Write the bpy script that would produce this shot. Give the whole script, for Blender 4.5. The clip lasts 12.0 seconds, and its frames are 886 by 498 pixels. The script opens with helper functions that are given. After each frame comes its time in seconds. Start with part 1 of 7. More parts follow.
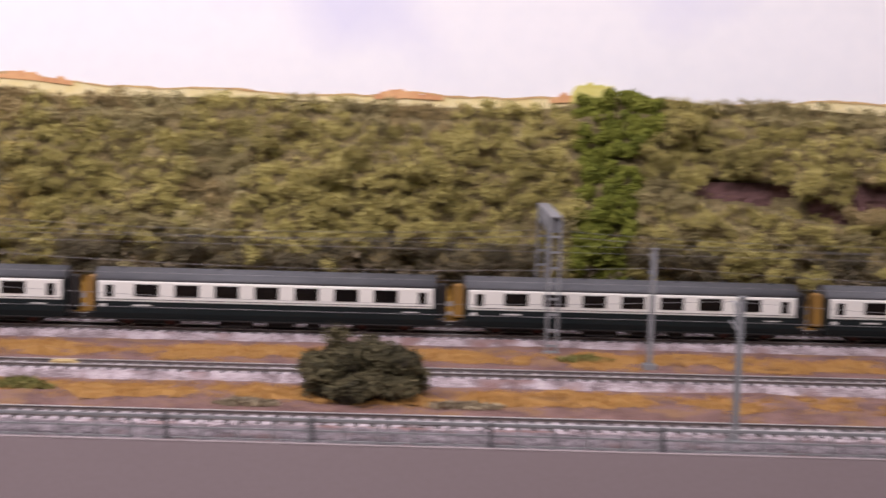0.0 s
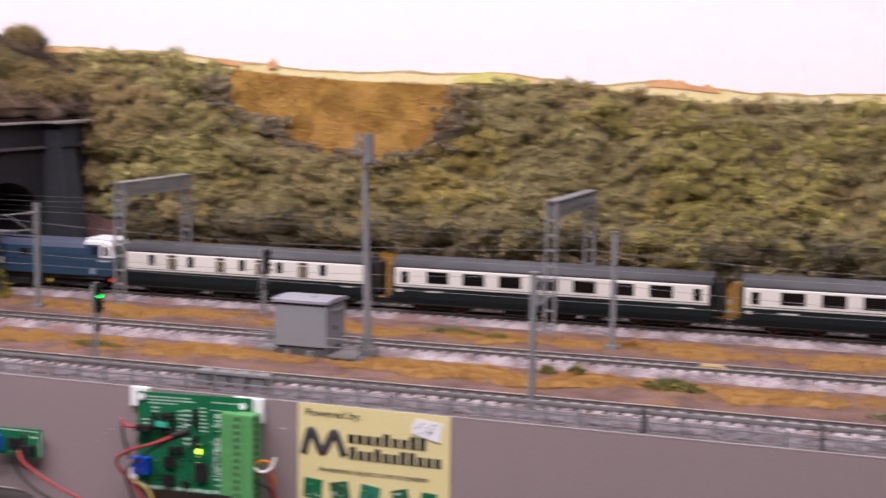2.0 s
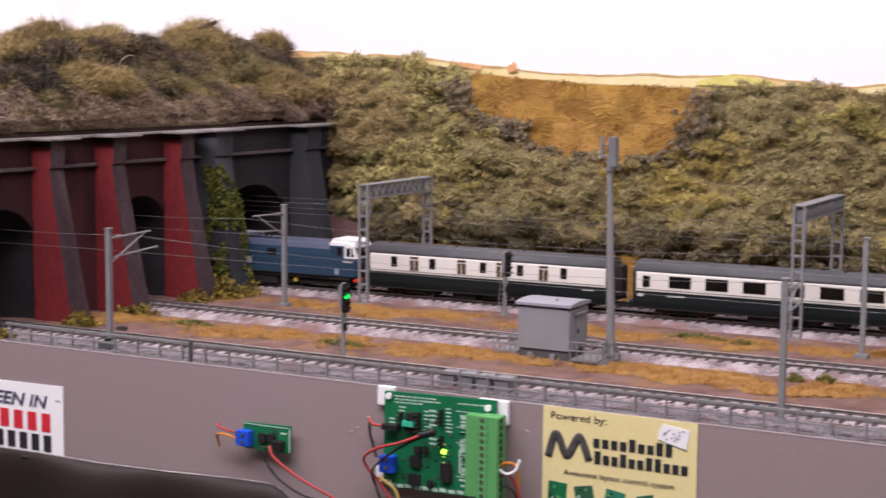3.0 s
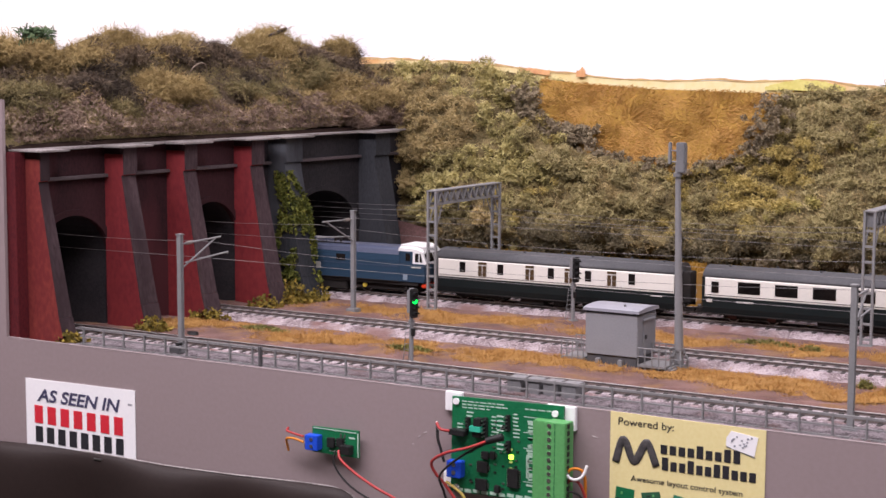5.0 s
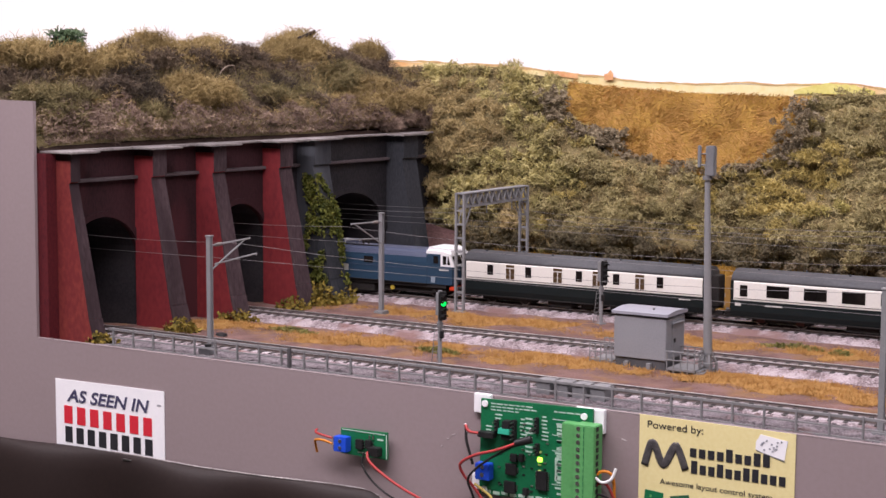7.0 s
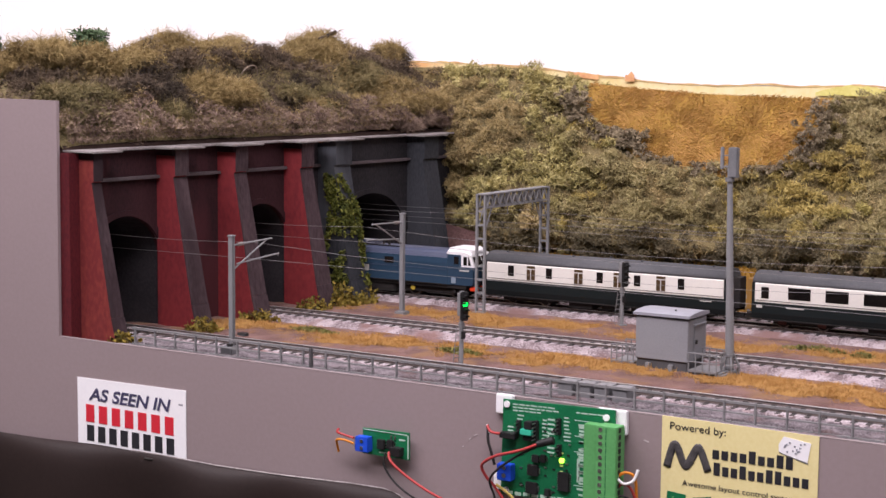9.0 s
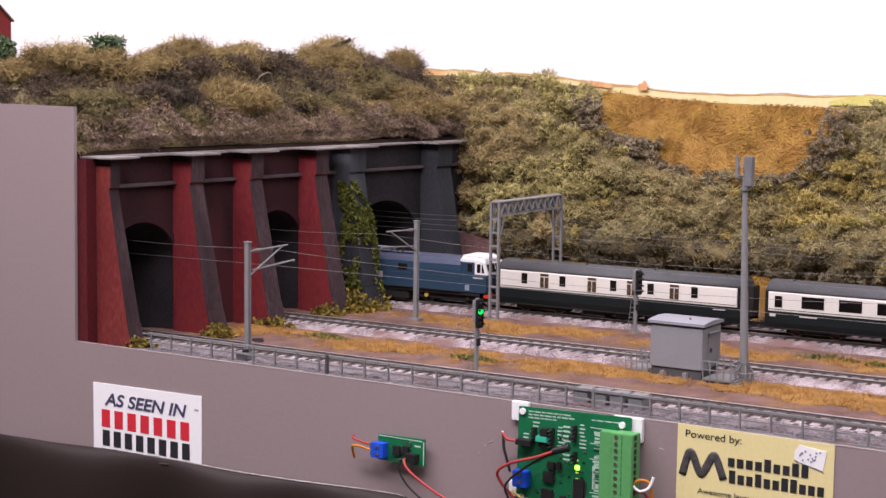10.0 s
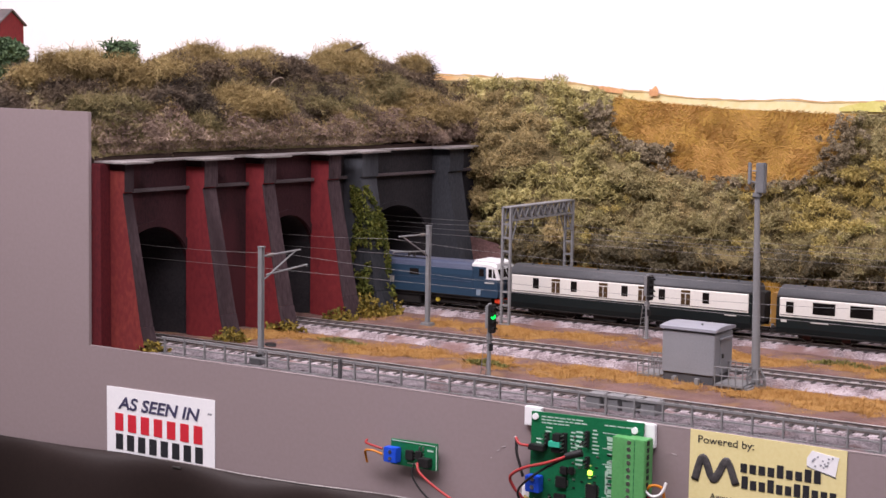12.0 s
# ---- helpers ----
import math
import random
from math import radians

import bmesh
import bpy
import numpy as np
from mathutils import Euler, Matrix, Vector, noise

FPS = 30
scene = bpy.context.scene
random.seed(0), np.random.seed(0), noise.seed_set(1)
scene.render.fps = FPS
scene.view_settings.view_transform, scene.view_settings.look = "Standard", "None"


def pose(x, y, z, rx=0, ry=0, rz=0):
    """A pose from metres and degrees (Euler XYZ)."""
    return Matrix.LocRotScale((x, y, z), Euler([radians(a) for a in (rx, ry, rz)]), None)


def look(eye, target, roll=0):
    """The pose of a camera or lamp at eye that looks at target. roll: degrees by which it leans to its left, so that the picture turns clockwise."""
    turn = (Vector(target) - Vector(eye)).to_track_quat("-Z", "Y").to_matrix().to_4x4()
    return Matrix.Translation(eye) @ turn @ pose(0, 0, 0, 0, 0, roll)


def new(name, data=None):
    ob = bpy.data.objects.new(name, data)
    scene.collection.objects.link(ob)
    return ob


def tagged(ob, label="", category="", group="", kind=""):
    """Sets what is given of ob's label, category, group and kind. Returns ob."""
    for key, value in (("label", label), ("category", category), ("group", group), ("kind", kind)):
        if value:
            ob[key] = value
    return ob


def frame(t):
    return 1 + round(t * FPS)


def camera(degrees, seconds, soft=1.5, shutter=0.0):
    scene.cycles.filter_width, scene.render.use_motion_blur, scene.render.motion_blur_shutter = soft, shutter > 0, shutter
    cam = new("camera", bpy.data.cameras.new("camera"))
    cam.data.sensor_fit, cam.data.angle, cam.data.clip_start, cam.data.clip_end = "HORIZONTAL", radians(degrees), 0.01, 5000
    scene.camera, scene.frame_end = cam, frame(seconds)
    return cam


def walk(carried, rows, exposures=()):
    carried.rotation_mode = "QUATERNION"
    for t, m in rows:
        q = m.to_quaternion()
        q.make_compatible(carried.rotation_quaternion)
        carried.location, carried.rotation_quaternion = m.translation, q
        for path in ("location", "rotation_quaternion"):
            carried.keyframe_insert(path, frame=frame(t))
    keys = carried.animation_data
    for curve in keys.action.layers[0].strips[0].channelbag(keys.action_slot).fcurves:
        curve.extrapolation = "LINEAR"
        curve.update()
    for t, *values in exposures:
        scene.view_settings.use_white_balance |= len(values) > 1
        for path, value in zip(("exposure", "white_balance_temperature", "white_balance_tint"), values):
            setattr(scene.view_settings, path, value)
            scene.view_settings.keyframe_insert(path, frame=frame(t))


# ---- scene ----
# ---------------------------------------------------------------- camera
def view(x, y, z, yaw, pitch, roll):
    return Matrix.Translation((x, y, z)) @ pose(0, 0, 0, 90 + pitch, 0, yaw) @ pose(0, 0, 0, 0, 0, roll)


cam = camera(30.53, 12.0, soft=1.5, shutter=0.5)
walk(cam, [
    (0.0, view(0.0443, -0.9077, 0.2242, -1.516, -6.603, 1.933)),
    (0.2, view(0.0403, -0.9052, 0.2244, 1.167, -6.773, 1.854)),
    (0.4, view(0.0362, -0.9027, 0.2245, 3.935, -6.975, 1.776)),
    (0.5, view(0.0342, -0.9015, 0.2246, 5.468, -7.074, 1.735)),
    (0.8, view(0.0299, -0.9006, 0.2233, 8.764, -7.048, 1.619)),
    (1.0, view(0.0271, -0.9000, 0.2225, 11.231, -7.045, 1.541)),
    (1.2, view(0.0277, -0.8998, 0.2220, 13.157, -7.012, 1.306)),
    (1.5, view(0.0287, -0.8994, 0.2213, 15.385, -6.909, 0.953)),
    (1.8, view(0.0223, -0.9031, 0.2215, 17.569, -6.868, 0.900)),
    (2.0, view(0.0181, -0.9056, 0.2216, 20.065, -6.801, 0.864)),
    (2.2, view(0.0145, -0.9079, 0.2219, 22.343, -6.738, 0.846)),
    (2.5, view(0.0092, -0.9114, 0.2223, 24.920, -6.721, 0.815)),
    (2.7, view(0.0077, -0.9109, 0.2220, 26.139, -6.727, 0.689)),
    (3.0, view(0.0055, -0.9102, 0.2216, 28.061, -6.793, 0.499)),
    (3.2, view(0.0040, -0.9082, 0.2222, 28.884, -6.932, 0.391)),
    (4.8, view(0.0084, -0.9126, 0.2228, 30.293, -6.660, 0.247)),
    (5.0, view(0.0089, -0.9131, 0.2229, 30.546, -6.642, 0.229)),
    (5.5, view(0.0069, -0.9123, 0.2213, 30.988, -6.680, 0.219)),
    (6.0, view(0.0081, -0.9098, 0.2213, 31.246, -6.743, 0.164)),
    (6.5, view(0.0080, -0.9124, 0.2223, 31.416, -6.690, 0.162)),
    (7.0, view(0.0066, -0.9161, 0.2223, 31.400, -6.525, 0.341)),
    (8.8, view(0.0034, -0.9188, 0.2220, 32.055, -6.524, 0.490)),
    (9.0, view(0.0030, -0.9191, 0.2220, 31.954, -6.493, 0.508)),
    (9.5, view(0.0008, -0.9232, 0.2226, 32.053, -6.379, 0.618)),
    (10.0, view(-0.0004, -0.9271, 0.2225, 32.170, -6.238, 0.766)),
    (10.5, view(0.0011, -0.9276, 0.2232, 32.311, -6.199, 0.711)),
    (11.0, view(-0.0004, -0.9298, 0.2245, 32.407, -6.223, 0.750)),
    (11.5, view(-0.0004, -0.9310, 0.2242, 32.419, -6.117, 0.813)),
    (12.0, view(-0.0019, -0.9331, 0.2244, 32.414, -6.126, 0.877)),
], exposures=((0.0, -0.16), (2.0, -0.14), (3.2, -0.06), (4.8, 0.0), (12.0, 0.0)))

# ---------------------------------------------------------------- world and lamps
world = bpy.data.worlds.new("hall_air")
scene.world = world
world.use_nodes = True
world.node_tree.nodes["Background"].inputs[0].default_value = (0.9, 0.95, 1.0, 1)
world.node_tree.nodes["Background"].inputs[1].default_value = 0.05
scene.view_settings.exposure = 0.0


def area_lamp(name, eye, target, sx, sy, watts, colour):
    data = bpy.data.lights.new(name, "AREA")
    data.shape, data.size, data.size_y, data.energy, data.color = "RECTANGLE", sx, sy, watts, colour
    ob = new(name, data)
    ob.matrix_world = look(eye, target)
    return ob


area_lamp("layout_strip_light", (-0.85, -0.75, 1.25), (-0.75, 0.35, 0.0), 2.6, 0.30, 40, (1.0, 0.892, 0.972))
area_lamp("hall_ceiling_light", (-0.2, -0.6, 1.82), (-0.2, -0.6, 0.0), 3.3, 1.6, 56, (1.0, 0.910, 0.992))

# ---------------------------------------------------------------- materials
MATS = {}


def mat(name, a, b=None, rough=0.7, scale=60.0, fine=600.0, bump=0.15, depth=0.0006, metal=0.0, spots=None, island=0.0, obrand=0.0, stretch=(1, 1, 1), spec=0.3, spread=0.25):
    """A painted or natural surface: two tones mixed by broad and fine noise, a fine relief, optional stains."""
    if name in MATS:
        return MATS[name]
    m = bpy.data.materials.new(name)
    m.use_nodes = True
    t = m.node_tree
    n, l = t.nodes, t.links
    bsdf = n["Principled BSDF"]
    b = b or tuple(c * 0.8 for c in a)
    co = n.new("ShaderNodeTexCoord")
    mp = n.new("ShaderNodeMapping")
    mp.inputs["Scale"].default_value = stretch
    l.new(co.outputs["Object"], mp.inputs[0])
    big, small = n.new("ShaderNodeTexNoise"), n.new("ShaderNodeTexNoise")
    big.inputs["Scale"].default_value, small.inputs["Scale"].default_value = scale, fine
    big.inputs["Detail"].default_value, small.inputs["Detail"].default_value = 4, 3
    l.new(mp.outputs[0], big.inputs[0]), l.new(mp.outputs[0], small.inputs[0])
    add = n.new("ShaderNodeMath")
    add.operation = "ADD"
    l.new(big.outputs[0], add.inputs[0])
    l.new(small.outputs[0], add.inputs[1])
    fac = add.outputs[0]
    lo, hi = 1.0 - spread, 1.0 + spread
    if island or obrand:
        src = n.new("ShaderNodeNewGeometry").outputs["Random Per Island"] if island else n.new("ShaderNodeObjectInfo").outputs["Random"]
        mul = n.new("ShaderNodeMath")
        mul.operation = "MULTIPLY_ADD"
        mul.inputs[1].default_value = island or obrand
        l.new(src, mul.inputs[0]), l.new(fac, mul.inputs[2])
        fac = mul.outputs[0]
        hi += (island or obrand)
    rng = n.new("ShaderNodeMapRange")
    rng.inputs["From Min"].default_value, rng.inputs["From Max"].default_value = lo, hi
    l.new(fac, rng.inputs["Value"])
    mix = n.new("ShaderNodeMix")
    mix.data_type = "RGBA"
    mix.inputs[6].default_value, mix.inputs[7].default_value = (*a, 1), (*b, 1)
    l.new(rng.outputs[0], mix.inputs[0])
    col = mix.outputs[2]
    if spots:
        sc, thr, colour = spots
        st = n.new("ShaderNodeTexNoise")
        st.inputs["Scale"].default_value, st.inputs["Detail"].default_value = sc, 6
        l.new(mp.outputs[0], st.inputs[0])
        ramp = n.new("ShaderNodeMapRange")
        ramp.inputs["From Min"].default_value, ramp.inputs["From Max"].default_value = thr, thr + 0.12
        l.new(st.outputs[0], ramp.inputs["Value"])
        mx = n.new("ShaderNodeMix")
        mx.data_type = "RGBA"
        mx.inputs[7].default_value = (*colour, 1)
        l.new(ramp.outputs[0], mx.inputs[0]), l.new(col, mx.inputs[6])
        col = mx.outputs[2]
    l.new(col, bsdf.inputs["Base Color"])
    bsdf.inputs["Roughness"].default_value = rough
    bsdf.inputs["Metallic"].default_value = metal
    bsdf.inputs["Specular IOR Level"].default_value = spec
    if bump:
        bp = n.new("ShaderNodeBump")
        bp.inputs["Strength"].default_value, bp.inputs["Distance"].default_value = bump, depth
        l.new(small.outputs[0], bp.inputs["Height"])
        l.new(bp.outputs[0], bsdf.inputs["Normal"])
    MATS[name] = m
    return m


def glow(name, colour, strength):
    m = bpy.data.materials.new(name)
    m.use_nodes = True
    b = m.node_tree.nodes["Principled BSDF"]
    b.inputs["Base Color"].default_value = (*colour, 1)
    b.inputs["Emission Color"].default_value = (*colour, 1)
    b.inputs["Emission Strength"].default_value = strength
    return m


def foliage(name, tones, scale=14.0, rough=0.85, strand=0.20):
    """Fibre and leaf colour: a broad patchwork of tones, a finer mottle in it, and a little change strand by strand."""
    m = bpy.data.materials.new(name)
    m.use_nodes = True
    n, l = m.node_tree.nodes, m.node_tree.links
    bsdf = n["Principled BSDF"]
    co = n.new("ShaderNodeTexCoord")
    total = None
    for size, weight in ((scale, 0.75), (scale * 4.5, 0.55)):
        tex = n.new("ShaderNodeTexNoise")
        tex.inputs["Scale"].default_value, tex.inputs["Detail"].default_value, tex.inputs["Roughness"].default_value = size, 4, 0.6
        l.new(co.outputs["Object"], tex.inputs[0])
        add = n.new("ShaderNodeMath")
        add.operation = "MULTIPLY_ADD"
        add.inputs[1].default_value = weight
        l.new(tex.outputs[0], add.inputs[0])
        if total is None:
            add.inputs[2].default_value = -0.15
        else:
            l.new(total, add.inputs[2])
        total = add.outputs[0]
    add = n.new("ShaderNodeMath")
    add.operation = "MULTIPLY_ADD"
    add.inputs[1].default_value = strand
    l.new(n.new("ShaderNodeNewGeometry").outputs["Random Per Island"], add.inputs[0]), l.new(total, add.inputs[2])
    ramp = n.new("ShaderNodeValToRGB")
    els = ramp.color_ramp.elements
    for k, tone in enumerate(tones):
        e = els[k] if k < 2 else els.new(1.0)
        e.position = 0.36 + 0.50 * k / (len(tones) - 1)
        e.color = (*tone, 1)
    l.new(add.outputs[0], ramp.inputs[0])
    l.new(ramp.outputs[0], bsdf.inputs["Base Color"])
    bsdf.inputs["Roughness"].default_value = rough
    bsdf.inputs["Specular IOR Level"].default_value = 0.25
    return m


GREY = mat("grey_plastic", (0.175, 0.178, 0.182), (0.215, 0.216, 0.22), 0.7, 40, 900, 0.1)
GREYD = mat("dark_grey_plastic", (0.13, 0.135, 0.14), (0.17, 0.17, 0.175), 0.6, 40, 900, 0.1)
FENCE = mat("grey_fence_paint", (0.165, 0.164, 0.166), (0.225, 0.222, 0.224), 0.6, 50, 900, 0.1)
HUTP = mat("grey_hut_paint", (0.205, 0.21, 0.225), (0.245, 0.25, 0.265), 0.5, 30, 900, 0.08, spots=(30, 0.66, (0.19, 0.19, 0.185)))
HUTGAP = mat("plinth_and_gap_shade", (0.060, 0.060, 0.064), (0.085, 0.084, 0.088), 0.7, 50, 900, 0.15)
HUTROOF = mat("pale_grey_roof_paint", (0.245, 0.25, 0.285), (0.285, 0.29, 0.325), 0.5, 30, 900, 0.08)
FASCIA = mat("mauve_grey_board_paint", (0.268, 0.216, 0.218), (0.288, 0.233, 0.238), 0.42, 4, 300, 0.04, spots=(9, 0.68, (0.235, 0.19, 0.19)))
FASCIAE = mat("board_edge_paint", (0.285, 0.237, 0.237), (0.25, 0.205, 0.206), 0.55, 30, 500, 0.1)
EARTH = mat("red_brown_earth", (0.105, 0.058, 0.049), (0.22, 0.130, 0.112), 0.95, 40, 900, 0.9, 0.0014, spread=0.2, spots=(42, 0.52, (0.215, 0.122, 0.066)))
BALLAST = mat("pale_grey_ballast", (0.19, 0.160, 0.167), (0.60, 0.535, 0.56), 0.95, 60, 800, 1.0, 0.0020, spread=0.17, spots=(25, 0.64, (0.27, 0.20, 0.195)))
SHOULDER = mat("pink_grey_ballast", (0.15, 0.112, 0.116), (0.48, 0.410, 0.424), 0.95, 60, 800, 1.0, 0.0020, spread=0.17, spots=(25, 0.54, (0.22, 0.135, 0.125)))
SLEEPER = mat("weathered_sleeper", (0.034, 0.030, 0.029), (0.075, 0.066, 0.062), 0.85, 80, 1500, 0.4, obrand=0.35)
RAILSIDE = mat("rusty_rail_side", (0.115, 0.092, 0.085), (0.16, 0.13, 0.12), 0.8, 80, 1500, 0.2)
RAILTOP = mat("worn_steel_rail_top", (0.78, 0.77, 0.76), (0.70, 0.68, 0.68), 0.45, 60, 900, 0.05, metal=1.0)
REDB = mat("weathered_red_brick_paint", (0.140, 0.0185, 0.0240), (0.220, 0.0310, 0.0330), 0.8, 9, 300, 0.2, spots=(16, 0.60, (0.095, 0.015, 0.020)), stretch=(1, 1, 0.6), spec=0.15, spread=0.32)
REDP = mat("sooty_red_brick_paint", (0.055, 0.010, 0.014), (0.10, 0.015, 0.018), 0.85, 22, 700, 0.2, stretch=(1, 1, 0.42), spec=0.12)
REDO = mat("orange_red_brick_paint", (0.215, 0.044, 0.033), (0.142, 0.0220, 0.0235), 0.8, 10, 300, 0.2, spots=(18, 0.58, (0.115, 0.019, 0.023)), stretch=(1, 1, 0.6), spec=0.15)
DARKB = mat("dark_maroon_brick_paint", (0.023, 0.0115, 0.0135), (0.044, 0.0170, 0.020), 0.85, 16, 700, 0.2, spots=(15, 0.56, (0.066, 0.020, 0.024)), stretch=(1, 1, 0.4), spec=0.12)
SLATEB = mat("blue_grey_stone_paint", (0.024, 0.026, 0.030), (0.046, 0.048, 0.055), 0.85, 22, 700, 0.2, spots=(18, 0.58, (0.070, 0.074, 0.084)), stretch=(1, 1, 0.3), spec=0.12)
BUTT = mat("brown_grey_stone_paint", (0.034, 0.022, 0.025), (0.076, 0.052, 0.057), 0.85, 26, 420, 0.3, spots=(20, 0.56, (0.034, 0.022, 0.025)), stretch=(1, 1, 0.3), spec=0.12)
COURSE = mat("weathered_course_stone", (0.105, 0.086, 0.090), (0.066, 0.050, 0.053), 0.85, 40, 900, 0.3, spec=0.15)
COPE = mat("pale_coping_stone", (0.32, 0.29, 0.285), (0.15, 0.135, 0.13), 0.85, 50, 900, 0.3)
DARKS = mat("dark_grey_brick_paint", (0.017, 0.016, 0.018), (0.034, 0.031, 0.034), 0.85, 16, 700, 0.2, spots=(15, 0.58, (0.046, 0.034, 0.037)), stretch=(1, 1, 0.4), spec=0.12)
SOOT = mat("soot_black", (0.026, 0.023, 0.026), (0.042, 0.038, 0.041), 0.95, 30, 600, 0.2, spec=0.1)
BLACK = mat("black_plastic", (0.012, 0.012, 0.013), (0.022, 0.022, 0.022), 0.5, 60, 900, 0.1)
SKY = mat("white_sky_paint", (0.86, 0.86, 0.88), (0.90, 0.89, 0.90), 0.9, 2.2, 60, 0.0, spots=(2.6, 0.6, (0.74, 0.74, 0.86)))

# ---------------------------------------------------------------- mesh helpers


def box(bm, x0, x1, y0, y1, z0, z1, bevel=0.0):
    v = [bm.verts.new((x, y, z)) for z in (z0, z1) for y in (y0, y1) for x in (x0, x1)]
    fs = [bm.faces.new([v[i] for i in q]) for q in ((0, 2, 3, 1), (4, 5, 7, 6), (0, 1, 5, 4), (2, 6, 7, 3), (0, 4, 6, 2), (1, 3, 7, 5))]
    if bevel:
        es = list({e for f in fs for e in f.edges})
        bmesh.ops.bevel(bm, geom=es, offset=bevel, segments=2, affect="EDGES")
    return bm


def rod(bm, p, q, r0, r1=None, seg=8):
    """A round bar from p to q."""
    p, q = Vector(p), Vector(q)
    r1 = r0 if r1 is None else r1
    d = (q - p).normalized()
    u = d.orthogonal().normalized()
    w = d.cross(u)
    rings = []
    for c, r in ((p, r0), (q, r1)):
        rings.append([bm.verts.new(c + r * (math.cos(a) * u + math.sin(a) * w)) for a in (2 * math.pi * k / seg for k in range(seg))])
    for k in range(seg):
        f = bm.faces.new((rings[0][k], rings[0][(k + 1) % seg], rings[1][(k + 1) % seg], rings[1][k]))
        f.smooth = seg > 6
    for ring, flip in ((rings[0], -1), (rings[1], 1)):
        bm.faces.new([bm.verts.new(v.co) for v in ring][::flip])
    return bm


def tube(bm, pts, r, seg=6):
    """A bent round wire along points."""
    pts = [Vector(p) for p in pts]
    last = None
    for k, p in enumerate(pts):
        d = (pts[min(k + 1, len(pts) - 1)] - pts[max(k - 1, 0)]).normalized()
        u = d.cross(Vector((0.13, 0.31, 0.94))).normalized()
        w = d.cross(u)
        ring = [bm.verts.new(p + r * (math.cos(a) * u + math.sin(a) * w)) for a in (2 * math.pi * j / seg for j in range(seg))]
        if last:
            for j in range(seg):
                bm.faces.new((last[j], last[(j + 1) % seg], ring[(j + 1) % seg], ring[j])).smooth = True
        else:
            bm.faces.new(ring[::-1])
        last = ring
    bm.faces.new(last)
    return bm


def prism(bm, outline, axis, a, b):
    """An outline of 2D points swept along an axis from a to b: axis x takes (y, z), y takes (x, z), z takes (x, y)."""
    def at(p, d):
        return {"x": (d, p[0], p[1]), "y": (p[0], d, p[1]), "z": (p[0], p[1], d)}[axis]
    lo = [bm.verts.new(at(p, a)) for p in outline]
    hi = [bm.verts.new(at(p, b)) for p in outline]
    n = len(outline)
    bm.faces.new(lo), bm.faces.new(hi[::-1])
    for k in range(n):
        bm.faces.new((lo[k], hi[k], hi[(k + 1) % n], lo[(k + 1) % n]))
    bmesh.ops.recalc_face_normals(bm, faces=bm.faces[:])
    return bm


def spline(pts, n=10):
    """A smooth run of points through pts."""
    pts = [Vector(p) for p in pts]
    out = []
    for k in range(len(pts) - 1):
        p0, p1, p2, p3 = pts[max(k - 1, 0)], pts[k], pts[k + 1], pts[min(k + 2, len(pts) - 1)]
        for j in range(n):
            t = j / n
            out.append(0.5 * (2 * p1 + (p2 - p0) * t + (2 * p0 - 5 * p1 + 4 * p2 - p3) * t * t + (3 * p1 - p0 - 3 * p2 + p3) * t ** 3))
    return out + [pts[-1]]


def finish(name, bm, material, parent=None, label=""):
    me = bpy.data.meshes.new(name)
    bm.to_mesh(me)
    bm.free()
    me.materials.append(material)
    ob = new(name, me)
    if parent is not None:
        ob.parent = parent
    if label:
        tagged(ob, label)
    return ob


def part(name, bm, material, parent, label=""):
    return finish(name, bm, material, parent, label)


def share(name, mesh, parent, m):
    ob = new(name, mesh)
    ob.parent = parent
    ob.matrix_basis = m
    return ob


def empty(name, m=None):
    ob = new(name)
    ob.empty_display_size = 0.01
    if m is not None:
        ob.matrix_basis = m
    return ob


def soup(name, verts, faces, material, parent=None):
    me = bpy.data.meshes.new(name)
    me.from_pydata(verts, [], faces)
    me.materials.append(material)
    ob = new(name, me)
    if parent is not None:
        ob.parent = parent
    return ob


def strands(name, roots, heads, bend, width, material, rng, parent=None, joints=2):
    """Many thin curled strips from root to head points, straight or bent at one or two joints."""
    roots, heads = np.asarray(roots), np.asarray(heads)
    n = len(roots)
    d = heads - roots
    side = np.cross(d, rng.normal(size=(n, 3)))
    side /= np.linalg.norm(side, axis=1, keepdims=True) + 1e-9
    up = np.cross(side, d)
    up /= np.linalg.norm(up, axis=1, keepdims=True) + 1e-9
    w = np.broadcast_to(np.asarray(width, float).reshape(-1, 1), (n, 1))
    ln = np.linalg.norm(d, axis=1, keepdims=True)
    b1, b2 = ln * bend * rng.uniform(-1, 1, (n, 1)), ln * bend * rng.uniform(-1, 1, (n, 1))
    b2 = 0.7 * b1 + 0.5 * b2
    if joints == 0:
        mids = []
    elif joints == 1:
        mids = [roots + 0.5 * d + up * b1]
    else:
        mids = [roots + 0.34 * d + up * b1 + side * b2 * 0.4, roots + 0.70 * d + up * b2 - side * b1 * 0.3]
    rows = [roots - side * w * 0.4, roots + side * w * 0.4]
    for m in mids:
        rows += [m - side * w * 0.5, m + side * w * 0.5]
    rows += [heads - side * w * 0.22, heads + side * w * 0.22]
    v = np.stack(rows, 1).reshape(-1, 3)
    i = np.arange(n)[:, None] * len(rows)
    f = np.concatenate([i + 2 * k + np.array([0, 1, 3, 2]) for k in range(joints + 1)])
    return soup(name, v.tolist(), f.tolist(), material, parent)



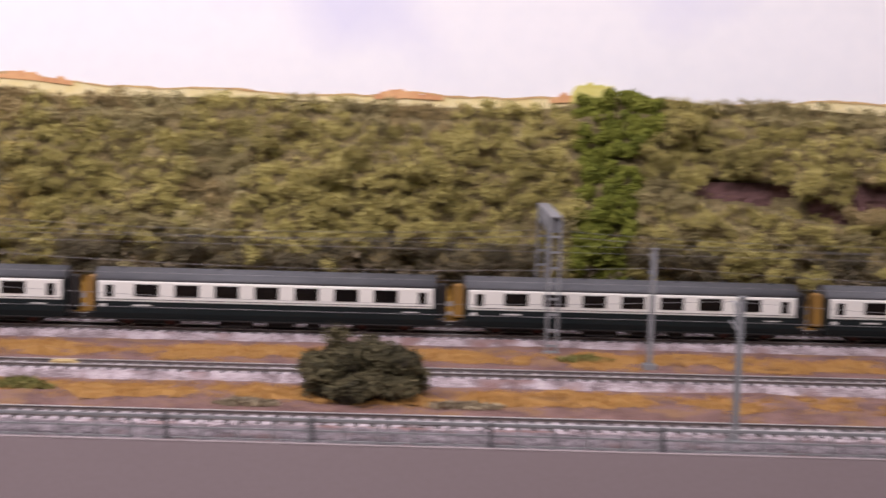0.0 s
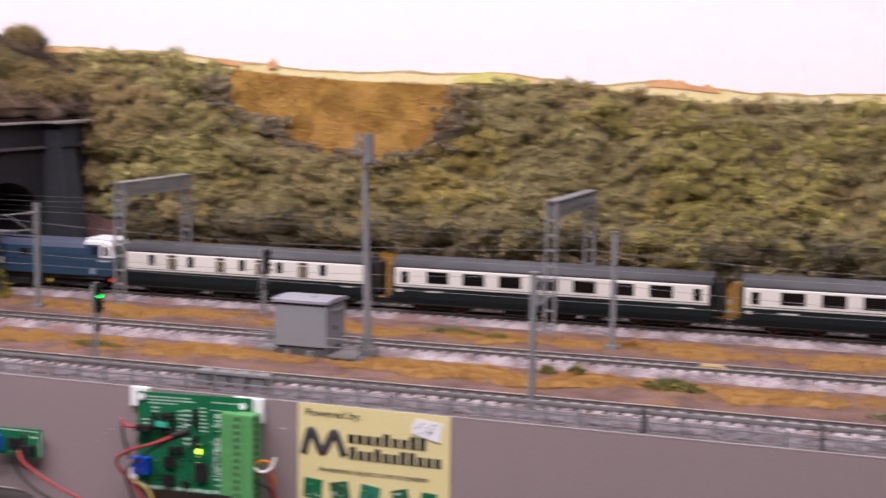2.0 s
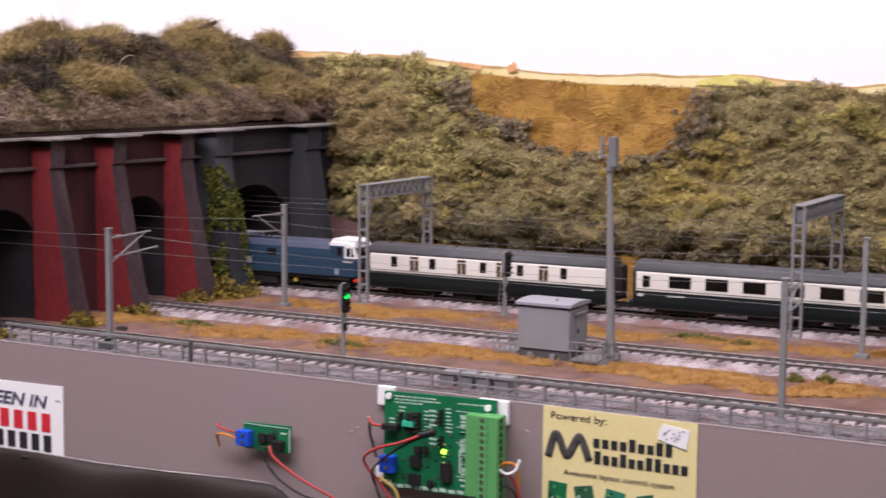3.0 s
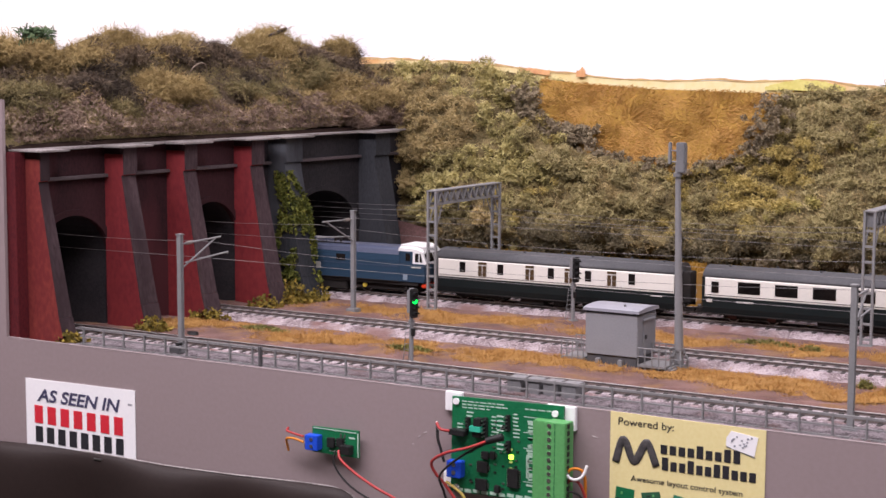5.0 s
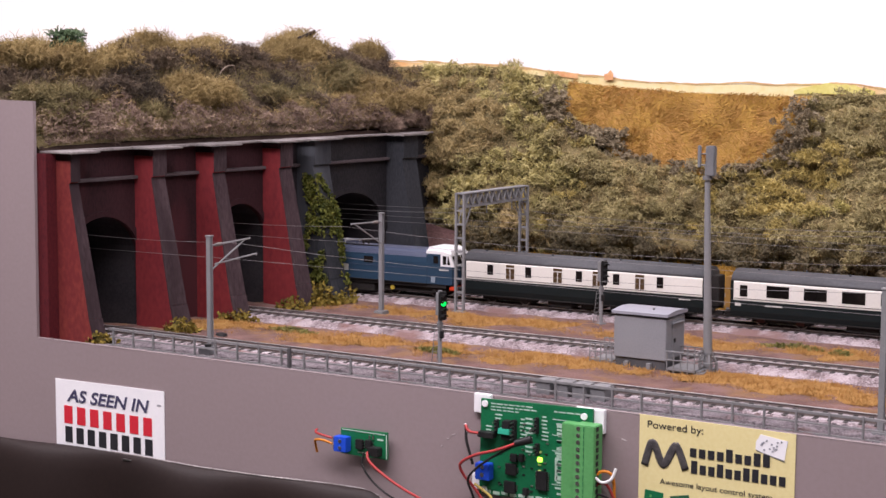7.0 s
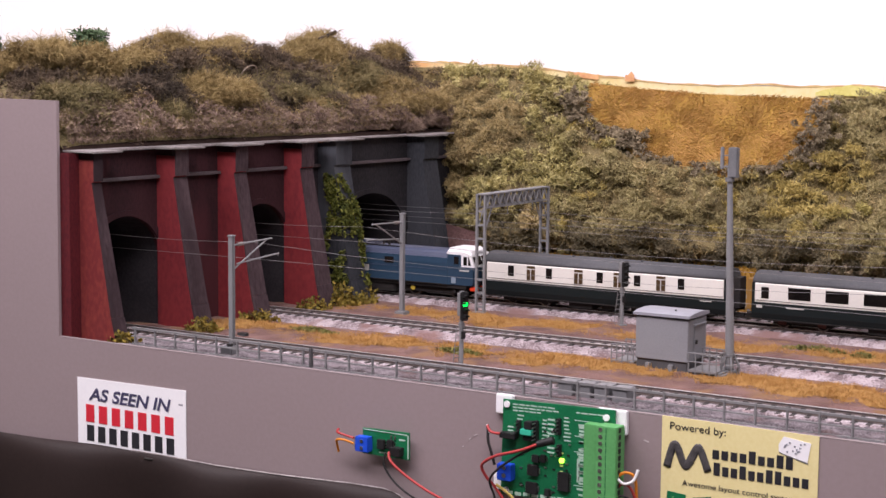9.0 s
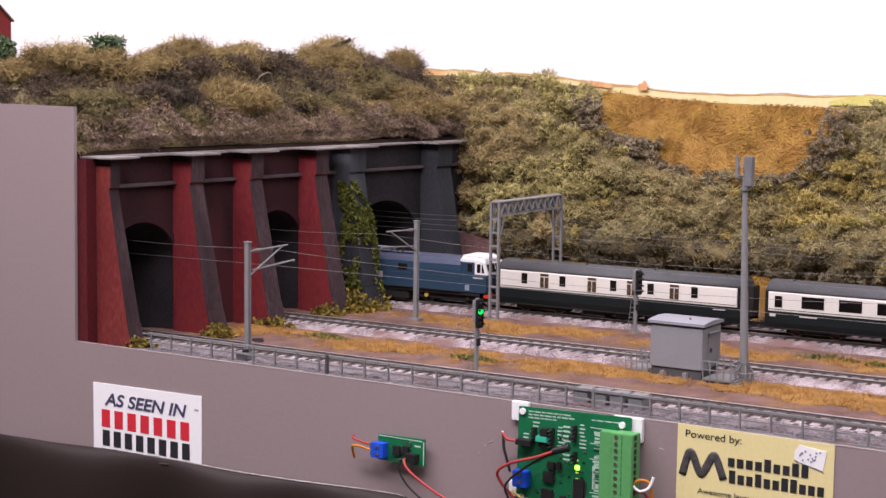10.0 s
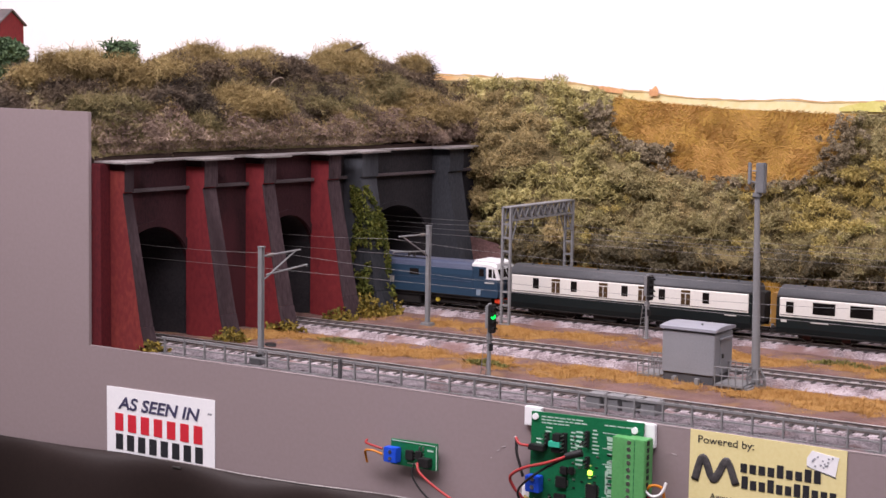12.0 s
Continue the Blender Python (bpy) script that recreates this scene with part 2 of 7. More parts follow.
def curls(name, mid, length, width, material, rng, parent=None, seg=3, most=4.2):
    """Many thin strips, each bent into a piece of a ring through its middle point."""
    n = len(mid)
    u = rng.normal(size=(n, 3))
    u /= np.linalg.norm(u, axis=1, keepdims=True)
    w = np.cross(u, rng.normal(size=(n, 3)))
    w /= np.linalg.norm(w, axis=1, keepdims=True) + 1e-9
    axis = np.cross(u, w)
    turn = rng.uniform(0.38 * most, most, (n, 1))
    rad = np.asarray(length, float).reshape(-1, 1) / turn
    tip = rng.uniform(0, 6.283, (n, 1))
    wd = np.asarray(width, float).reshape(-1, 1) * 0.5
    rows = []
    for k in range(seg + 1):
        a = turn * (k / seg - 0.5)
        out = np.cos(a) * u + np.sin(a) * w
        c = mid + rad * (out - u) + axis * rad * 0.35 * (k / seg - 0.5)
        side = (np.cos(tip) * axis + np.sin(tip) * out) * wd * (0.6 if k in (0, seg) else 1.0)
        rows += [c - side, c + side]
    v = np.stack(rows, 1).reshape(-1, 3)
    i = np.arange(n)[:, None] * len(rows)
    f = np.concatenate([i + 2 * k + np.array([0, 1, 3, 2]) for k in range(seg)])
    return soup(name, v.tolist(), f.tolist(), material, parent)


# ---------------------------------------------------------------- noise and plan
LAT = np.random.default_rng(5).random((64, 64, 64))


def vnoise(p, scale, seed=0):
    """Smooth value noise in 0..1 at points p."""
    q = np.asarray(p, float) * scale + seed * 17.31
    i = np.floor(q).astype(int)
    f = q - i
    f = f * f * (3 - 2 * f)
    out = 0
    for dx in (0, 1):
        for dy in (0, 1):
            for dz in (0, 1):
                w = (f[:, 0] if dx else 1 - f[:, 0]) * (f[:, 1] if dy else 1 - f[:, 1]) * (f[:, 2] if dz else 1 - f[:, 2])
                out = out + w * LAT[(i[:, 0] + dx) % 64, (i[:, 1] + dy) % 64, (i[:, 2] + dz) % 64]
    return out


# centre lines of the four tracks: y = a + b x
TRACKS = {"front": (0.0685, 0.0087), "middle": (0.2245, 0.0175), "near_main": (0.3870, 0.030), "far_main": (0.4340, 0.030)}


def cy(k, x):
    a, b = TRACKS[k]
    return a + b * x


X0, X1 = -1.75, 1.15
BACK = 0.62


def wall_x(y):
    return -0.929 + 0.07 * y


# ---------------------------------------------------------------- the hall round the layout
HALLWALL = mat("hall_wall_paint", (0.55, 0.54, 0.52), (0.60, 0.59, 0.57), 0.9, 1.5, 60, 0.05)
HALLFLOOR = mat("hall_floor", (0.16, 0.13, 0.11), (0.21, 0.17, 0.14), 0.6, 3, 80, 0.1)


def slab(name, x0, x1, y0, y1, z0, z1, material):
    ob = finish(name, box(bmesh.new(), x0, x1, y0, y1, z0, z1), material)
    return tagged(ob, kind="structure")


slab("hall_floor", -4, 4, -4, 2.5, -1.15, -1.05, HALLFLOOR)
slab("ceiling", -4, 4, -4, 2.5, 1.95, 2.05, HALLWALL)
slab("wall_north", -4, 4, 2.5, 2.6, -1.05, 1.95, HALLWALL)
slab("wall_south", -4, 4, -4.1, -4, -1.05, 1.95, HALLWALL)
slab("wall_west", -4.1, -4, -4, 2.5, -1.05, 1.95, HALLWALL)
slab("wall_east", 4, 4.1, -4, 2.5, -1.05, 1.95, HALLWALL)

# ---------------------------------------------------------------- fascia, ground, backscene
bm = prism(bmesh.new(), [(X0, -0.22), (X1, -0.22), (X1, 0.0040), (-0.929, 0.0040), (-0.9275, 0.191), (X0, 0.199)], "y", 0.0, 0.003)
fascia = tagged(finish("fascia_board", bm, FASCIA), "mauve-grey painted board along the layout's front, tall beside the tunnels", kind="structure")
lip = slab("fascia_top_edge", -0.9288, X1, 0.0002, 0.0030, 0.0042, 0.0048, FASCIAE)
slab("baseboard", X0, X1, 0.0085, 0.64, -0.10, -0.012, HALLFLOOR)
slab("layout_trestle_front", X0, X1, 0.04, 0.07, -1.05, -0.10, HALLFLOOR)
slab("layout_trestle_back", X0, X1, 0.57, 0.60, -1.05, -0.10, HALLFLOOR)

nx, ny = 400, 100
gx, gy = np.meshgrid(np.linspace(X0, X1, nx), np.linspace(0.0032, BACK, ny), indexing="ij")
pts = np.stack([gx.ravel(), gy.ravel(), np.zeros(gx.size)], 1)
pts[:, 2] = 0.0025 * (vnoise(pts, 30) - 0.5) + 0.0016 * (vnoise(pts, 110) - 0.5) + 0.001
for k in TRACKS:
    d = np.abs(pts[:, 1] - cy(k, pts[:, 0]))
    pts[:, 2] = np.where(d < 0.032, np.minimum(pts[:, 2], -0.0005), pts[:, 2])
pts[:, 2] = np.where(pts[:, 1] < 0.03, -0.001, pts[:, 2])
idx = np.arange(nx * ny).reshape(nx, ny)
quads = np.stack([idx[:-1, :-1], idx[1:, :-1], idx[1:, 1:], idx[:-1, 1:]], -1).reshape(-1, 4)
ground = soup("ground", pts.tolist(), quads.tolist(), EARTH)
tagged(ground, "reddish-brown scenic earth between the tracks", kind="structure")

backdrop = slab("backdrop", -2.6, 1.6, BACK, BACK + 0.008, -0.1, 1.05, SKY)
tagged(backdrop, "white painted sky backscene board")
end_sky = slab("backdrop_end", -2.6, -2.59, -0.1, BACK, -0.1, 1.05, SKY)

RIDGE = [(-2.4, 0.235), (-1.5, 0.232), (-1.0, 0.224), (-0.86, 0.2195), (-0.757, 0.2105), (-0.725, 0.2075), (-0.66, 0.2025), (-0.56, 0.2035), (-0.49, 0.2050), (-0.386, 0.1955), (-0.33, 0.199), (-0.30, 0.1975), (-0.225, 0.190), (-0.12, 0.191), (-0.037, 0.1875), (0.046, 0.1925), (0.14, 0.190), (0.24, 0.196), (0.34, 0.190), (0.45, 0.198), (0.49, 0.196), (0.7, 0.20), (1.4, 0.20)]
PAINTY = mat("pale_yellow_field_paint", (0.80, 0.66, 0.30), (0.86, 0.76, 0.46), 0.9, 9, 120, 0.0, spots=(7, 0.56, (0.72, 0.42, 0.18)))
PAINTL = mat("brown_hedge_paint", (0.50, 0.32, 0.15), (0.66, 0.48, 0.22), 0.9, 40, 120, 0.0)
PAINTO = mat("orange_village_paint", (0.62, 0.30, 0.14), (0.78, 0.46, 0.22), 0.9, 60, 200, 0.0)
PAINTG = mat("yellow_green_bush_paint", (0.62, 0.56, 0.14), (0.72, 0.66, 0.24), 0.9, 80, 300, 0.0)


def ridge_z(x):
    return float(np.interp(x, [p[0] for p in RIDGE], [p[1] for p in RIDGE]))


def ribbon(name, x0, x1, step, top, bottom, y, material, parent):
    n = int((x1 - x0) / step)
    xs = [x0 + (x1 - x0) * k / n for k in range(n + 1)]
    v = [(x, y, bottom(x)) for x in xs] + [(x, y, top(x)) for x in xs]
    f = [(k, k + 1, n + 2 + k, n + 1 + k) for k in range(n)]
    return soup(name, v, f, material, parent)


def wob(x, a, s):
    return a * (noise.noise((x * s, 3.7, 1.1)))


ribbon("painted_fields", -2.5, 1.5, 0.01, lambda x: ridge_z(x) + wob(x, 0.001, 40), lambda x: 0.05, BACK - 0.0010, PAINTY, backdrop)
ribbon("painted_hedgerow", -2.5, 1.5, 0.006, lambda x: ridge_z(x) + 0.0013 + wob(x, 0.0026, 30) + wob(x, 0.0012, 90), lambda x: ridge_z(x) - 0.0006 + wob(x, 0.0024, 30) + wob(x, 0.0010, 110), BACK - 0.0015, PAINTL, backdrop)
for j, (a, b, h) in enumerate(((-0.335, -0.285, 0.0045), (-0.29, -0.265, 0.002), (0.015, 0.055, 0.0035), (0.05, 0.08, 0.0015), (0.18, 0.21, 0.004), (-0.80, -0.765, 0.0015))):
    ribbon("painted_village", a, b, 0.0025, lambda x: ridge_z(x) + h * max(0.1, 1 - abs((x - (a + b) / 2) / ((b - a) / 2)) ** 1.5) + wob(x, 0.0042, 160), lambda x: ridge_z(x) - 0.004, BACK - 0.0019 - 0.0002 * j, PAINTO, backdrop)
ribbon("painted_bush", 0.20, 0.245, 0.002, lambda x: 0.196 + 0.012 * math.sqrt(max(0, 1 - ((x - 0.222) / 0.023) ** 2)) + wob(x, 0.003, 150), lambda x: 0.185, BACK - 0.0035, PAINTG, backdrop)
ribbon("painted_bush", -0.53, -0.45, 0.002, lambda x: 0.1975 + 0.0075 * max(0, 1 - ((x + 0.49) / 0.04) ** 2) + wob(x, 0.002, 150), lambda x: 0.195, BACK - 0.0035, PAINTG, backdrop)
bm = bmesh.new()
prism(bm, [(-0.7335, 0.206), (-0.7235, 0.206), (-0.7235, 0.2125), (-0.7265, 0.2165), (-0.7305, 0.2125), (-0.7335, 0.2125)], "y", BACK - 0.0046, BACK - 0.0041)
part("painted_house", bm, PAINTO, backdrop)

# ---------------------------------------------------------------- track
SP = 0.0098


def make_track(k, x0, x1):
    a, b = TRACKS[k]
    root = empty("track", pose(0, a, 0, 0, 0, math.degrees(math.atan(b))))
    tagged(root, "pale-ballasted model track with dark sleepers and worn rails", "track", "tracks", "structure")
    nn, mm = int((x1 - x0) / 0.004), 19
    sx, sy = np.meshgrid(np.linspace(x0, x1, nn), np.linspace(-0.0275, 0.0275, mm), indexing="ij")
    p = np.stack([sx.ravel(), sy.ravel(), np.zeros(sx.size)], 1)
    q = p + np.array([0, a * 7, 0])
    p[:, 1] += 0.004 * (vnoise(q, 120, 3) - 0.5) * (np.abs(p[:, 1]) > 0.02)
    edge = np.clip((0.0275 - np.abs(sy.ravel())) / 0.010, 0, 1)
    p[:, 2] = -0.0012 + 0.0051 * edge + 0.0009 * (vnoise(q, 420, 1) - 0.5) + 0.0006 * (vnoise(q, 900, 2) - 0.5)
    ix = np.arange(nn * mm).reshape(nn, mm)
    f = np.stack([ix[:-1, :-1], ix[1:, :-1], ix[1:, 1:], ix[:-1, 1:]], -1).reshape(-1, 4)
    outer = np.abs(sy.ravel()[f]).mean(1) > 0.0165
    soup("ballast_bed", p.tolist(), f[~outer].tolist(), BALLAST, root)
    soup("ballast_shoulder", p.tolist(), f[outer].tolist(), SHOULDER, root)
    for s in (-1, 1):
        y = s * 0.00875
        bm = bmesh.new()
        prism(bm, [(y - 0.0012, 0.0042), (y + 0.0012, 0.0042), (y + 0.0012, 0.0044), (y + 0.0004, 0.0046), (y + 0.0004, 0.0054), (y + 0.0007, 0.0056), (y + 0.0007, 0.0060), (y - 0.0007, 0.0060), (y - 0.0007, 0.0056), (y - 0.0004, 0.0054), (y - 0.0004, 0.0046), (y - 0.0012, 0.0044)], "x", x0, x1)
        rail = part("rail", bm, RAILSIDE, root)
        part("rail_head", box(bmesh.new(), x0, x1, y - 0.0009, y + 0.0009, 0.00602, 0.0063), RAILTOP, rail, "worn steel running surface")
    bm = box(bmesh.new(), -0.0015, 0.0015, -0.0160, 0.0160, 0.0022, 0.0043)
    for s in (-0.00875, 0.00875):
        box(bm, -0.0013, 0.0013, s - 0.0026, s + 0.0026, 0.0043, 0.0047)
    me = bpy.data.meshes.new("sleeper")
    bm.to_mesh(me), bm.free()
    me.materials.append(SLEEPER)
    return root, me, x0, x1


track_jobs = [make_track("front", -1.12, 1.1), make_track("middle", -1.12, 1.1), make_track("near_main", -1.25, 1.1), make_track("far_main", -1.25, 1.1)]

# ---------------------------------------------------------------- tunnel wall
BAYS = [(0.066, 0.040), (0.230, 0.036), (0.388, 0.052)]
ARCH_TOP, SPRING = 0.096, 0.056
portal = empty("tunnel_portal", pose(0, 0, 0))
tagged(portal, "dark brick tunnel retaining wall with three arches", "tunnel portal", kind="structure")


def leaning(bm):
    for v in bm.verts:
        v.co.x += 0.07 * v.co.y
    return bm


def arch_pts(c, h, n=20):
    return [(c - h * math.cos(a), SPRING + (ARCH_TOP - SPRING) * math.sin(a)) for a in (math.pi * k / n for k in range(n + 1))]


# Wall and arch rings take darker paint than the buttress sides.
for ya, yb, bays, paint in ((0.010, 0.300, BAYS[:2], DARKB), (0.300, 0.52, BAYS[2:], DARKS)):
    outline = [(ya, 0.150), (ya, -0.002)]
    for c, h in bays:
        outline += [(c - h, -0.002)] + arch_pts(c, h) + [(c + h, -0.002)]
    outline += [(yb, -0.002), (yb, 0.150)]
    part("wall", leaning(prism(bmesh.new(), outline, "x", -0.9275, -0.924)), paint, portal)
for c, h in BAYS:
    bm = bmesh.new()
    prof = [(c - h, -0.002)] + arch_pts(c, h) + [(c + h, -0.002)]
    rows = [[bm.verts.new((x, y, z)) for y, z in prof] for x in (-0.9276, -1.05, -1.30)]
    for r0, r1 in zip(rows, rows[1:]):
        for k in range(len(prof) - 1):
            bm.faces.new((r0[k], r0[k + 1], r1[k + 1], r1[k]))
    bm.faces.new(rows[-1])
    part("tunnel_lining", leaning(bm), SOOT, portal)
    bm = bmesh.new()
    ring = arch_pts(c, h + 0.001), [(y + (y - c) * 0.14, z + max(0, z - SPRING) * 0.12 + 0.0) for y, z in arch_pts(c, h + 0.001)]
    n = len(ring[0])
    for k in range(n - 1):
        vs = [bm.verts.new((x, *p)) for x in (-0.924, -0.9225) for p in (ring[0][k], ring[0][k + 1], ring[1][k + 1], ring[1][k])]
        bm.faces.new(vs[4:]), bm.faces.new((vs[0], vs[1], vs[5], vs[4])), bm.faces.new((vs[2], vs[3], vs[7], vs[6]))
    bmesh.ops.recalc_face_normals(bm, faces=bm.faces[:])
    part("arch_ring", leaning(bm), DARKB if c < 0.3 else DARKS, portal)
part("end_pier", leaning(box(bmesh.new(), -0.9320, -0.9190, 0.0035, 0.0137, 0.0, 0.150)), REDP, portal, "dark sooty red brick pier")
for y0, y1 in ((0.0275, 0.102), (0.1185, 0.1745), (0.191, 0.261), (0.2785, 0.3085), (0.3325, 0.4465), (0.4705, 0.52)):
    part("string_course", leaning(box(bmesh.new(), -0.924, -0.9192, y0, y1, 0.1255, 0.1283, 0.0004)), COURSE, portal, "pale weathered string course")
rngp = random.Random(3)
edges = [0.0, 0.040, 0.094, 0.132, 0.166, 0.205, 0.252, 0.295, 0.303, 0.345, 0.439, 0.48, 0.52]
for k, (a, b) in enumerate(zip(edges, edges[1:])):
    wide = any(a < c < b for c in (0.018, 0.112, 0.185, 0.272, 0.32, 0.459))
    bm = box(bmesh.new(), -0.945, -0.8975 if wide else -0.9170, max(a, 0.0088) + 0.0003, b - 0.0003, 0.1502, 0.1519 + rngp.uniform(0, 0.0004), 0.0004)
    part("coping_stone", leaning(bm), COPE, portal)
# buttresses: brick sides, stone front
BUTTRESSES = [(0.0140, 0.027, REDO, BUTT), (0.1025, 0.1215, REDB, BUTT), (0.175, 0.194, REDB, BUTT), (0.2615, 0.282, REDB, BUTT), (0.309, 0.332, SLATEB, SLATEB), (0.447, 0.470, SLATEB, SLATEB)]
for y0, y1, side, front in BUTTRESSES:
    slim = 0.0 if front is SLATEB else 0.0045

    def taper(bm):
        """Narrow the buttress towards its top, on the far side alone."""
        for v in bm.verts:
            if v.co.y > (y0 + y1) / 2:
                v.co.y -= slim * min(1.0, max(0.0, v.co.z / 0.126))
        return leaning(bm)

    bm = bmesh.new()
    prism(bm, [(-0.9239, -0.002), (-0.8815, -0.002), (-0.8875, 0.020), (-0.9060, 0.1265), (-0.9040, 0.1280), (-0.9040, 0.1445), (-0.9239, 0.1445)], "y", y0, y1)
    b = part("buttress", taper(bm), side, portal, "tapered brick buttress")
    # Red buttresses get a dark cap standing for shade beneath the coping.
    part("cap_block", taper(box(bmesh.new(), -0.9239, -0.9042, y0 + 0.0003, y1 - 0.0003, 0.1447, 0.1498)), front if front is SLATEB else DARKB, b, "buttress cap, on red ones darkened as coping shade")
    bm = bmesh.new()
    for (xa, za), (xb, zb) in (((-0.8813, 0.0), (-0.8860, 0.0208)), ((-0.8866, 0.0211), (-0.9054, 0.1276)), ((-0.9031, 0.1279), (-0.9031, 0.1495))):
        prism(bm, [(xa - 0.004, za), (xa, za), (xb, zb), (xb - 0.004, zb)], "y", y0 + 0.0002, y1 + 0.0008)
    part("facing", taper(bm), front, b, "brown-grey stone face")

# ---------------------------------------------------------------- hillside
rngh = np.random.default_rng(11)
HT = [(-1.2, 0.22), (-0.89, 0.218), (-0.84, 0.219), (-0.79, 0.210), (-0.755, 0.204), (-0.70, 0.199), (-0.62, 0.1945), (-0.51, 0.192), (-0.47, 0.194), (-0.418, 0.197), (-0.34, 0.189), (-0.268, 0.181), (-0.18, 0.183), (-0.09, 0.185), (0.0, 0.183), (0.087, 0.182), (0.18, 0.184), (0.23, 0.196), (0.27, 0.196), (0.33, 0.192), (0.394, 0.193), (0.477, 0.187), (0.7, 0.19), (1.2, 0.19)]


def hill_top(x):
    return np.interp(x, [p[0] for p in HT], [p[1] for p in HT])


def in_patch(x, z):
    """The mown field left bare on the hillside."""
    left = np.interp(z, [0.129, 0.150, 0.1715, 0.20], [-0.675, -0.71, -0.745, -0.742])
    right = np.interp(z, [0.129, 0.15, 0.18, 0.20], [-0.537, -0.512, -0.503, -0.497])
    q = np.stack([np.asarray(x, float), np.asarray(z, float) * 0 + 0.3, np.asarray(z, float)], 1)
    w = 0.030 * (vnoise(q, 55, 3) - 0.5) + 0.012 * (vnoise(q, 150, 5) - 0.5)
    left, right = left + w, right + w
    z = z + 0.6 * w
    return (x > left) & (x < right) & (z > 0.129)


def in_hollow(x, z, s=1.0):
    mid = 0.118 - 0.28 * np.maximum(0, x - 0.36)
    return ((x > 0.30) & (x < 0.45) & (np.abs(z - mid) < s * 0.013 * np.sqrt(np.clip(1 - ((x - 0.375) / 0.078) ** 2, 0, 1)))) | ((x > 0.447) & (x < 0.53) & (z > 0.1155 - s * 0.0145) & (z < 0.1155 + s * 0.0145))


def in_ivy(x, z):
    c = np.interp(z, [0.06, 0.13, 0.2], [0.222, 0.226, 0.243])
    return np.abs(x - c + 0.016 * (vnoise(np.stack([x, x * 0, z], 1), 70, 3) - 0.5)) < 0.024 + 0.012 * (z - 0.06) / 0.14


def hill_pt(x, v):
    """Hillside surface: v from 0 at the foot to 1 at the top."""
    zt = hill_top(x)
    z0 = 0.030 + 0.006 * (vnoise(np.stack([x, x * 0, x * 0], 1), 25, 4) - 0.5)
    z = z0 + (zt - z0) * v
    y = 0.502 + 0.075 * v ** 1.3
    p = np.stack([x, y, z], 1)
    bulge = 0.032 * (vnoise(p, 20, 1) - 0.35) + 0.028 * (vnoise(p, 48, 2) - 0.5)
    y = y - bulge + 0.012 * (v > 0.93) + 0.024 * np.clip((0.13 - v) / 0.13, 0, 1)
    y = np.where(in_hollow(x, z), y + 0.026, y)
    y = np.where(in_patch(x, z), 0.556 + 0.25 * (z - 0.134) + 0.004 * vnoise(p, 60, 5), y)
    return np.stack([x, y, z], 1)


HILLBASE = mat("dark_scrub_base", (0.10, 0.080, 0.040), (0.25, 0.200, 0.092), 0.95, 90, 500, 1.0, 0.003)
nx, nv = 460, 60
gx, gv = np.meshgrid(np.linspace(-1.15, X1, nx), np.linspace(0, 1, nv), indexing="ij")
p = hill_pt(gx.ravel(), gv.ravel())
ix = np.arange(nx * nv).reshape(nx, nv)
quads = np.stack([ix[:-1, :-1], ix[1:, :-1], ix[1:, 1:], ix[:-1, 1:]], -1).reshape(-1, 4)
hillside = soup("hillside", p.tolist(), quads.tolist(), HILLBASE)
for poly in hillside.data.polygons:
    poly.use_smooth = True
tagged(hillside, "steep dark hillside carrying dense scrub behind the tracks", kind="structure")

SCRUB = foliage("olive_scrub_fibre", [(0.182, 0.140, 0.049), (0.312, 0.243, 0.080), (0.419, 0.331, 0.107), (0.516, 0.406, 0.140), (0.623, 0.494, 0.193)], 22)
SCRUBW = foliage("pale_grey_olive_scrub_fibre", [(0.155, 0.126, 0.064), (0.280, 0.235, 0.104), (0.390, 0.340, 0.135), (0.520, 0.450, 0.185), (0.660, 0.565, 0.300)], 30)
SCRUBO = foliage("green_olive_scrub_fibre", [(0.170, 0.143, 0.051), (0.292, 0.247, 0.083), (0.392, 0.337, 0.111), (0.482, 0.414, 0.145), (0.583, 0.503, 0.200)], 22)
SCRUBG = foliage("grey_green_scrub_fibre", [(0.179, 0.149, 0.075), (0.295, 0.249, 0.117), (0.398, 0.338, 0.159), (0.508, 0.434, 0.224)], 26)
SCRUBT = foliage("tan_brown_scrub_fibre", [(0.178, 0.130, 0.065), (0.303, 0.231, 0.106), (0.409, 0.315, 0.146), (0.524, 0.413, 0.208)], 26)
SCRUBF = foliage("foot_shade_fibre", [(0.060, 0.050, 0.032), (0.115, 0.096, 0.058), (0.175, 0.148, 0.086), (0.27, 0.23, 0.135)], 30)
SCRUBB = foliage("dark_brown_scrub_fibre", [(0.040, 0.029, 0.023), (0.085, 0.062, 0.044), (0.145, 0.106, 0.070), (0.225, 0.168, 0.108)], 30)
TANF = foliage("curly_tan_fibre", [(0.108, 0.074, 0.032), (0.225, 0.162, 0.068), (0.333, 0.248, 0.106), (0.450, 0.347, 0.171)], 34)
DEADF = foliage("dead_pinkish_scrub_fibre", [(0.084, 0.055, 0.046), (0.180, 0.124, 0.098), (0.300, 0.218, 0.166), (0.480, 0.372, 0.270)], 40)
IVYM = foliage("fresh_green_ivy", [(0.074, 0.090, 0.014), (0.132, 0.149, 0.020), (0.192, 0.205, 0.031), (0.270, 0.270, 0.053)], 40)
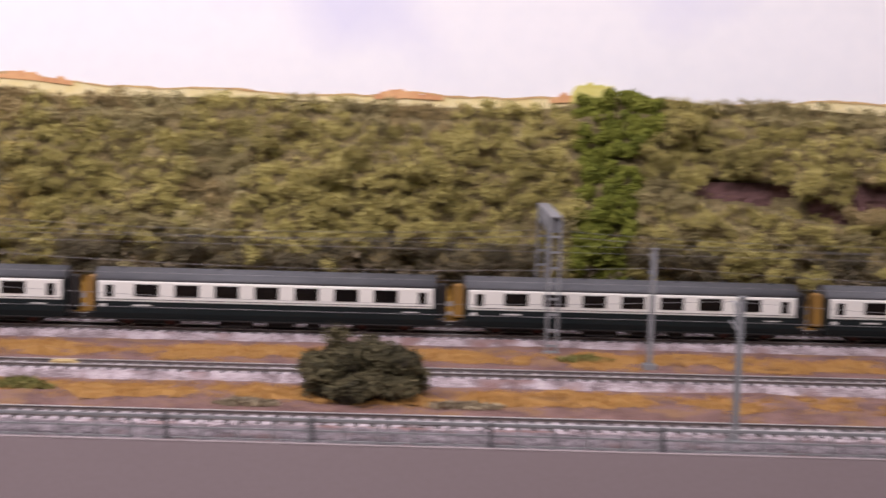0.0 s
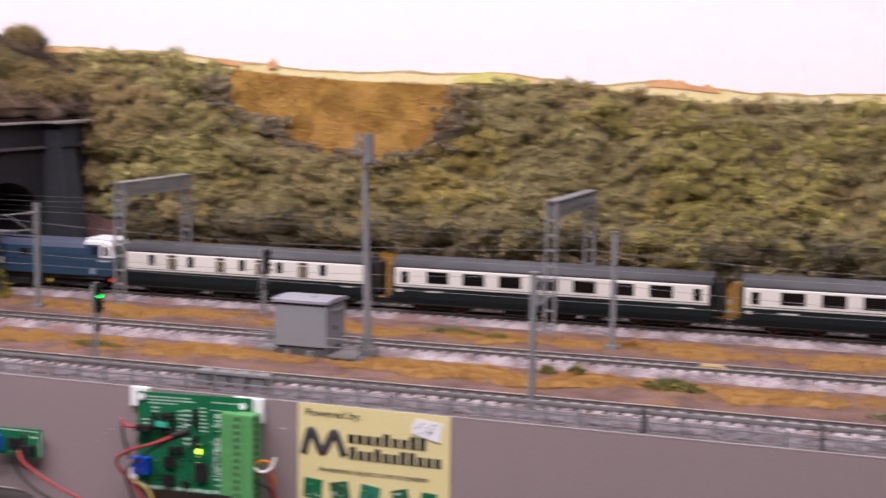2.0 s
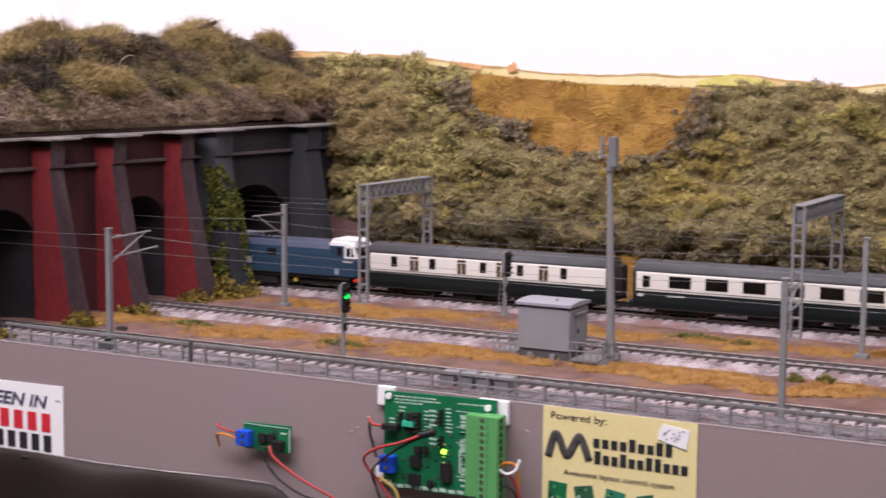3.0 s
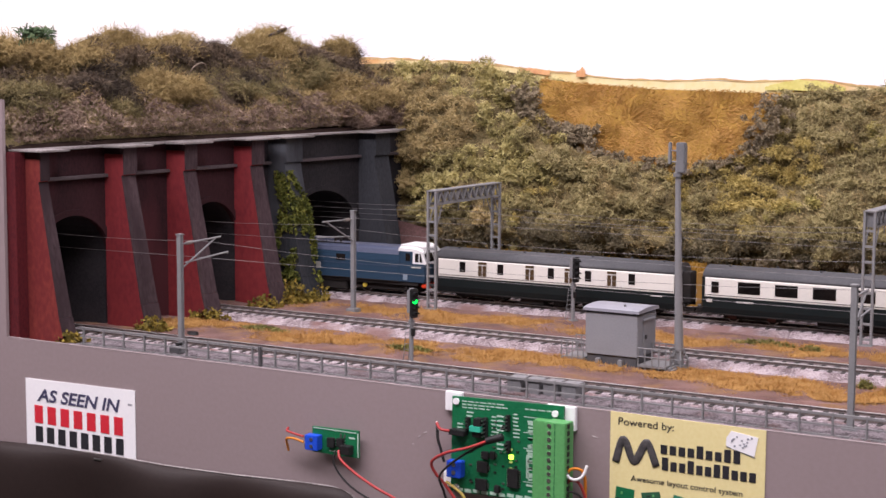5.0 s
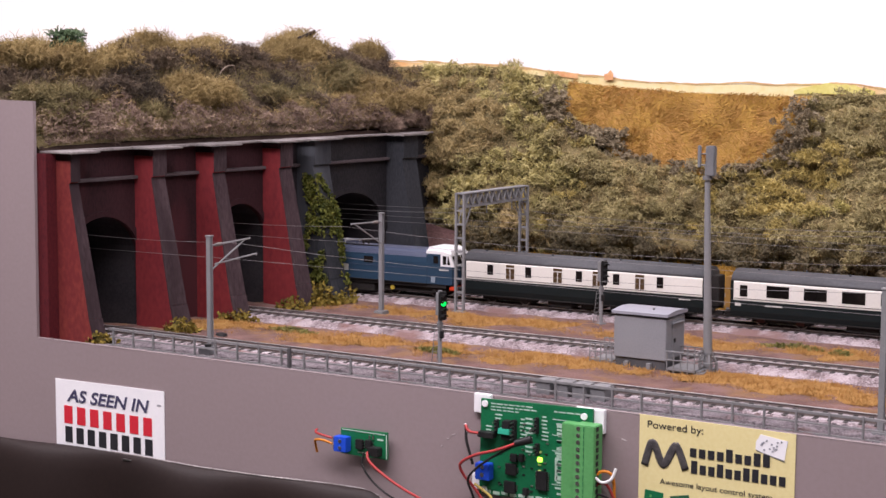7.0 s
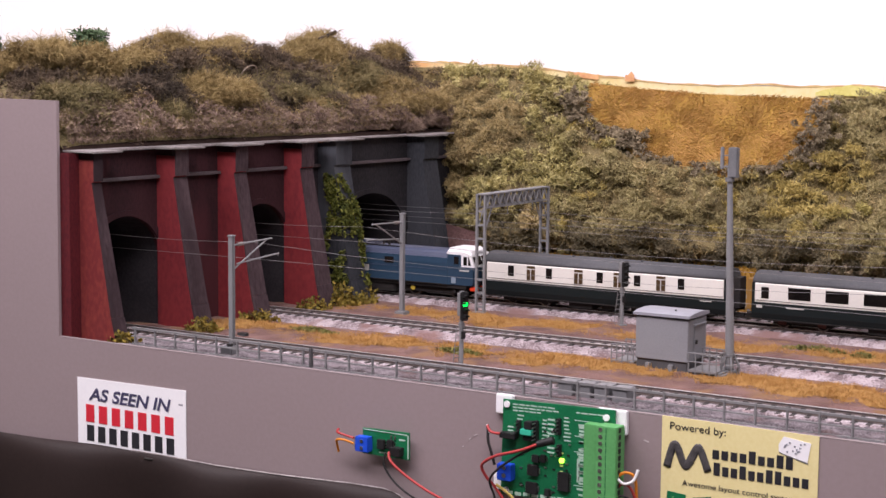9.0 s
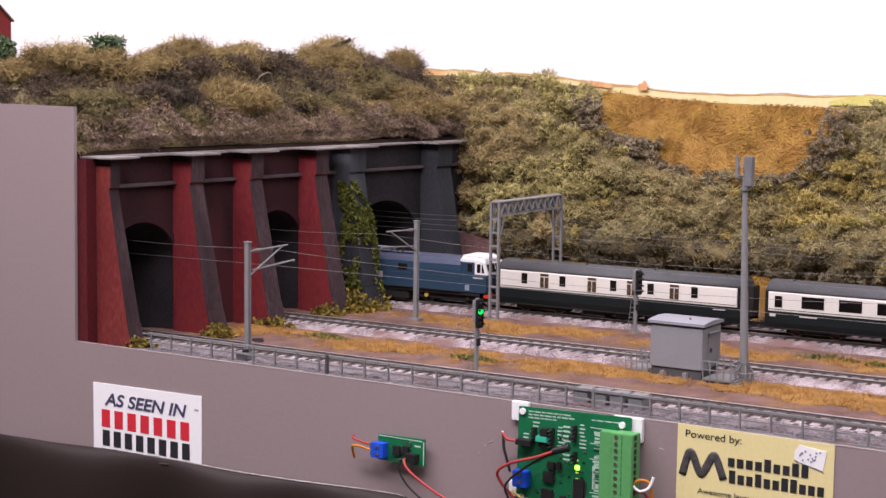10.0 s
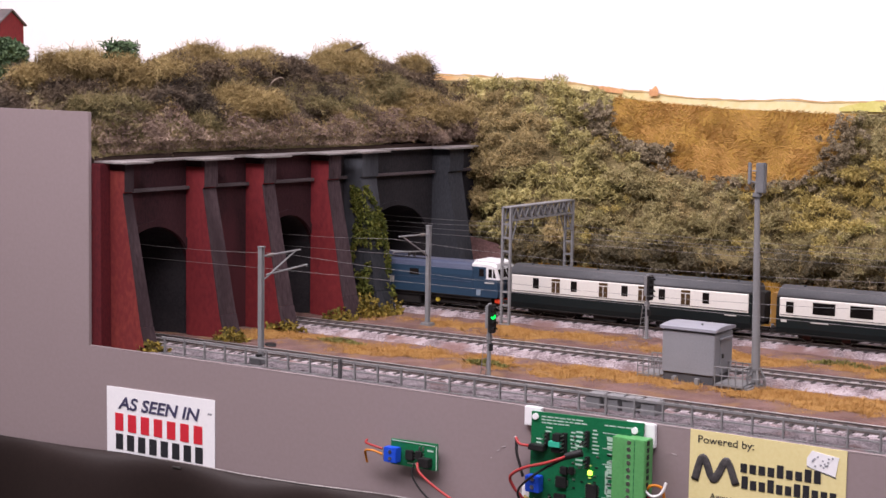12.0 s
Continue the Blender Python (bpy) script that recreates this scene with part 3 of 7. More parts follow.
STRAW = foliage("orange_static_grass", [(0.27, 0.142, 0.048), (0.38, 0.208, 0.066), (0.46, 0.265, 0.088), (0.56, 0.365, 0.150)], 55)
OCHRE = foliage("ochre_bank_grass", [(0.20, 0.105, 0.014), (0.29, 0.155, 0.018), (0.36, 0.205, 0.026), (0.42, 0.26, 0.05)], 40)
OLIVE = foliage("olive_tuft", [(0.095, 0.096, 0.028), (0.175, 0.165, 0.048), (0.28, 0.245, 0.085)], 60)


def clumps(name, c, rad, per, length, width, bend, material, seed, squash=0.85, joints=1, shell=0.62, parent=None, spread=1.0, curl=0):
    """Rounded tufts of fibre: strips lying over and sticking out of each tuft's shell."""
    r = np.random.default_rng(seed)
    per = np.maximum(4, (per * (rad / rad.mean()) ** 2).astype(int))
    cc, rr = np.repeat(c, per, 0), np.repeat(rad, per)[:, None]
    n = len(cc)
    u = r.normal(size=(n, 3)) + np.array([0.05, -0.45, 0.25])
    u /= np.linalg.norm(u, axis=1, keepdims=True)
    knob = 0.8 + 0.45 * vnoise(cc * 3 + u * 0.02, 130, seed % 7)[:, None]
    p = cc + u * rr * knob * r.uniform(shell, 1.0, (n, 1)) * np.array([spread, spread, squash])
    if parent is None:
        p[:, 1] = np.maximum(p[:, 1], 0.017)
    if curl:
        return curls(name, p, length * r.uniform(0.5, 1.45, n), width * r.uniform(0.6, 1.35, n), material, r, parent, curl, 4.2 if curl < 4 else 6.5)
    d = r.normal(size=(n, 3)) + 0.55 * u
    d /= np.linalg.norm(d, axis=1, keepdims=True)
    ln = length * r.uniform(0.5, 1.45, (n, 1))
    return strands(name, p - d * ln * 0.4, p + d * ln * 0.6, bend, width * r.uniform(0.6, 1.35, n), material, r, parent, joints)


def greyish(p):
    return vnoise(p, 13, 8) + 0.30 * (p[:, 2] < 0.085) * (vnoise(p, 20, 9) > 0.4) + 0.14 * (p[:, 2] > hill_top(p[:, 0]) - 0.02) - 0.13 * np.clip((p[:, 0] + 0.35) / 0.2, 0, 1)


def bare(p):
    """Places where no scrub grows."""
    return in_patch(p[:, 0], p[:, 2]) | in_hollow(p[:, 0], p[:, 2] + 0.005 * (vnoise(p, 90, 4) - 0.5), 0.72) | ((p[:, 0] < -0.858 + 0.03 * vnoise(p, 60, 9)) & (p[:, 2] < 0.060) & (p[:, 0] > -0.9))


# tufts set out over the hillside on a jittered net
step = 0.0090
cx, cv = np.meshgrid(np.arange(-0.93, 0.56, step), np.arange(0.0, 1.0001, 1 / 17), indexing="ij")
cx = cx.ravel() + rngh.uniform(-0.6, 0.6, cx.size) * step
cv = np.clip(cv.ravel() + rngh.uniform(-0.6, 0.6, cv.size) / 17, 0, 1.0)
tc = hill_pt(cx, cv)
lumpy = vnoise(tc, 62, 42)
tr = rngh.uniform(0.0036, 0.0074, len(tc)) * (0.65 + 0.75 * lumpy)
tc[:, 1] -= 0.016 * lumpy ** 1.4
tc[:, 1] += np.where(in_ivy(tc[:, 0], tc[:, 2]), 0.016 * lumpy ** 1.4 - 0.006, 0)
tc[:, 2] += np.where(cv > 0.93, rngh.uniform(-0.003, 0.0035, len(tc)), 0)
ok = ~bare(tc)
tc, tr = tc[ok], tr[ok]
ivy = in_ivy(tc[:, 0], tc[:, 2])
g = greyish(tc) + rngh.uniform(-0.09, 0.09, len(tc))
brown = ~ivy & (vnoise(tc, 17, 23) - 0.17 * np.clip((tc[:, 0] + 0.45) / 0.2, 0, 1) + rngh.uniform(-0.10, 0.10, len(tc)) > 0.66)
# Tufts low on the slope take darker fibre, standing for shade there.
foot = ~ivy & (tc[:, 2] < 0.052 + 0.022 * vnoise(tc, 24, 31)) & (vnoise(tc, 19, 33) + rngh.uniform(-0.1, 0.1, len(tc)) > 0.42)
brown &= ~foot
ivy_or_foot = ivy | foot
west = tc[:, 0] + 0.12 * (vnoise(tc, 30, 39) - 0.5) + rngh.uniform(-0.02, 0.02, len(tc)) < -0.735
east = tc[:, 0] + 0.35 * (vnoise(tc, 18, 37) - 0.5) + rngh.uniform(-0.03, 0.03, len(tc)) > -0.42
for name, sel, material, per, ln, wd, label in (("hillside_scrub", ~ivy_or_foot & ~brown & (g < 0.58) & ~east & ~west, SCRUB, 70, 0.0062, 0.00072, "tangled olive and tan scrub fibre over the hillside"),
                                               ("pale_olive_scrub", ~ivy_or_foot & ~brown & (g < 0.58) & west, SCRUBW, 62, 0.0082, 0.00085, "long curled grey-olive scrub fibre on the hillside beside the tunnel"),
                                               ("green_olive_scrub", ~ivy_or_foot & ~brown & (g < 0.58) & east, SCRUBO, 70, 0.0062, 0.00072, "tangled green-olive scrub fibre over the hillside"),
                                               ("grey_green_scrub", ~ivy_or_foot & ~brown & (g >= 0.58), SCRUBG, 70, 0.0060, 0.00072, "grey-green scrub fibre in patches on the hillside"),
                                               ("tan_brown_scrub", brown, SCRUBT, 70, 0.0062, 0.00072, "tan-brown scrub fibre in patches on the hillside"),
                                               ("foot_shade_scrub", foot, SCRUBF, 70, 0.0058, 0.00074, "scrub darkened to grey-brown for shade along the hillside's foot"),
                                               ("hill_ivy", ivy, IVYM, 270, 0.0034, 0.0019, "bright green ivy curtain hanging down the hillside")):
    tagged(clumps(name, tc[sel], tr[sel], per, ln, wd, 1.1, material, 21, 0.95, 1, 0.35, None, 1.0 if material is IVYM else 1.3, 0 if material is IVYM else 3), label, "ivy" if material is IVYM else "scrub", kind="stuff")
# low dark growth between the tufts
n = 60000
x, v = rngh.uniform(-0.93, 0.56, n), rngh.uniform(0, 1, n)
p = hill_pt(x, v)
p = p[~bare(p) & ~in_ivy(p[:, 0], p[:, 2])]
d = rngh.normal(size=p.shape) * 0.0024 + np.array([0, -0.0012, 0.0008])
tagged(strands("hillside_undergrowth", p - d, p + d, 0.5, 0.0009, SCRUBT, rngh, None, 0), "brownish undergrowth between the scrub tufts", "undergrowth", kind="stuff")
# mown field in the hillside, and the earth face in the hollow
FIELDG = foliage("bright_ochre_field_grass", [(0.34, 0.200, 0.052), (0.45, 0.260, 0.074), (0.54, 0.312, 0.100), (0.62, 0.385, 0.145)], 15, strand=0.08)
FIELDS = mat("ochre_field_soil", (0.40, 0.245, 0.052), (0.48, 0.295, 0.068), 0.95, 30, 500, 0.5, 0.001)
gu, gz = np.meshgrid(np.linspace(0, 1, 90), np.linspace(0.117, 0.203, 26), indexing="ij")
zz = gz.ravel()
xl = np.interp(zz, [0.117, 0.129, 0.150, 0.1715, 0.20], [-0.650, -0.680, -0.715, -0.748, -0.748])
xr = np.interp(zz, [0.117, 0.129, 0.15, 0.18, 0.20], [-0.570, -0.532, -0.508, -0.500, -0.490])
x = xl + (xr - xl) * gu.ravel()
zz = np.minimum(zz, hill_top(x) + 0.001)
p = np.stack([x, 0.5440 + 0.25 * (zz - 0.134) + 0.03 * np.maximum(0, zz - 0.192), zz], 1)
p[:, 1] += 0.0008 * (vnoise(p, 70, 4) - 0.2)
ix = np.arange(len(x)).reshape(90, 26)
tagged(soup("hill_field", p.tolist(), np.stack([ix[:-1, :-1], ix[1:, :-1], ix[1:, 1:], ix[:-1, 1:]], -1).reshape(-1, 4).tolist(), FIELDS), "bare ochre field on the upper hillside", kind="structure")


KNOB = foliage("grey_brown_foam", [(0.12, 0.094, 0.062), (0.22, 0.178, 0.116), (0.33, 0.270, 0.175), (0.44, 0.37, 0.24)], 70)
rk = np.random.default_rng(35)
edge_l = [(-0.752, 0.199), (-0.757, 0.185), (-0.745, 0.172), (-0.725, 0.160), (-0.700, 0.150), (-0.675, 0.136), (-0.640, 0.128), (-0.600, 0.126), (-0.556, 0.124), (-0.523, 0.133), (-0.509, 0.150), (-0.502, 0.173), (-0.494, 0.191)]
kn = []
for (xa, za), (xb, zb) in zip(edge_l, edge_l[1:]):
    for k in range(46):
        u = rk.random()
        kn.append((xa + (xb - xa) * u + rk.normal(0, 0.008), 0.543 + rk.uniform(-0.010, 0.006), za + (zb - za) * u - abs(rk.normal(0, 0.010)) + 0.003))
for k in range(85):
    kn.append((rk.uniform(-0.738, -0.672), rk.uniform(0.538, 0.545), rk.uniform(0.142, 0.160)))
for k in range(520):
    xx = rk.uniform(-0.52, 0.6)
    kn.append((xx, 0.508 + rk.uniform(-0.010, 0.006), 0.036 + abs(rk.normal(0, 0.006))))
kn = np.array(kn)
tagged(clumps("knobbly_scrub", kn, rk.uniform(0.0018, 0.0040, len(kn)), 34, 0.0026, 0.0013, 0.4, KNOB, 36, 0.85, 0), "grey-brown knobbly foam scrub edging the hillside field", "scrub", kind="stuff")
r = np.random.default_rng(31)
n = 30000
pz_ = r.uniform(0.119, 0.205, n)
xl = np.interp(pz_, [0.117, 0.129, 0.150, 0.1715, 0.20], [-0.650, -0.680, -0.715, -0.748, -0.748])
xr = np.interp(pz_, [0.117, 0.129, 0.15, 0.18, 0.20], [-0.570, -0.532, -0.508, -0.500, -0.490])
px_ = xl + (xr - xl) * r.random(n)
ok = pz_ < hill_top(px_) + 0.002
px_, pz_ = px_[ok], pz_[ok]
root = np.stack([px_, 0.5438 + 0.25 * (pz_ - 0.134) + 0.03 * np.maximum(0, pz_ - 0.192), pz_], 1)
tall = 0.3 + 1.2 * vnoise(root, 95, 8)[:, None] ** 1.5
comb = 3.5 * (vnoise(root, 60, 12) - 0.5)
hd = root + tall * np.stack([0.0030 * np.cos(comb) + r.normal(0, 0.0008, len(px_)), -r.uniform(0.0002, 0.0007, len(px_)), 0.0022 * np.sin(comb) + r.normal(0, 0.0007, len(px_))], 1)
tagged(strands("hill_field_grass", root, hd, 0.3, 0.0010, FIELDG, r, None, 0), "short ochre grass on the bare field of the hillside", "grass", kind="stuff")
EARTHP = mat("pink_earth_face", (0.165, 0.090, 0.084), (0.095, 0.052, 0.049), 0.95, 40, 400, 0.5, 0.002)
bm = bmesh.new()
for a, b, lo, hi in ((0.29, 0.46, 0.066, 0.124), (0.44, 0.55, 0.094, 0.134)):
    grid = [[bm.verts.new((x, 0.537 + 0.010 * (z - lo) / (hi - lo) + 0.007 * noise.noise((x * 60, z * 60, 0)) + 0.003 * noise.noise((x * 190, z * 190, 2)), z)) for z in np.linspace(lo, hi, 14)] for x in np.linspace(a, b, 44)]
    for c0, c1 in zip(grid, grid[1:]):
        for k in range(13):
            bm.faces.new((c0[k], c1[k], c1[k + 1], c0[k + 1]))
bm.faces.new([bm.verts.new(c) for c in ((-0.895, 0.482, 0.0), (-0.832, 0.485, 0.0), (-0.840, 0.498, 0.052), (-0.895, 0.497, 0.062))])
tagged(finish("earth_face", bm, EARTHP), "pinkish bare earth face in a hollow of the hill", kind="structure")

# ochre grass bank at the foot of the hill
nx, nv = 300, 14
gx, gv = np.meshgrid(np.linspace(-0.93, X1, nx), np.linspace(0, 1, nv), indexing="ij")
x, v = gx.ravel(), gv.ravel()
p = np.stack([x, 0.474 + 0.030 * x * (x > -0.8) + 0.052 * v, 0.001 + 0.034 * v ** 0.8], 1)
p[:, 2] += 0.003 * (vnoise(p, 60, 7) - 0.5)
ix = np.arange(nx * nv).reshape(nx, nv)
bank = soup("grass_bank", p.tolist(), np.stack([ix[:-1, :-1], ix[1:, :-1], ix[1:, 1:], ix[:-1, 1:]], -1).reshape(-1, 4).tolist(), mat("ochre_bank_soil", (0.20, 0.11, 0.02), (0.27, 0.15, 0.03), 0.95, 30, 600, 0.6, 0.001))
tagged(bank, "low ochre bank along the foot of the hill", kind="structure")
n = 34000
x, v = r.uniform(-0.93, 0.55, n), r.uniform(0, 1, n)
root = np.stack([x, 0.474 + 0.030 * x * (x > -0.8) + 0.052 * v, 0.001 + 0.034 * v ** 0.8], 1)
hd = root + np.stack([r.normal(0, 0.001, n), -r.uniform(0.0, 0.002, n), r.uniform(0.001, 0.0035, n)], 1)
tagged(strands("bank_grass", root, hd, 0.3, 0.0010, OCHRE, r, None, 0), "ochre static grass on the bank below the hill", "grass", kind="stuff")

# scrub-covered hill over the tunnels


def mound_z(x, y):
    d = np.clip((wall_x(y) - x) / 0.085, 0, 1)
    p = np.stack([x, y, x * 0], 1)
    left = np.clip((x + 1.015 + 0.93 * np.maximum(y, 0)) / 0.035, 0, 1) * np.clip((y - 0.004) / 0.022, 0.12, 1)
    right = np.clip((0.66 - y) / 0.18, 0, 1)
    low, high = np.clip(d / 0.34, 0, 1), np.clip((d - 0.50) / 0.22, 0, 1)
    low, high = low * (2 - low), high * high * (3 - 2 * high)
    h = 0.070 * (0.52 * low + 0.48 * high) * left ** 0.5 * (0.62 + 0.38 * right) * np.clip((0.606 - y) / 0.022, 0.30, 1)
    return 0.1510 + 0.95 * h + (0.030 * (vnoise(p, 17, 12) - 0.5) + 0.020 * (vnoise(p, 38, 13) - 0.5)) * np.minimum(1, 3 * d) * (0.3 + 0.7 * left)


nx, nv = 110, 150
gx, gv = np.meshgrid(np.linspace(-1.45, -0.905, nx), np.linspace(0.0085, BACK - 0.004, nv), indexing="ij")
x, y = gx.ravel(), gv.ravel()
x = np.minimum(x, wall_x(y) - 0.002)
mz = mound_z(x, y)
ix = np.arange(nx * nv).reshape(nx, nv)
mound = soup("tunnel_hill", np.stack([x, y, mz], 1).tolist(), np.stack([ix[:-1, :-1], ix[1:, :-1], ix[1:, 1:], ix[:-1, 1:]], -1).reshape(-1, 4).tolist(), HILLBASE)
tagged(mound, "rounded hill above the tunnel mouths", kind="structure")
for poly in mound.data.polygons:
    poly.use_smooth = True


def mound_scrub(name, n, material, want, length, width, seed, lift=0.012):
    r = np.random.default_rng(seed)
    y = r.uniform(0.016, 0.592, n)
    x = wall_x(y) - 0.001 - r.uniform(0, 1, n) ** 1.2 * 0.26
    x = np.maximum(x, -1.02 - 0.93 * y - r.uniform(0, 0.01, n))
    p = np.stack([x, y, mound_z(np.minimum(x, wall_x(y) - 0.002), y)], 1)
    keep = want(p, r)
    p = p[keep]
    m = len(p)
    p[:, 2] += 0.0014 * (p[:, 0] > wall_x(p[:, 1]) - 0.012)
    c = vnoise(p, 55, 14)
    big = vnoise(p * np.array([0.6, 1, 1]), 30, 16)
    p[:, 2] += lift * c ** 1.3 * r.uniform(0.1, 1.0, m)
    p[:, 0] += (0.012 * c + 0.034 * np.maximum(0, big - 0.45)) * r.uniform(0.3, 1, m) * (p[:, 2] > 0.165)
    p += np.array([0.0012, -0.0010, 0.0012])
    return curls(name, p, length * r.uniform(0.5, 1.5, m), width * r.uniform(0.6, 1.3, m), material, r)


TAN_AT = [(-1.051, 0.085, 0.221), (-1.042, 0.111, 0.224), (-0.998, 0.104, 0.222), (-0.979, 0.125, 0.219), (-1.022, 0.098, 0.222), (-0.968, 0.146, 0.217), (-0.938, 0.205, 0.202), (-0.934, 0.226, 0.196), (-0.936, 0.186, 0.192), (-0.934, 0.208, 0.188), (-0.989, 0.395, 0.224), (-0.975, 0.425, 0.230), (-0.920, 0.426, 0.180), (-0.926, 0.466, 0.199), (-0.919, 0.497, 0.187), (-0.972, 0.536, 0.229), (-0.910, 0.470, 0.182), (-0.909, 0.508, 0.183)]
TOP_AT = [(-0.994, 0.428, 0.235), (-0.990, 0.450, 0.238), (-1.000, 0.188, 0.233), (-1.000, 0.223, 0.238), (-1.000, 0.263, 0.235), (-1.000, 0.309, 0.232), (-1.000, 0.056, 0.227)]
BROWN_AT = [(-0.960, 0.101, 0.198), (-0.982, 0.168, 0.222), (-0.974, 0.197, 0.221), (-0.982, 0.263, 0.222), (-0.976, 0.306, 0.222), (-0.995, 0.370, 0.224), (-0.985, 0.522, 0.228), (-0.975, 0.548, 0.226), (-0.943, 0.306, 0.189), (-0.984, 0.039, 0.200), (-1.085, 0.085, 0.213), (-1.072, 0.068, 0.200), (-1.055, 0.048, 0.190), (-0.986, 0.336, 0.228), (-0.985, 0.500, 0.228), (-0.984, 0.352, 0.224)]
OLIVE_AT = [(-0.952, 0.436, 0.217), (-0.938, 0.451, 0.205), (-0.918, 0.470, 0.178), (-0.955, 0.033, 0.197), (-0.957, 0.056, 0.194), (-0.950, 0.044, 0.183), (-0.953, 0.066, 0.180), (-0.958, 0.045, 0.187), (-0.949, 0.030, 0.174), (-0.943, 0.263, 0.190), (-0.946, 0.055, 0.176), (-0.938, 0.134, 0.177), (-0.942, 0.332, 0.189), (-0.923, 0.380, 0.174), (-0.932, 0.374, 0.187)]
PINK_AT = [(-0.941, 0.080, 0.170), (-0.930, 0.174, 0.162), (-0.929, 0.203, 0.164), (-0.928, 0.249, 0.163), (-0.927, 0.293, 0.164), (-0.928, 0.330, 0.172), (-0.935, 0.096, 0.164), (-0.905, 0.442, 0.170), (-0.905, 0.466, 0.166), (-0.904, 0.495, 0.165), (-0.902, 0.515, 0.168), (-0.907, 0.485, 0.176)]
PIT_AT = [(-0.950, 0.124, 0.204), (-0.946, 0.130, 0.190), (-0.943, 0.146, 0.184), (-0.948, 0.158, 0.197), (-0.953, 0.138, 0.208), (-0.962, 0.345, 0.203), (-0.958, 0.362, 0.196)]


def clear_of(p, places, r):
    """True where p lies farther than r from all the places, seen along the slope."""
    d = (p[:, None, :] - np.array(places)[None]) * np.array([0.35, 1.0, 1.0])
    return (d ** 2).sum(2).min(1) > r * r


def near_wall(p):
    return p[:, 0] > wall_x(p[:, 1]) - 0.012 - 0.018 * vnoise(p * np.array([0, 1, 0]), 28, 19)


tagged(mound_scrub("tunnel_hill_scrub", 40000, TANF, lambda p, r: (~near_wall(p) | (r.random(len(p)) < 0.25)) & (vnoise(p, 22, 15) > 0.50) & clear_of(p, PIT_AT, 0.018), 0.0070, 0.00060, 41), "tan scrub fibre scattered over the tunnel hill", "scrub", kind="stuff")
tagged(mound_scrub("tunnel_hill_dark_scrub", 52000, SCRUBB, lambda p, r: ~near_wall(p) & (vnoise(p, 22, 15) < 0.62) & clear_of(p, TAN_AT[6:10], 0.015), 0.0070, 0.00075, 42), "dark brown scrub over the tunnel hill", "scrub", kind="stuff")
tagged(mound_scrub("dead_undergrowth", 105000, DEADF, lambda p, r: near_wall(p) & clear_of(p, PIT_AT + TAN_AT[6:10], 0.015), 0.0050, 0.0007, 43, 0.007), "pinkish-brown dead undergrowth along the tunnel parapet", "undergrowth", kind="stuff")
bm = leaning(box(bmesh.new(), -0.957, -0.9302, 0.0088, 0.60, 0.1490, 0.1552, 0.0012))
tagged(finish("parapet_soil", bm, mat("dark_brown_soil", (0.030, 0.019, 0.016), (0.060, 0.038, 0.032), 0.95, 60, 900, 0.6, 0.001, spec=0.1)), "dark brown soil behind the tunnel coping", kind="structure")
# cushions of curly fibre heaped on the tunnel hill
# Near-black fibre puts the shade of the hill's hollows into the colour.
PITF = foliage("hollow_shade_fibre", [(0.024, 0.018, 0.014), (0.056, 0.043, 0.032), (0.100, 0.078, 0.055), (0.17, 0.135, 0.092)], 40)
OLIVEM = foliage("dull_olive_fibre", [(0.069, 0.058, 0.030), (0.138, 0.115, 0.051), (0.221, 0.178, 0.082), (0.313, 0.243, 0.124)], 40)
rc = np.random.default_rng(47)
for name, at, size, per, ln, material, label in (("curly_tan_cushion", TAN_AT + TOP_AT, (0.014, 0.022), 1050, 0.0090, TANF, "curly tan fibre cushions on the tunnel hill"),
                                                 ("hollow_shade_cushion", PIT_AT, (0.013, 0.018), 700, 0.0060, PITF, "scrub cushions coloured very dark brown for shade in the hill's hollows"),
                                                 ("brown_scrub_cushion", BROWN_AT, (0.012, 0.017), 640, 0.0080, SCRUBB, "dark brown fibre cushions on the tunnel hill"),
                                                 ("olive_scrub_cushion", OLIVE_AT, (0.013, 0.019), 820, 0.0080, OLIVEM, "olive fibre cushions on the tunnel hill"),
                                                 ("pinkish_scrub_cushion", PINK_AT, (0.009, 0.014), 560, 0.0065, DEADF, "pinkish-brown dead scrub low on the tunnel hill")):
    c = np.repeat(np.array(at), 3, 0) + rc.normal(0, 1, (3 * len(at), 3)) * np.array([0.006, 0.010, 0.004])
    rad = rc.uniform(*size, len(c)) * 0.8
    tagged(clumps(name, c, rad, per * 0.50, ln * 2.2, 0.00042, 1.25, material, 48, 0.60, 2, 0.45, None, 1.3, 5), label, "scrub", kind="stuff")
n = 1100
y = r.uniform(0.106, 0.130, n)
root = np.stack([r.uniform(-1.015, -0.995, n), y, y * 0 + 0.232 + r.uniform(0, 0.016, n)], 1)
hd = root + r.normal(0, 0.0026, (n, 3))
BUSHG = foliage("blue_green_leaves", [(0.026, 0.044, 0.024), (0.052, 0.084, 0.042), (0.088, 0.135, 0.066), (0.135, 0.18, 0.10)], 60)
tagged(strands("green_bush", root, hd, 0.4, 0.0015, BUSHG, r), "small bright green bush on top of the tunnel hill", "bush")
bm = bmesh.new()
tube(bm, spline([(-0.990, 0.430, 0.2462), (-0.990, 0.441, 0.2492), (-0.991, 0.449, 0.2508), (-0.990, 0.4595, 0.2544)], 4), 0.0019)
tagged(finish("dead_branch", bm, mat("dark_twig", (0.022, 0.016, 0.013), (0.045, 0.032, 0.025), 0.9, 80, 900, 0.4)), "dark dead branch lying on the hill top", "branch")

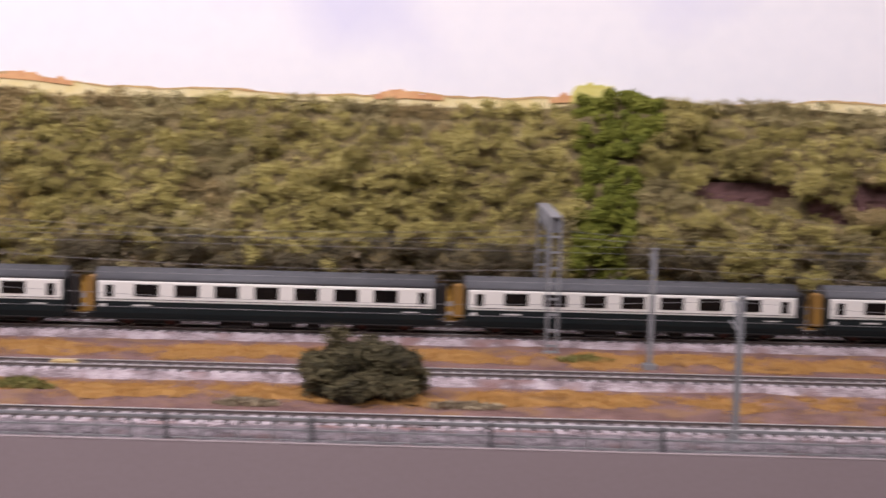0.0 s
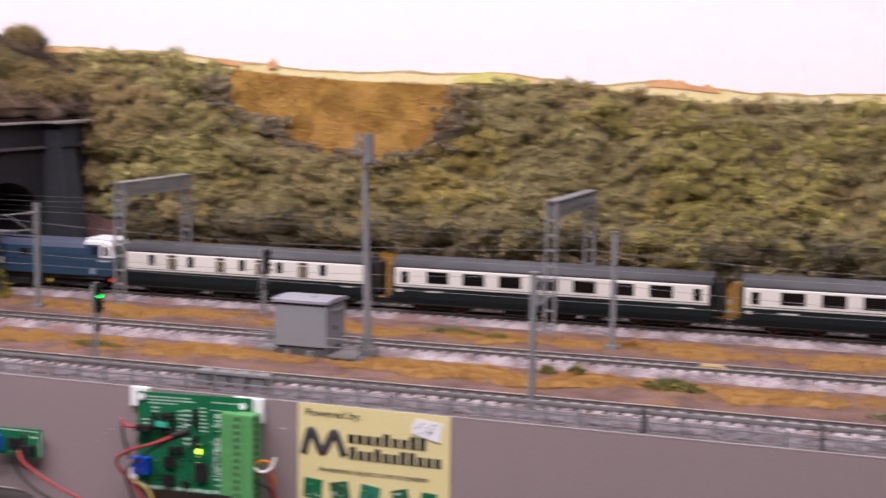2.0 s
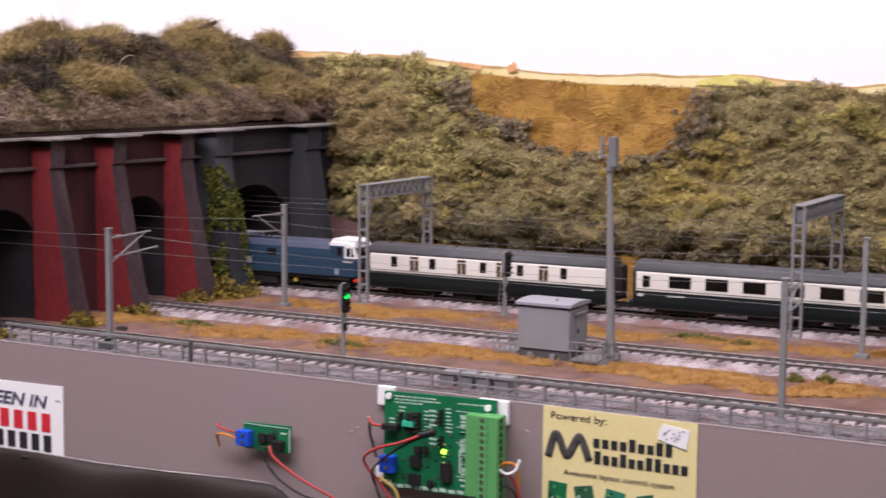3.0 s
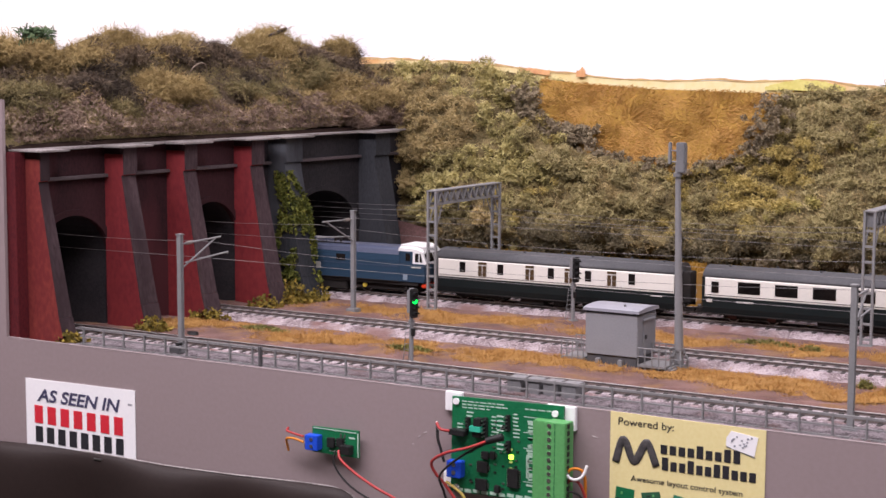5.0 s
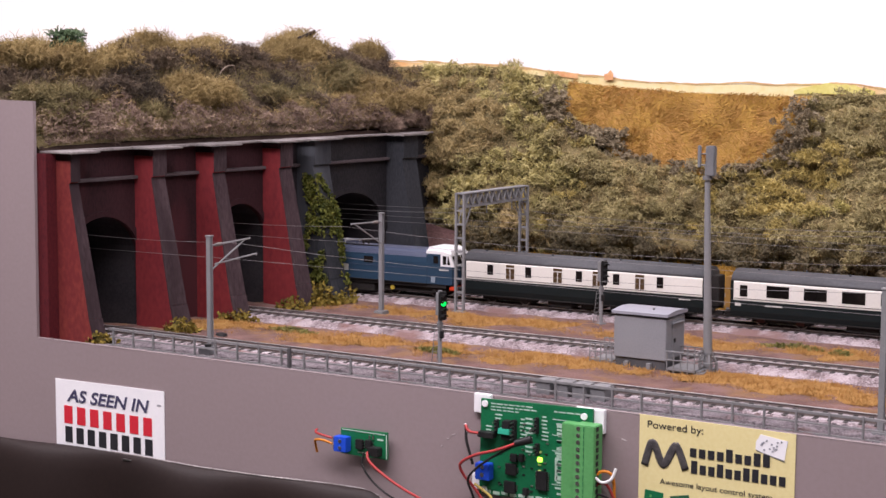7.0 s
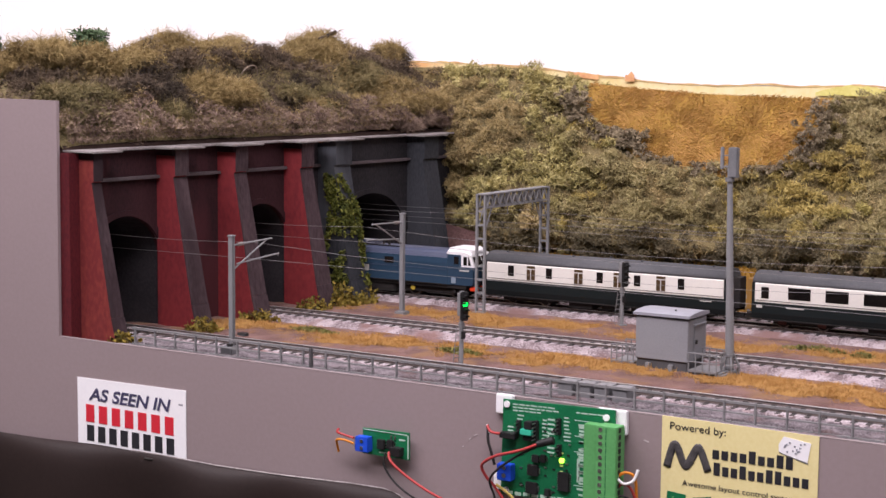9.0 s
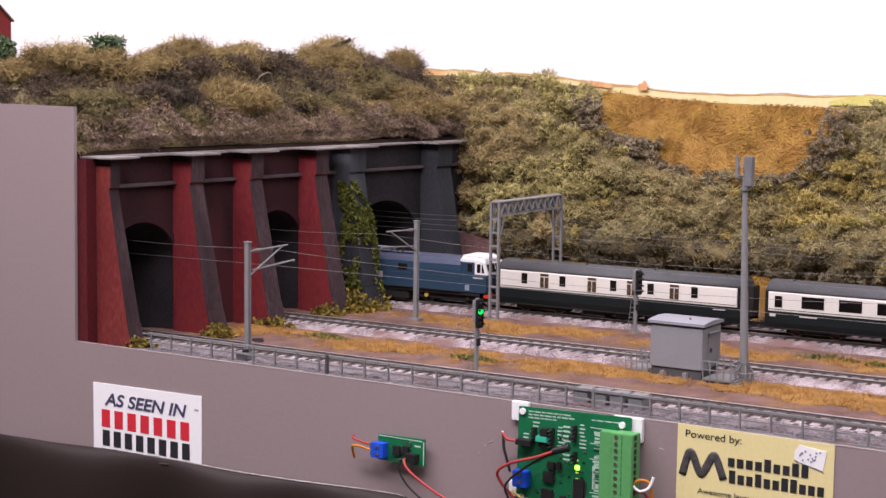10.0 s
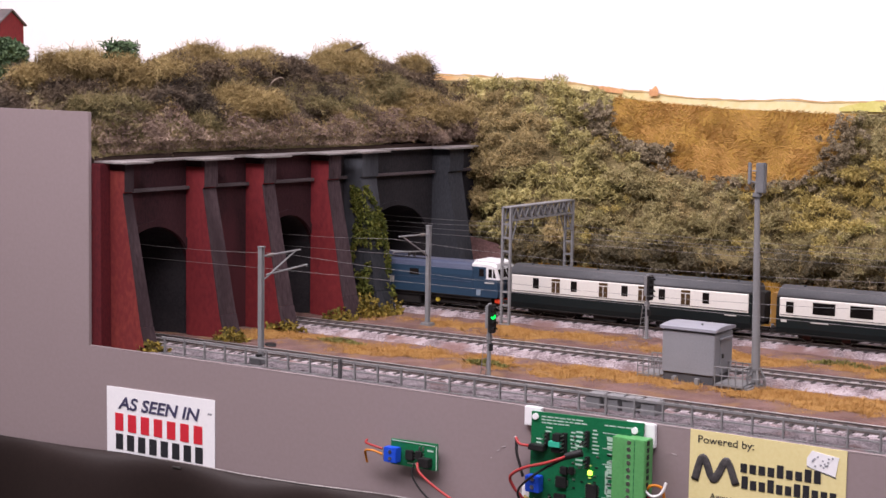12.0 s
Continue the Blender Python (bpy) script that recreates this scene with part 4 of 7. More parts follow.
# far field, barn and trees beyond the end panel
FIELD = mat("yellow_green_field", (0.42, 0.27, 0.06), (0.32, 0.26, 0.10), 0.95, 18, 300, 0.3, spots=(9, 0.48, (0.22, 0.20, 0.13)))
bm = bmesh.new()
rows = [[bm.verts.new((x, y, z)) for x in (-2.58, -1.8, -1.15)] for y, z in ((0.0085, 0.10), (0.18, 0.150), (0.353, 0.2005), (0.47, 0.222), (0.60, 0.225))]
for r0, r1 in zip(rows, rows[1:]):
    for k in range(2):
        bm.faces.new((r0[k], r0[k + 1], r1[k + 1], r1[k]))
tagged(finish("far_field", bm, FIELD), "sloping yellow and olive field beyond the tunnel hill", kind="structure")
barn = tagged(empty("barn", pose(-1.583, 0.47, 0.222, 0, 0, 12)), "dark red brick barn with a pitched roof", "barn")
bm = prism(bmesh.new(), [(-0.026, -0.006), (0.026, -0.006), (0.026, 0.056), (0.0, 0.072), (-0.026, 0.056)], "x", -0.06, 0.05)
part("wall", bm, REDB, barn)
bm = prism(bmesh.new(), [(-0.029, 0.0545), (0.0, 0.0728), (0.029, 0.0545), (0.029, 0.0565), (0.0, 0.0750), (-0.029, 0.0565)], "x", -0.063, 0.053)
part("roof", bm, mat("barn_slate", (0.10, 0.085, 0.085), (0.15, 0.13, 0.13), 0.8, 60, 600, 0.3), barn)
part("door", box(bmesh.new(), 0.050, 0.0512, -0.008, 0.008, 0, 0.024), DARKB, barn)


def model_tree(name, at, h, w, material, seed, label):
    r = np.random.default_rng(seed)
    t = tagged(empty(name, pose(*at)), label, "tree")
    bm = bmesh.new()
    rod(bm, (0, 0, -0.004), (0.001, 0, h * 0.6), 0.0022, 0.001)
    for k in range(5):
        a = k * 1.26
        rod(bm, (0, 0, h * 0.3), (w * 0.4 * math.cos(a), w * 0.4 * math.sin(a), h * 0.62), 0.001, 0.0005, 5)
    part("trunk", bm, mat("tree_bark", (0.07, 0.05, 0.035), (0.10, 0.075, 0.05), 0.9, 80, 900, 0.4), t)
    n = 2600
    d = r.normal(size=(n, 3))
    d /= np.linalg.norm(d, axis=1, keepdims=True)
    rad = r.uniform(0.3, 1, (n, 1)) ** 0.5 * (0.75 + 0.5 * vnoise(d * 2 + 5, 1.3, seed)[:, None])
    p = d * rad * np.array([w / 2, w / 2, h * 0.42]) + np.array([0, 0, h * 0.58])
    part_ob = strands("crown", p, p + r.normal(0, 0.003, (n, 3)), 0.3, 0.0024, material, r, t)
    return t


model_tree("tree", (-1.40, 0.357, 0.2005), 0.056, 0.034, BUSHG, 51, "small dark green tree in front of the barn")
model_tree("tree", (-1.455, 0.395, 0.208), 0.050, 0.040, BUSHG, 52, "small dark green tree in front of the barn")

# ---------------------------------------------------------------- grass between the tracks


def verge_density(p, u, seed):
    """Where grass grows between two tracks: thick along the middle, thinning in patches to the edges, in front of the hut and towards the tunnels."""
    trodden = np.clip(1.35 - np.hypot((p[:, 0] + 0.455) / 0.062, (p[:, 1] - 0.108) / 0.034), 0, 1)
    return -0.40 * trodden + 0.60 * vnoise(p, 26, seed) + 0.40 * vnoise(p, 85, seed + 1) + 0.18 - 2.4 * np.abs(u - 0.62) ** 2 - 0.10 * np.clip((-0.66 - p[:, 0]) / 0.1, 0, 1)


def verge_mat(ylo, yhi, seed, thr, label):
    """A low felt of matted grass with a ragged outline under the standing blades."""
    nx, ny = 700, 26
    gx, gu = np.meshgrid(np.linspace(-0.885, 0.9, nx), np.linspace(0, 1, ny), indexing="ij")
    x, u = gx.ravel(), gu.ravel()
    y = ylo(x) + (yhi(x) - ylo(x)) * u
    p = np.stack([x, y, np.zeros(len(x))], 1)
    d = verge_density(p, u, seed) - thr
    p[:, 2] = 0.0004 + 0.0055 * np.clip(d, -0.2, 0.5) + 0.0012 * (vnoise(p, 300, 5) - 0.3)
    ix = np.arange(nx * ny).reshape(nx, ny)
    q = np.stack([ix[:-1, :-1], ix[1:, :-1], ix[1:, 1:], ix[:-1, 1:]], -1).reshape(-1, 4)
    q = q[(d[q] > 0).sum(1) >= 3]
    ob = soup("grass_felt", p.tolist(), q.tolist(), STRAWM)
    for poly in ob.data.polygons:
        poly.use_smooth = True
    return tagged(ob, label, "grass", kind="stuff")


STRAWM = mat("matted_straw_grass", (0.29, 0.155, 0.045), (0.42, 0.235, 0.070), 0.95, 70, 1300, 1.0, 0.0014, spots=(35, 0.58, (0.16, 0.085, 0.04)))


def verge(name, n, ylo, yhi, seed, material, label, thr=0.42, hmax=0.0030, xr=(-0.885, 0.52)):
    r = np.random.default_rng(seed)
    x = r.uniform(*xr, n)
    y = ylo(x) + (yhi(x) - ylo(x)) * r.beta(1.3, 1.2, n)
    p = np.stack([x, y, np.zeros(n)], 1)
    d = verge_density(p, (y - ylo(x)) / (yhi(x) - ylo(x)), seed) + r.normal(0, 0.085, n)
    keep = d > thr
    p, d = p[keep], d[keep]
    m = len(p)
    lump = vnoise(p, 170, 77)
    h = hmax * (0.25 + 0.9 * np.clip(d - thr, 0, 0.5) + 0.5 * lump) * r.uniform(0.5, 1.3, m)
    p[:, 2] = 0.0035 * np.clip(d - thr, 0, 0.4) * lump * 2
    hd = p + np.stack([r.normal(0, 0.0017, m), r.normal(0, 0.0016, m), h], 1)
    return tagged(strands(name, p - np.array([0, 0, 0.001]), hd, 0.3, 0.00046, material, r, None, 0), label, "grass", kind="stuff")


def front_lo(x):
    return cy("front", x) + 0.030


def front_hi(x):
    return cy("middle", x) - 0.036


def mid_lo(x):
    return cy("middle", x) + 0.028


def mid_hi(x):
    return cy("near_main", x) - 0.050


verge_mat(front_lo, front_hi, 61, 0.50, "matted orange straw grass beside the front track")
verge_mat(mid_lo, mid_hi, 64, 0.50, "matted orange straw grass between the tracks")
verge("verge_grass", 135000, front_lo, front_hi, 61, STRAW, "orange straw-coloured static grass beside the front track", 0.46)
verge("verge_grass", 105000, mid_lo, mid_hi, 64, STRAW, "orange straw-coloured static grass between the tracks", 0.45)


def tuft(at, w, d, h, n, material, seed, label, name="grass_tuft", category="grass tuft"):
    r = np.random.default_rng(seed)
    a, q = r.uniform(0, 6.283, n), r.uniform(0, 1, n) ** 0.6
    p = np.stack([w / 2 * q * np.cos(a), d / 2 * q * np.sin(a), r.uniform(-0.001, 0.6, n) * h * (1 - q ** 2)], 1)
    hd = p + np.stack([r.normal(0, 0.0018, n), r.normal(0, 0.0018, n), r.uniform(0.2, 0.6, n) * h], 1)
    ob = strands(name, p, hd, 0.3, 0.0012, material, r)
    ob.matrix_basis = pose(*at)
    return tagged(ob, label, category)

# ---------------------------------------------------------------- lineside things
for k, (tx, ty, w, d, h, nn, mt, lb) in enumerate([
        (-0.2014, 0.152, 0.042, 0.016, 0.007, 500, OLIVE, "low olive green grass tuft beside the track"),
        (-0.0512, 0.118, 0.044, 0.016, 0.006, 500, KNOB, "grey-green scrubby tuft beside the front track"),
        (0.1865, 0.303, 0.040, 0.014, 0.007, 450, OLIVE, "low olive green grass tuft beside the track"),
        (-0.2962, 0.171, 0.010, 0.008, 0.008, 200, OLIVE, "small round green tuft beside the track"),
        (-0.2763, 0.176, 0.012, 0.009, 0.008, 220, OLIVE, "small round green tuft beside the track"),
        (-0.2054, 0.158, 0.034, 0.014, 0.008, 420, OLIVE, "low olive green grass tuft beside the track"),
        (-0.412, 0.298, 0.052, 0.012, 0.006, 480, OLIVE, "long flat green weed strip beside the track"),
        (-0.372, 0.290, 0.018, 0.010, 0.006, 220, OLIVE, "small green weed patch beside the track"),
        (-0.7888, 0.150, 0.046, 0.014, 0.005, 420, OLIVE, "low olive green grass tuft beside the track"),
        (-0.640, 0.135, 0.040, 0.012, 0.005, 380, OLIVE, "faded green weeds at the foot of a signal"),
        (-0.262, 0.300, 0.030, 0.014, 0.007, 320, STRAW, "pale straw tuft at the foot of a mast"),
        (0.09, 0.128, 0.05, 0.016, 0.005, 420, KNOB, "grey-green scrubby tuft beside the front track"),
        (-0.8518, 0.4451, 0.060, 0.022, 0.012, 700, SCRUB, "tangled olive weeds beside the tunnel mouth")]):
    tuft((tx, ty, 0.0005), w, d, h, nn, mt, 100 + k, lb)

LEAFY = foliage("yellow_green_leaves", [(0.055, 0.048, 0.011), (0.129, 0.100, 0.018), (0.221, 0.160, 0.027), (0.313, 0.204, 0.046)], 90)


def leafy(at, w, d, h, n, seed, label):
    r = np.random.default_rng(seed)
    a, q = r.uniform(0, 6.283, n), r.uniform(0, 1, n) ** 0.5
    p = np.stack([w / 2 * q * np.cos(a), d / 2 * q * np.sin(a), h * r.uniform(0, 1, n) * (1 - 0.75 * q ** 2)], 1)
    p *= 0.8 + 0.5 * vnoise(p + np.array(at), 160, seed)[:, None]
    hd = p + r.normal(0, 0.0018, (n, 3))
    t = tagged(empty("leafy_weed", pose(*at)), label, "weed", "weeds along the tunnel wall")
    strands("leaves", p, hd, 0.2, 0.0024, LEAFY, r, t)
    bm = bmesh.new()
    for k in range(6):
        rod(bm, (0, 0, 0), (w * 0.35 * math.cos(k), d * 0.35 * math.sin(k), h * 0.8), 0.0004, 0.0002, 4)
    part("stem", bm, DARKG, t)
    return t


DARKG = mat("weed_stem", (0.06, 0.05, 0.02), (0.09, 0.07, 0.03), 0.9, 80, 900, 0.2)
for k, (a, b, w, d, h, nn) in enumerate([(-0.8760, 0.0165, 0.030, 0.013, 0.013, 240), (-0.8660, 0.101, 0.030, 0.022, 0.013, 260), (-0.8640, 0.172, 0.032, 0.022, 0.011, 240), (-0.8580, 0.288, 0.036, 0.032, 0.022, 480), (-0.8660, 0.254, 0.030, 0.022, 0.012, 200), (-0.8480, 0.312, 0.022, 0.020, 0.014, 180)]):
    leafy((a, b, 0.0), w, d, h, nn, 200 + k, "yellow-green leafy weeds at the foot of a buttress")
# ivy climbing the fifth buttress
r = np.random.default_rng(77)
IVYW = foliage("wall_ivy_leaves", [(0.030, 0.042, 0.010), (0.070, 0.084, 0.016), (0.135, 0.142, 0.026), (0.23, 0.205, 0.046)], 110)
n = 10500
z = r.uniform(0.002, 0.120, n)
side = r.random(n) < 0.55
u = r.random(n)
y = np.where(side, 0.3075, 0.3085 + 0.0275 * u)
front = np.interp(z, [0, 0.02, 0.1235], [-0.8825, -0.8875, -0.9045]) + 0.07 * y
x = np.where(side, front - (1 - u) * (front + 0.924 - 0.07 * y), front + 0.0015)
p = np.stack([x, y, z], 1)
w = 0.5 * (vnoise(p, 95, 9) - 0.5)
upper = (z > 0.064 + 0.03 * w) & np.where(side, u > np.interp(z, [0.065, 0.12], [0.58, 0.34]) + 0.5 * w, u < np.interp(z, [0.090, 0.118], [0.95, 0.35]) + 0.6 * w)
right = ~side & (z < 0.075) & (z > 0.014) & (u > 0.68 + w)
low = side & (z < 0.046 + 0.05 * w) & (u > 0.25 + w) & (u < 0.92 + w)
trail = side & (z >= 0.04) & (z < 0.075) & (np.abs(u - 0.42 - 0.6 * w) < 0.11)
p = p[(upper | right | low | trail) & (vnoise(p, 130, 7) + r.uniform(-0.1, 0.1, n) > np.where(upper, 0.31, 0.40))]
tagged(strands("wall_ivy", p, p + r.normal(0, 0.0014, p.shape) + np.array([0.001, -0.001, -0.0008]), 0.25, 0.0014, IVYW, r), "yellow-green ivy climbing a dark stone buttress", "ivy", kind="stuff")

# shrub in the verge
SHRUB = foliage("dark_shrub_foam", [(0.026, 0.023, 0.013), (0.062, 0.055, 0.029), (0.125, 0.108, 0.055), (0.24, 0.200, 0.105)], 45)
r = np.random.default_rng(81)
bush = tagged(empty("shrub", pose(0.022, 0.158, 0.0)), "dense dark olive shrub on the grass verge", "shrub")
n = 95
d = r.normal(size=(n, 3))
d[:, 2] = np.abs(d[:, 2])
d /= np.linalg.norm(d, axis=1, keepdims=True)
c = d * r.uniform(0.55, 1.0, (n, 1)) * np.array([0.043, 0.032, 0.028]) + np.array([0, 0, 0.006])
clumps("foliage", c, r.uniform(0.0055, 0.0115, n), 190, 0.0034, 0.0012, 0.4, SHRUB, 82, 0.8, 1, 0.7, bush)
# Dark core stands in for the shade deep between the tufts.
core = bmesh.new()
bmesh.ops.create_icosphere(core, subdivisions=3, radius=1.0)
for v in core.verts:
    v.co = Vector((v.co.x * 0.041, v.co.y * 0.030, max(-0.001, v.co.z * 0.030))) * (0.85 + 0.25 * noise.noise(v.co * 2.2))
part("inner_growth", core, mat("shrub_shade_core", (0.022, 0.018, 0.013), (0.04, 0.033, 0.022), 0.95, 80, 700, 0.6, 0.001, spec=0.1), bush)
m = 320
a = r.uniform(0, 1, m)
q = np.stack([-0.018 + r.normal(0, 0.0035, m), r.normal(0, 0.003, m), 0.032 + 0.012 * a], 1)
strands("sprig", q, q + r.normal(0, 0.003, (m, 3)) + np.array([0, 0, 0.002]), 0.3, 0.0008, SHRUB, r, bush)
bm = bmesh.new()
for k in range(7):
    rod(bm, (0.004 * math.cos(k), 0.003 * math.sin(k), -0.001), (0.03 * math.cos(k * 2.1), 0.02 * math.sin(k * 1.7), 0.028), 0.0012, 0.0006, 5)
part("stem", bm, mat("dark_twig", (0.05, 0.035, 0.025)), bush)

# front fence


def fence_front():
    f = tagged(empty("lineside_fence", pose(0, 0.0115, 0)), "grey two-rail lineside fence along the layout's front edge", "fence")
    bm = box(bmesh.new(), -0.862, 1.1, -0.0008, 0.0008, 0.0156, 0.0171)
    part("top_rail", bm, FENCE, f)
    part("middle_rail", box(bmesh.new(), -0.862, 1.1, -0.0006, 0.0006, 0.0094, 0.0104), FENCE, f)
    part("bottom_rail", box(bmesh.new(), -0.862, 1.1, -0.0006, 0.0006, 0.0030, 0.0044), FENCE, f)
    me = bpy.data.meshes.new("fence_post")
    bm = box(bmesh.new(), -0.00055, 0.00055, -0.0009, 0.0009, -0.001, 0.0176)
    bm.to_mesh(me), bm.free()
    me.materials.append(FENCE)
    x = -0.838 - 0.0203
    while x < 1.1:
        share("fence_post", me, f, pose(x, -0.0002, 0))
        x += 0.0203
    me = bpy.data.meshes.new("joint_post")
    bm = box(bmesh.new(), -0.0011, 0.0011, -0.0015, 0.0015, -0.001, 0.0180, 0.0003)
    bm.to_mesh(me), bm.free()
    me.materials.append(mat("dark_joint_grey", (0.062, 0.060, 0.062), (0.095, 0.092, 0.094), 0.7, 40, 900, 0.1))
    for x in (-0.688, -0.190, -0.087, -0.003, 0.10, 0.20, 0.40):
        share("joint_post", me, f, pose(x, -0.0012, 0))
    return f


fence_front()
WALK = mat("grey_walkway", (0.070, 0.058, 0.063), (0.27, 0.235, 0.250), 0.95, 120, 900, 1.0, 0.002, spread=0.24, spots=(30, 0.54, (0.135, 0.090, 0.088)))
wx, wy = np.meshgrid(np.linspace(-0.87, 0.6, 900), np.linspace(0.0032, 0.0495, 22), indexing="ij")
p = np.stack([wx.ravel(), wy.ravel(), np.zeros(wx.size)], 1)
p[:, 2] = 0.0014 + 0.0016 * vnoise(p, 420, 6) + 0.0014 * vnoise(p, 900, 7) + 0.0010 * vnoise(p, 60, 8)
ix = np.arange(len(p)).reshape(wx.shape)
tagged(soup("walkway", p.tolist(), np.stack([ix[:-1, :-1], ix[1:, :-1], ix[1:, 1:], ix[:-1, 1:]], -1).reshape(-1, 4).tolist(), WALK), "rough purple-grey ballast strip between fence and front track", kind="structure")

# rear barrier
BARR = mat("weathered_grey_barrier", (0.22, 0.185, 0.155), (0.28, 0.24, 0.20), 0.8, 40, 600, 0.2)
rear = tagged(empty("rear_barrier", pose(-0.2, 0.462, 0, 0, 0, math.degrees(math.atan(0.04)))), "weathered grey two-rail barrier below the grass bank", "barrier")
part("top_rail", box(bmesh.new(), -0.52, 1.3, -0.001, 0.001, 0.0150, 0.0190), BARR, rear)
part("lower_rail", box(bmesh.new(), -0.52, 1.3, -0.001, 0.001, 0.0078, 0.0104), BARR, rear)
me = bpy.data.meshes.new("barrier_post")
bm = box(bmesh.new(), -0.0011, 0.0011, -0.001, 0.001, -0.001, 0.0212)
bm.to_mesh(me), bm.free()
me.materials.append(GREYD)
for k in range(86):
    share("barrier_post", me, rear, pose(-0.515 + 0.021 * k, -0.0022, 0))

# cable trough lids beside the front track
for k in range(4):
    t = tagged(empty("equipment_box", pose(-0.4905 + 0.0134 * k, 0.0330, 0.0024)), "small grey lineside equipment box with a flat lid", "equipment box", "equipment boxes")
    part("body", box(bmesh.new(), -0.0052, 0.0052, -0.006, 0.006, 0, 0.0090, 0.0004), GREYD, t)
    part("lid", box(bmesh.new(), -0.0059, 0.0059, -0.0068, 0.0068, 0.0091, 0.0105, 0.0004), FENCE, t)

# yellow ramp in the middle track
ramp = tagged(empty("track_ramp", pose(-0.190, cy("middle", -0.19) + 0.001, 0.0046)), "small yellow ramp between the rails", "track ramp")
part("plate", prism(bmesh.new(), [(-0.010, 0), (0.010, 0), (0.007, 0.0022), (-0.007, 0.0022)], "y", -0.004, 0.004), mat("yellow_ramp_paint", (0.46, 0.34, 0.14), (0.38, 0.28, 0.13), 0.6, 60, 600, 0.1), ramp)

# overhead line masts


def mast(x, y, arm, h=0.0905, low=False):
    """A plain post; arm: reach of the bracket across the track, 0 for none."""
    m = tagged(empty("overhead_mast", pose(x, y, 0)), "slender grey overhead-line mast" + (" with a bracket arm" if arm else " on a small footing"), "mast", "overhead line masts")
    bm = box(bmesh.new(), -0.0018, 0.0018, -0.0018, -0.0011, 0.0, h)
    box(bm, -0.0018, 0.0018, 0.0011, 0.0018, 0.0, h)
    box(bm, -0.0008, 0.0008, -0.0012, 0.0012, 0.0, h)
    part("post", bm, GREY, m)
    part("cap", box(bmesh.new(), -0.0023, 0.0023, -0.0023, 0.0023, h, h + 0.001), GREY, m)
    part("footing", box(bmesh.new(), -0.0050, 0.0050, -0.0050, 0.0050, -0.001, 0.0045, 0.0006), GREYD if low else GREY, m)
    if arm:
        s = 1 if arm > 0 else -1
        bm = bmesh.new()
        rod(bm, (0, 0, 0.0835), (0, arm * 0.85, 0.0850), 0.0007, seg=6)
        rod(bm, (0, 0, 0.0640), (0, arm * 0.75, 0.0848), 0.0007, seg=6)
        part("bracket", bm, GREY, m)
        bm = bmesh.new()
        rod(bm, (0, s * 0.006, 0.0690), (0, arm, 0.0722), 0.0007, seg=6)
        rod(bm, (0, arm * 0.98, 0.0722), (0, arm * 0.99, 0.0705), 0.0005, seg=6)
        part("registration_arm", bm, GREY, m)
        part("insulator", rod(bmesh.new(), (0, arm * 0.12, 0.0836), (0, arm * 0.24, 0.0839), 0.0014, seg=8), mat("grey_brown_insulator", (0.15, 0.13, 0.12), (0.19, 0.165, 0.15), 0.4, 60, 600, 0.0), m)
    return m


mast(-0.783, 0.037, 0.058, low=True)
mast(-0.781, 0.270, -0.056)
mast(-0.266, 0.035, 0.034, low=True)
mast(-0.278, 0.284, 0)
mast(0.248, 0.042, 0.028, low=True)
mast(0.233, 0.285, 0.020)


def gantry(x, y0, y1, truss):
    g = tagged(empty("overhead_gantry", pose(x, y0, 0)), "grey lattice portal gantry spanning the two main tracks" if truss else "grey portal gantry with a panelled lattice beam over the main tracks", "gantry", "overhead gantries")
    w, h, span = 0.0040, 0.108, y1 - y0
    for yy in (0, span):
        leg = bmesh.new()
        for s in (-1, 1):
            box(leg, s * w - 0.0009, s * w + 0.0009, yy - 0.0014, yy + 0.0014, 0, h - 0.0005)
        lg = part("leg", leg, GREY, g)
        for k in range(8):
            z = 0.006 + k * 0.0122
            part("rung", box(bmesh.new(), -w + 0.0008, w - 0.0008, yy - 0.0009, yy + 0.0009, z, z + 0.0017), GREY, lg)
        part("footing", box(bmesh.new(), -0.006, 0.006, yy - 0.004, yy + 0.004, -0.001, 0.0025, 0.0004), GREY, lg)
    part("top_plate", box(bmesh.new(), -w - 0.0012, w + 0.0012, -0.0016, span + 0.0016, h - 0.0014, h, 0.0003), FENCE, g, "pale grey top plate")
    for s in (-1, 1):
        part("bottom_chord", box(bmesh.new(), s * w - 0.0008, s * w + 0.0008, 0.0012, span - 0.0012, h - 0.0132, h - 0.0116), GREY, g)
    if not truss:
        part("web_panel", box(bmesh.new(), -w + 0.0012, w - 0.0016, 0.0012, span - 0.0012, h - 0.0128, h - 0.0016), GREYD, g, "darker grey panel inside the beam")
    n = 10
    for k in range(n):
        a, b = 0.003 + (span - 0.006) * k / n, 0.003 + (span - 0.006) * (k + 0.5) / n
        for s in (-1, 1):
            for ya, za, yb, zb in ((a, h - 0.0122, b, h - 0.0014), (b, h - 0.0014, a + (span - 0.006) / n, h - 0.0122)):
                part("brace", rod(bmesh.new(), (s * w, ya, za), (s * w, yb, zb), 0.0010, seg=5), GREY, g)
    for yy, s in ((0, 1), (span, -1)):
        bm = bmesh.new()
        for q in (-1, 1):
            rod(bm, (q * w, yy + s * 0.001, h - 0.032), (q * w, yy + s * 0.012, h - 0.012), 0.0006, seg=5)
        part("knee_brace", bm, GREY, g)
    for yy in (cy("near_main", x) - y0, cy("far_main", x) - y0):
        bm = rod(bmesh.new(), (0, yy, h - 0.0125), (0, yy, h - 0.021), 0.0006, seg=6)
        part("dropper", bm, GREY, g)
    return g


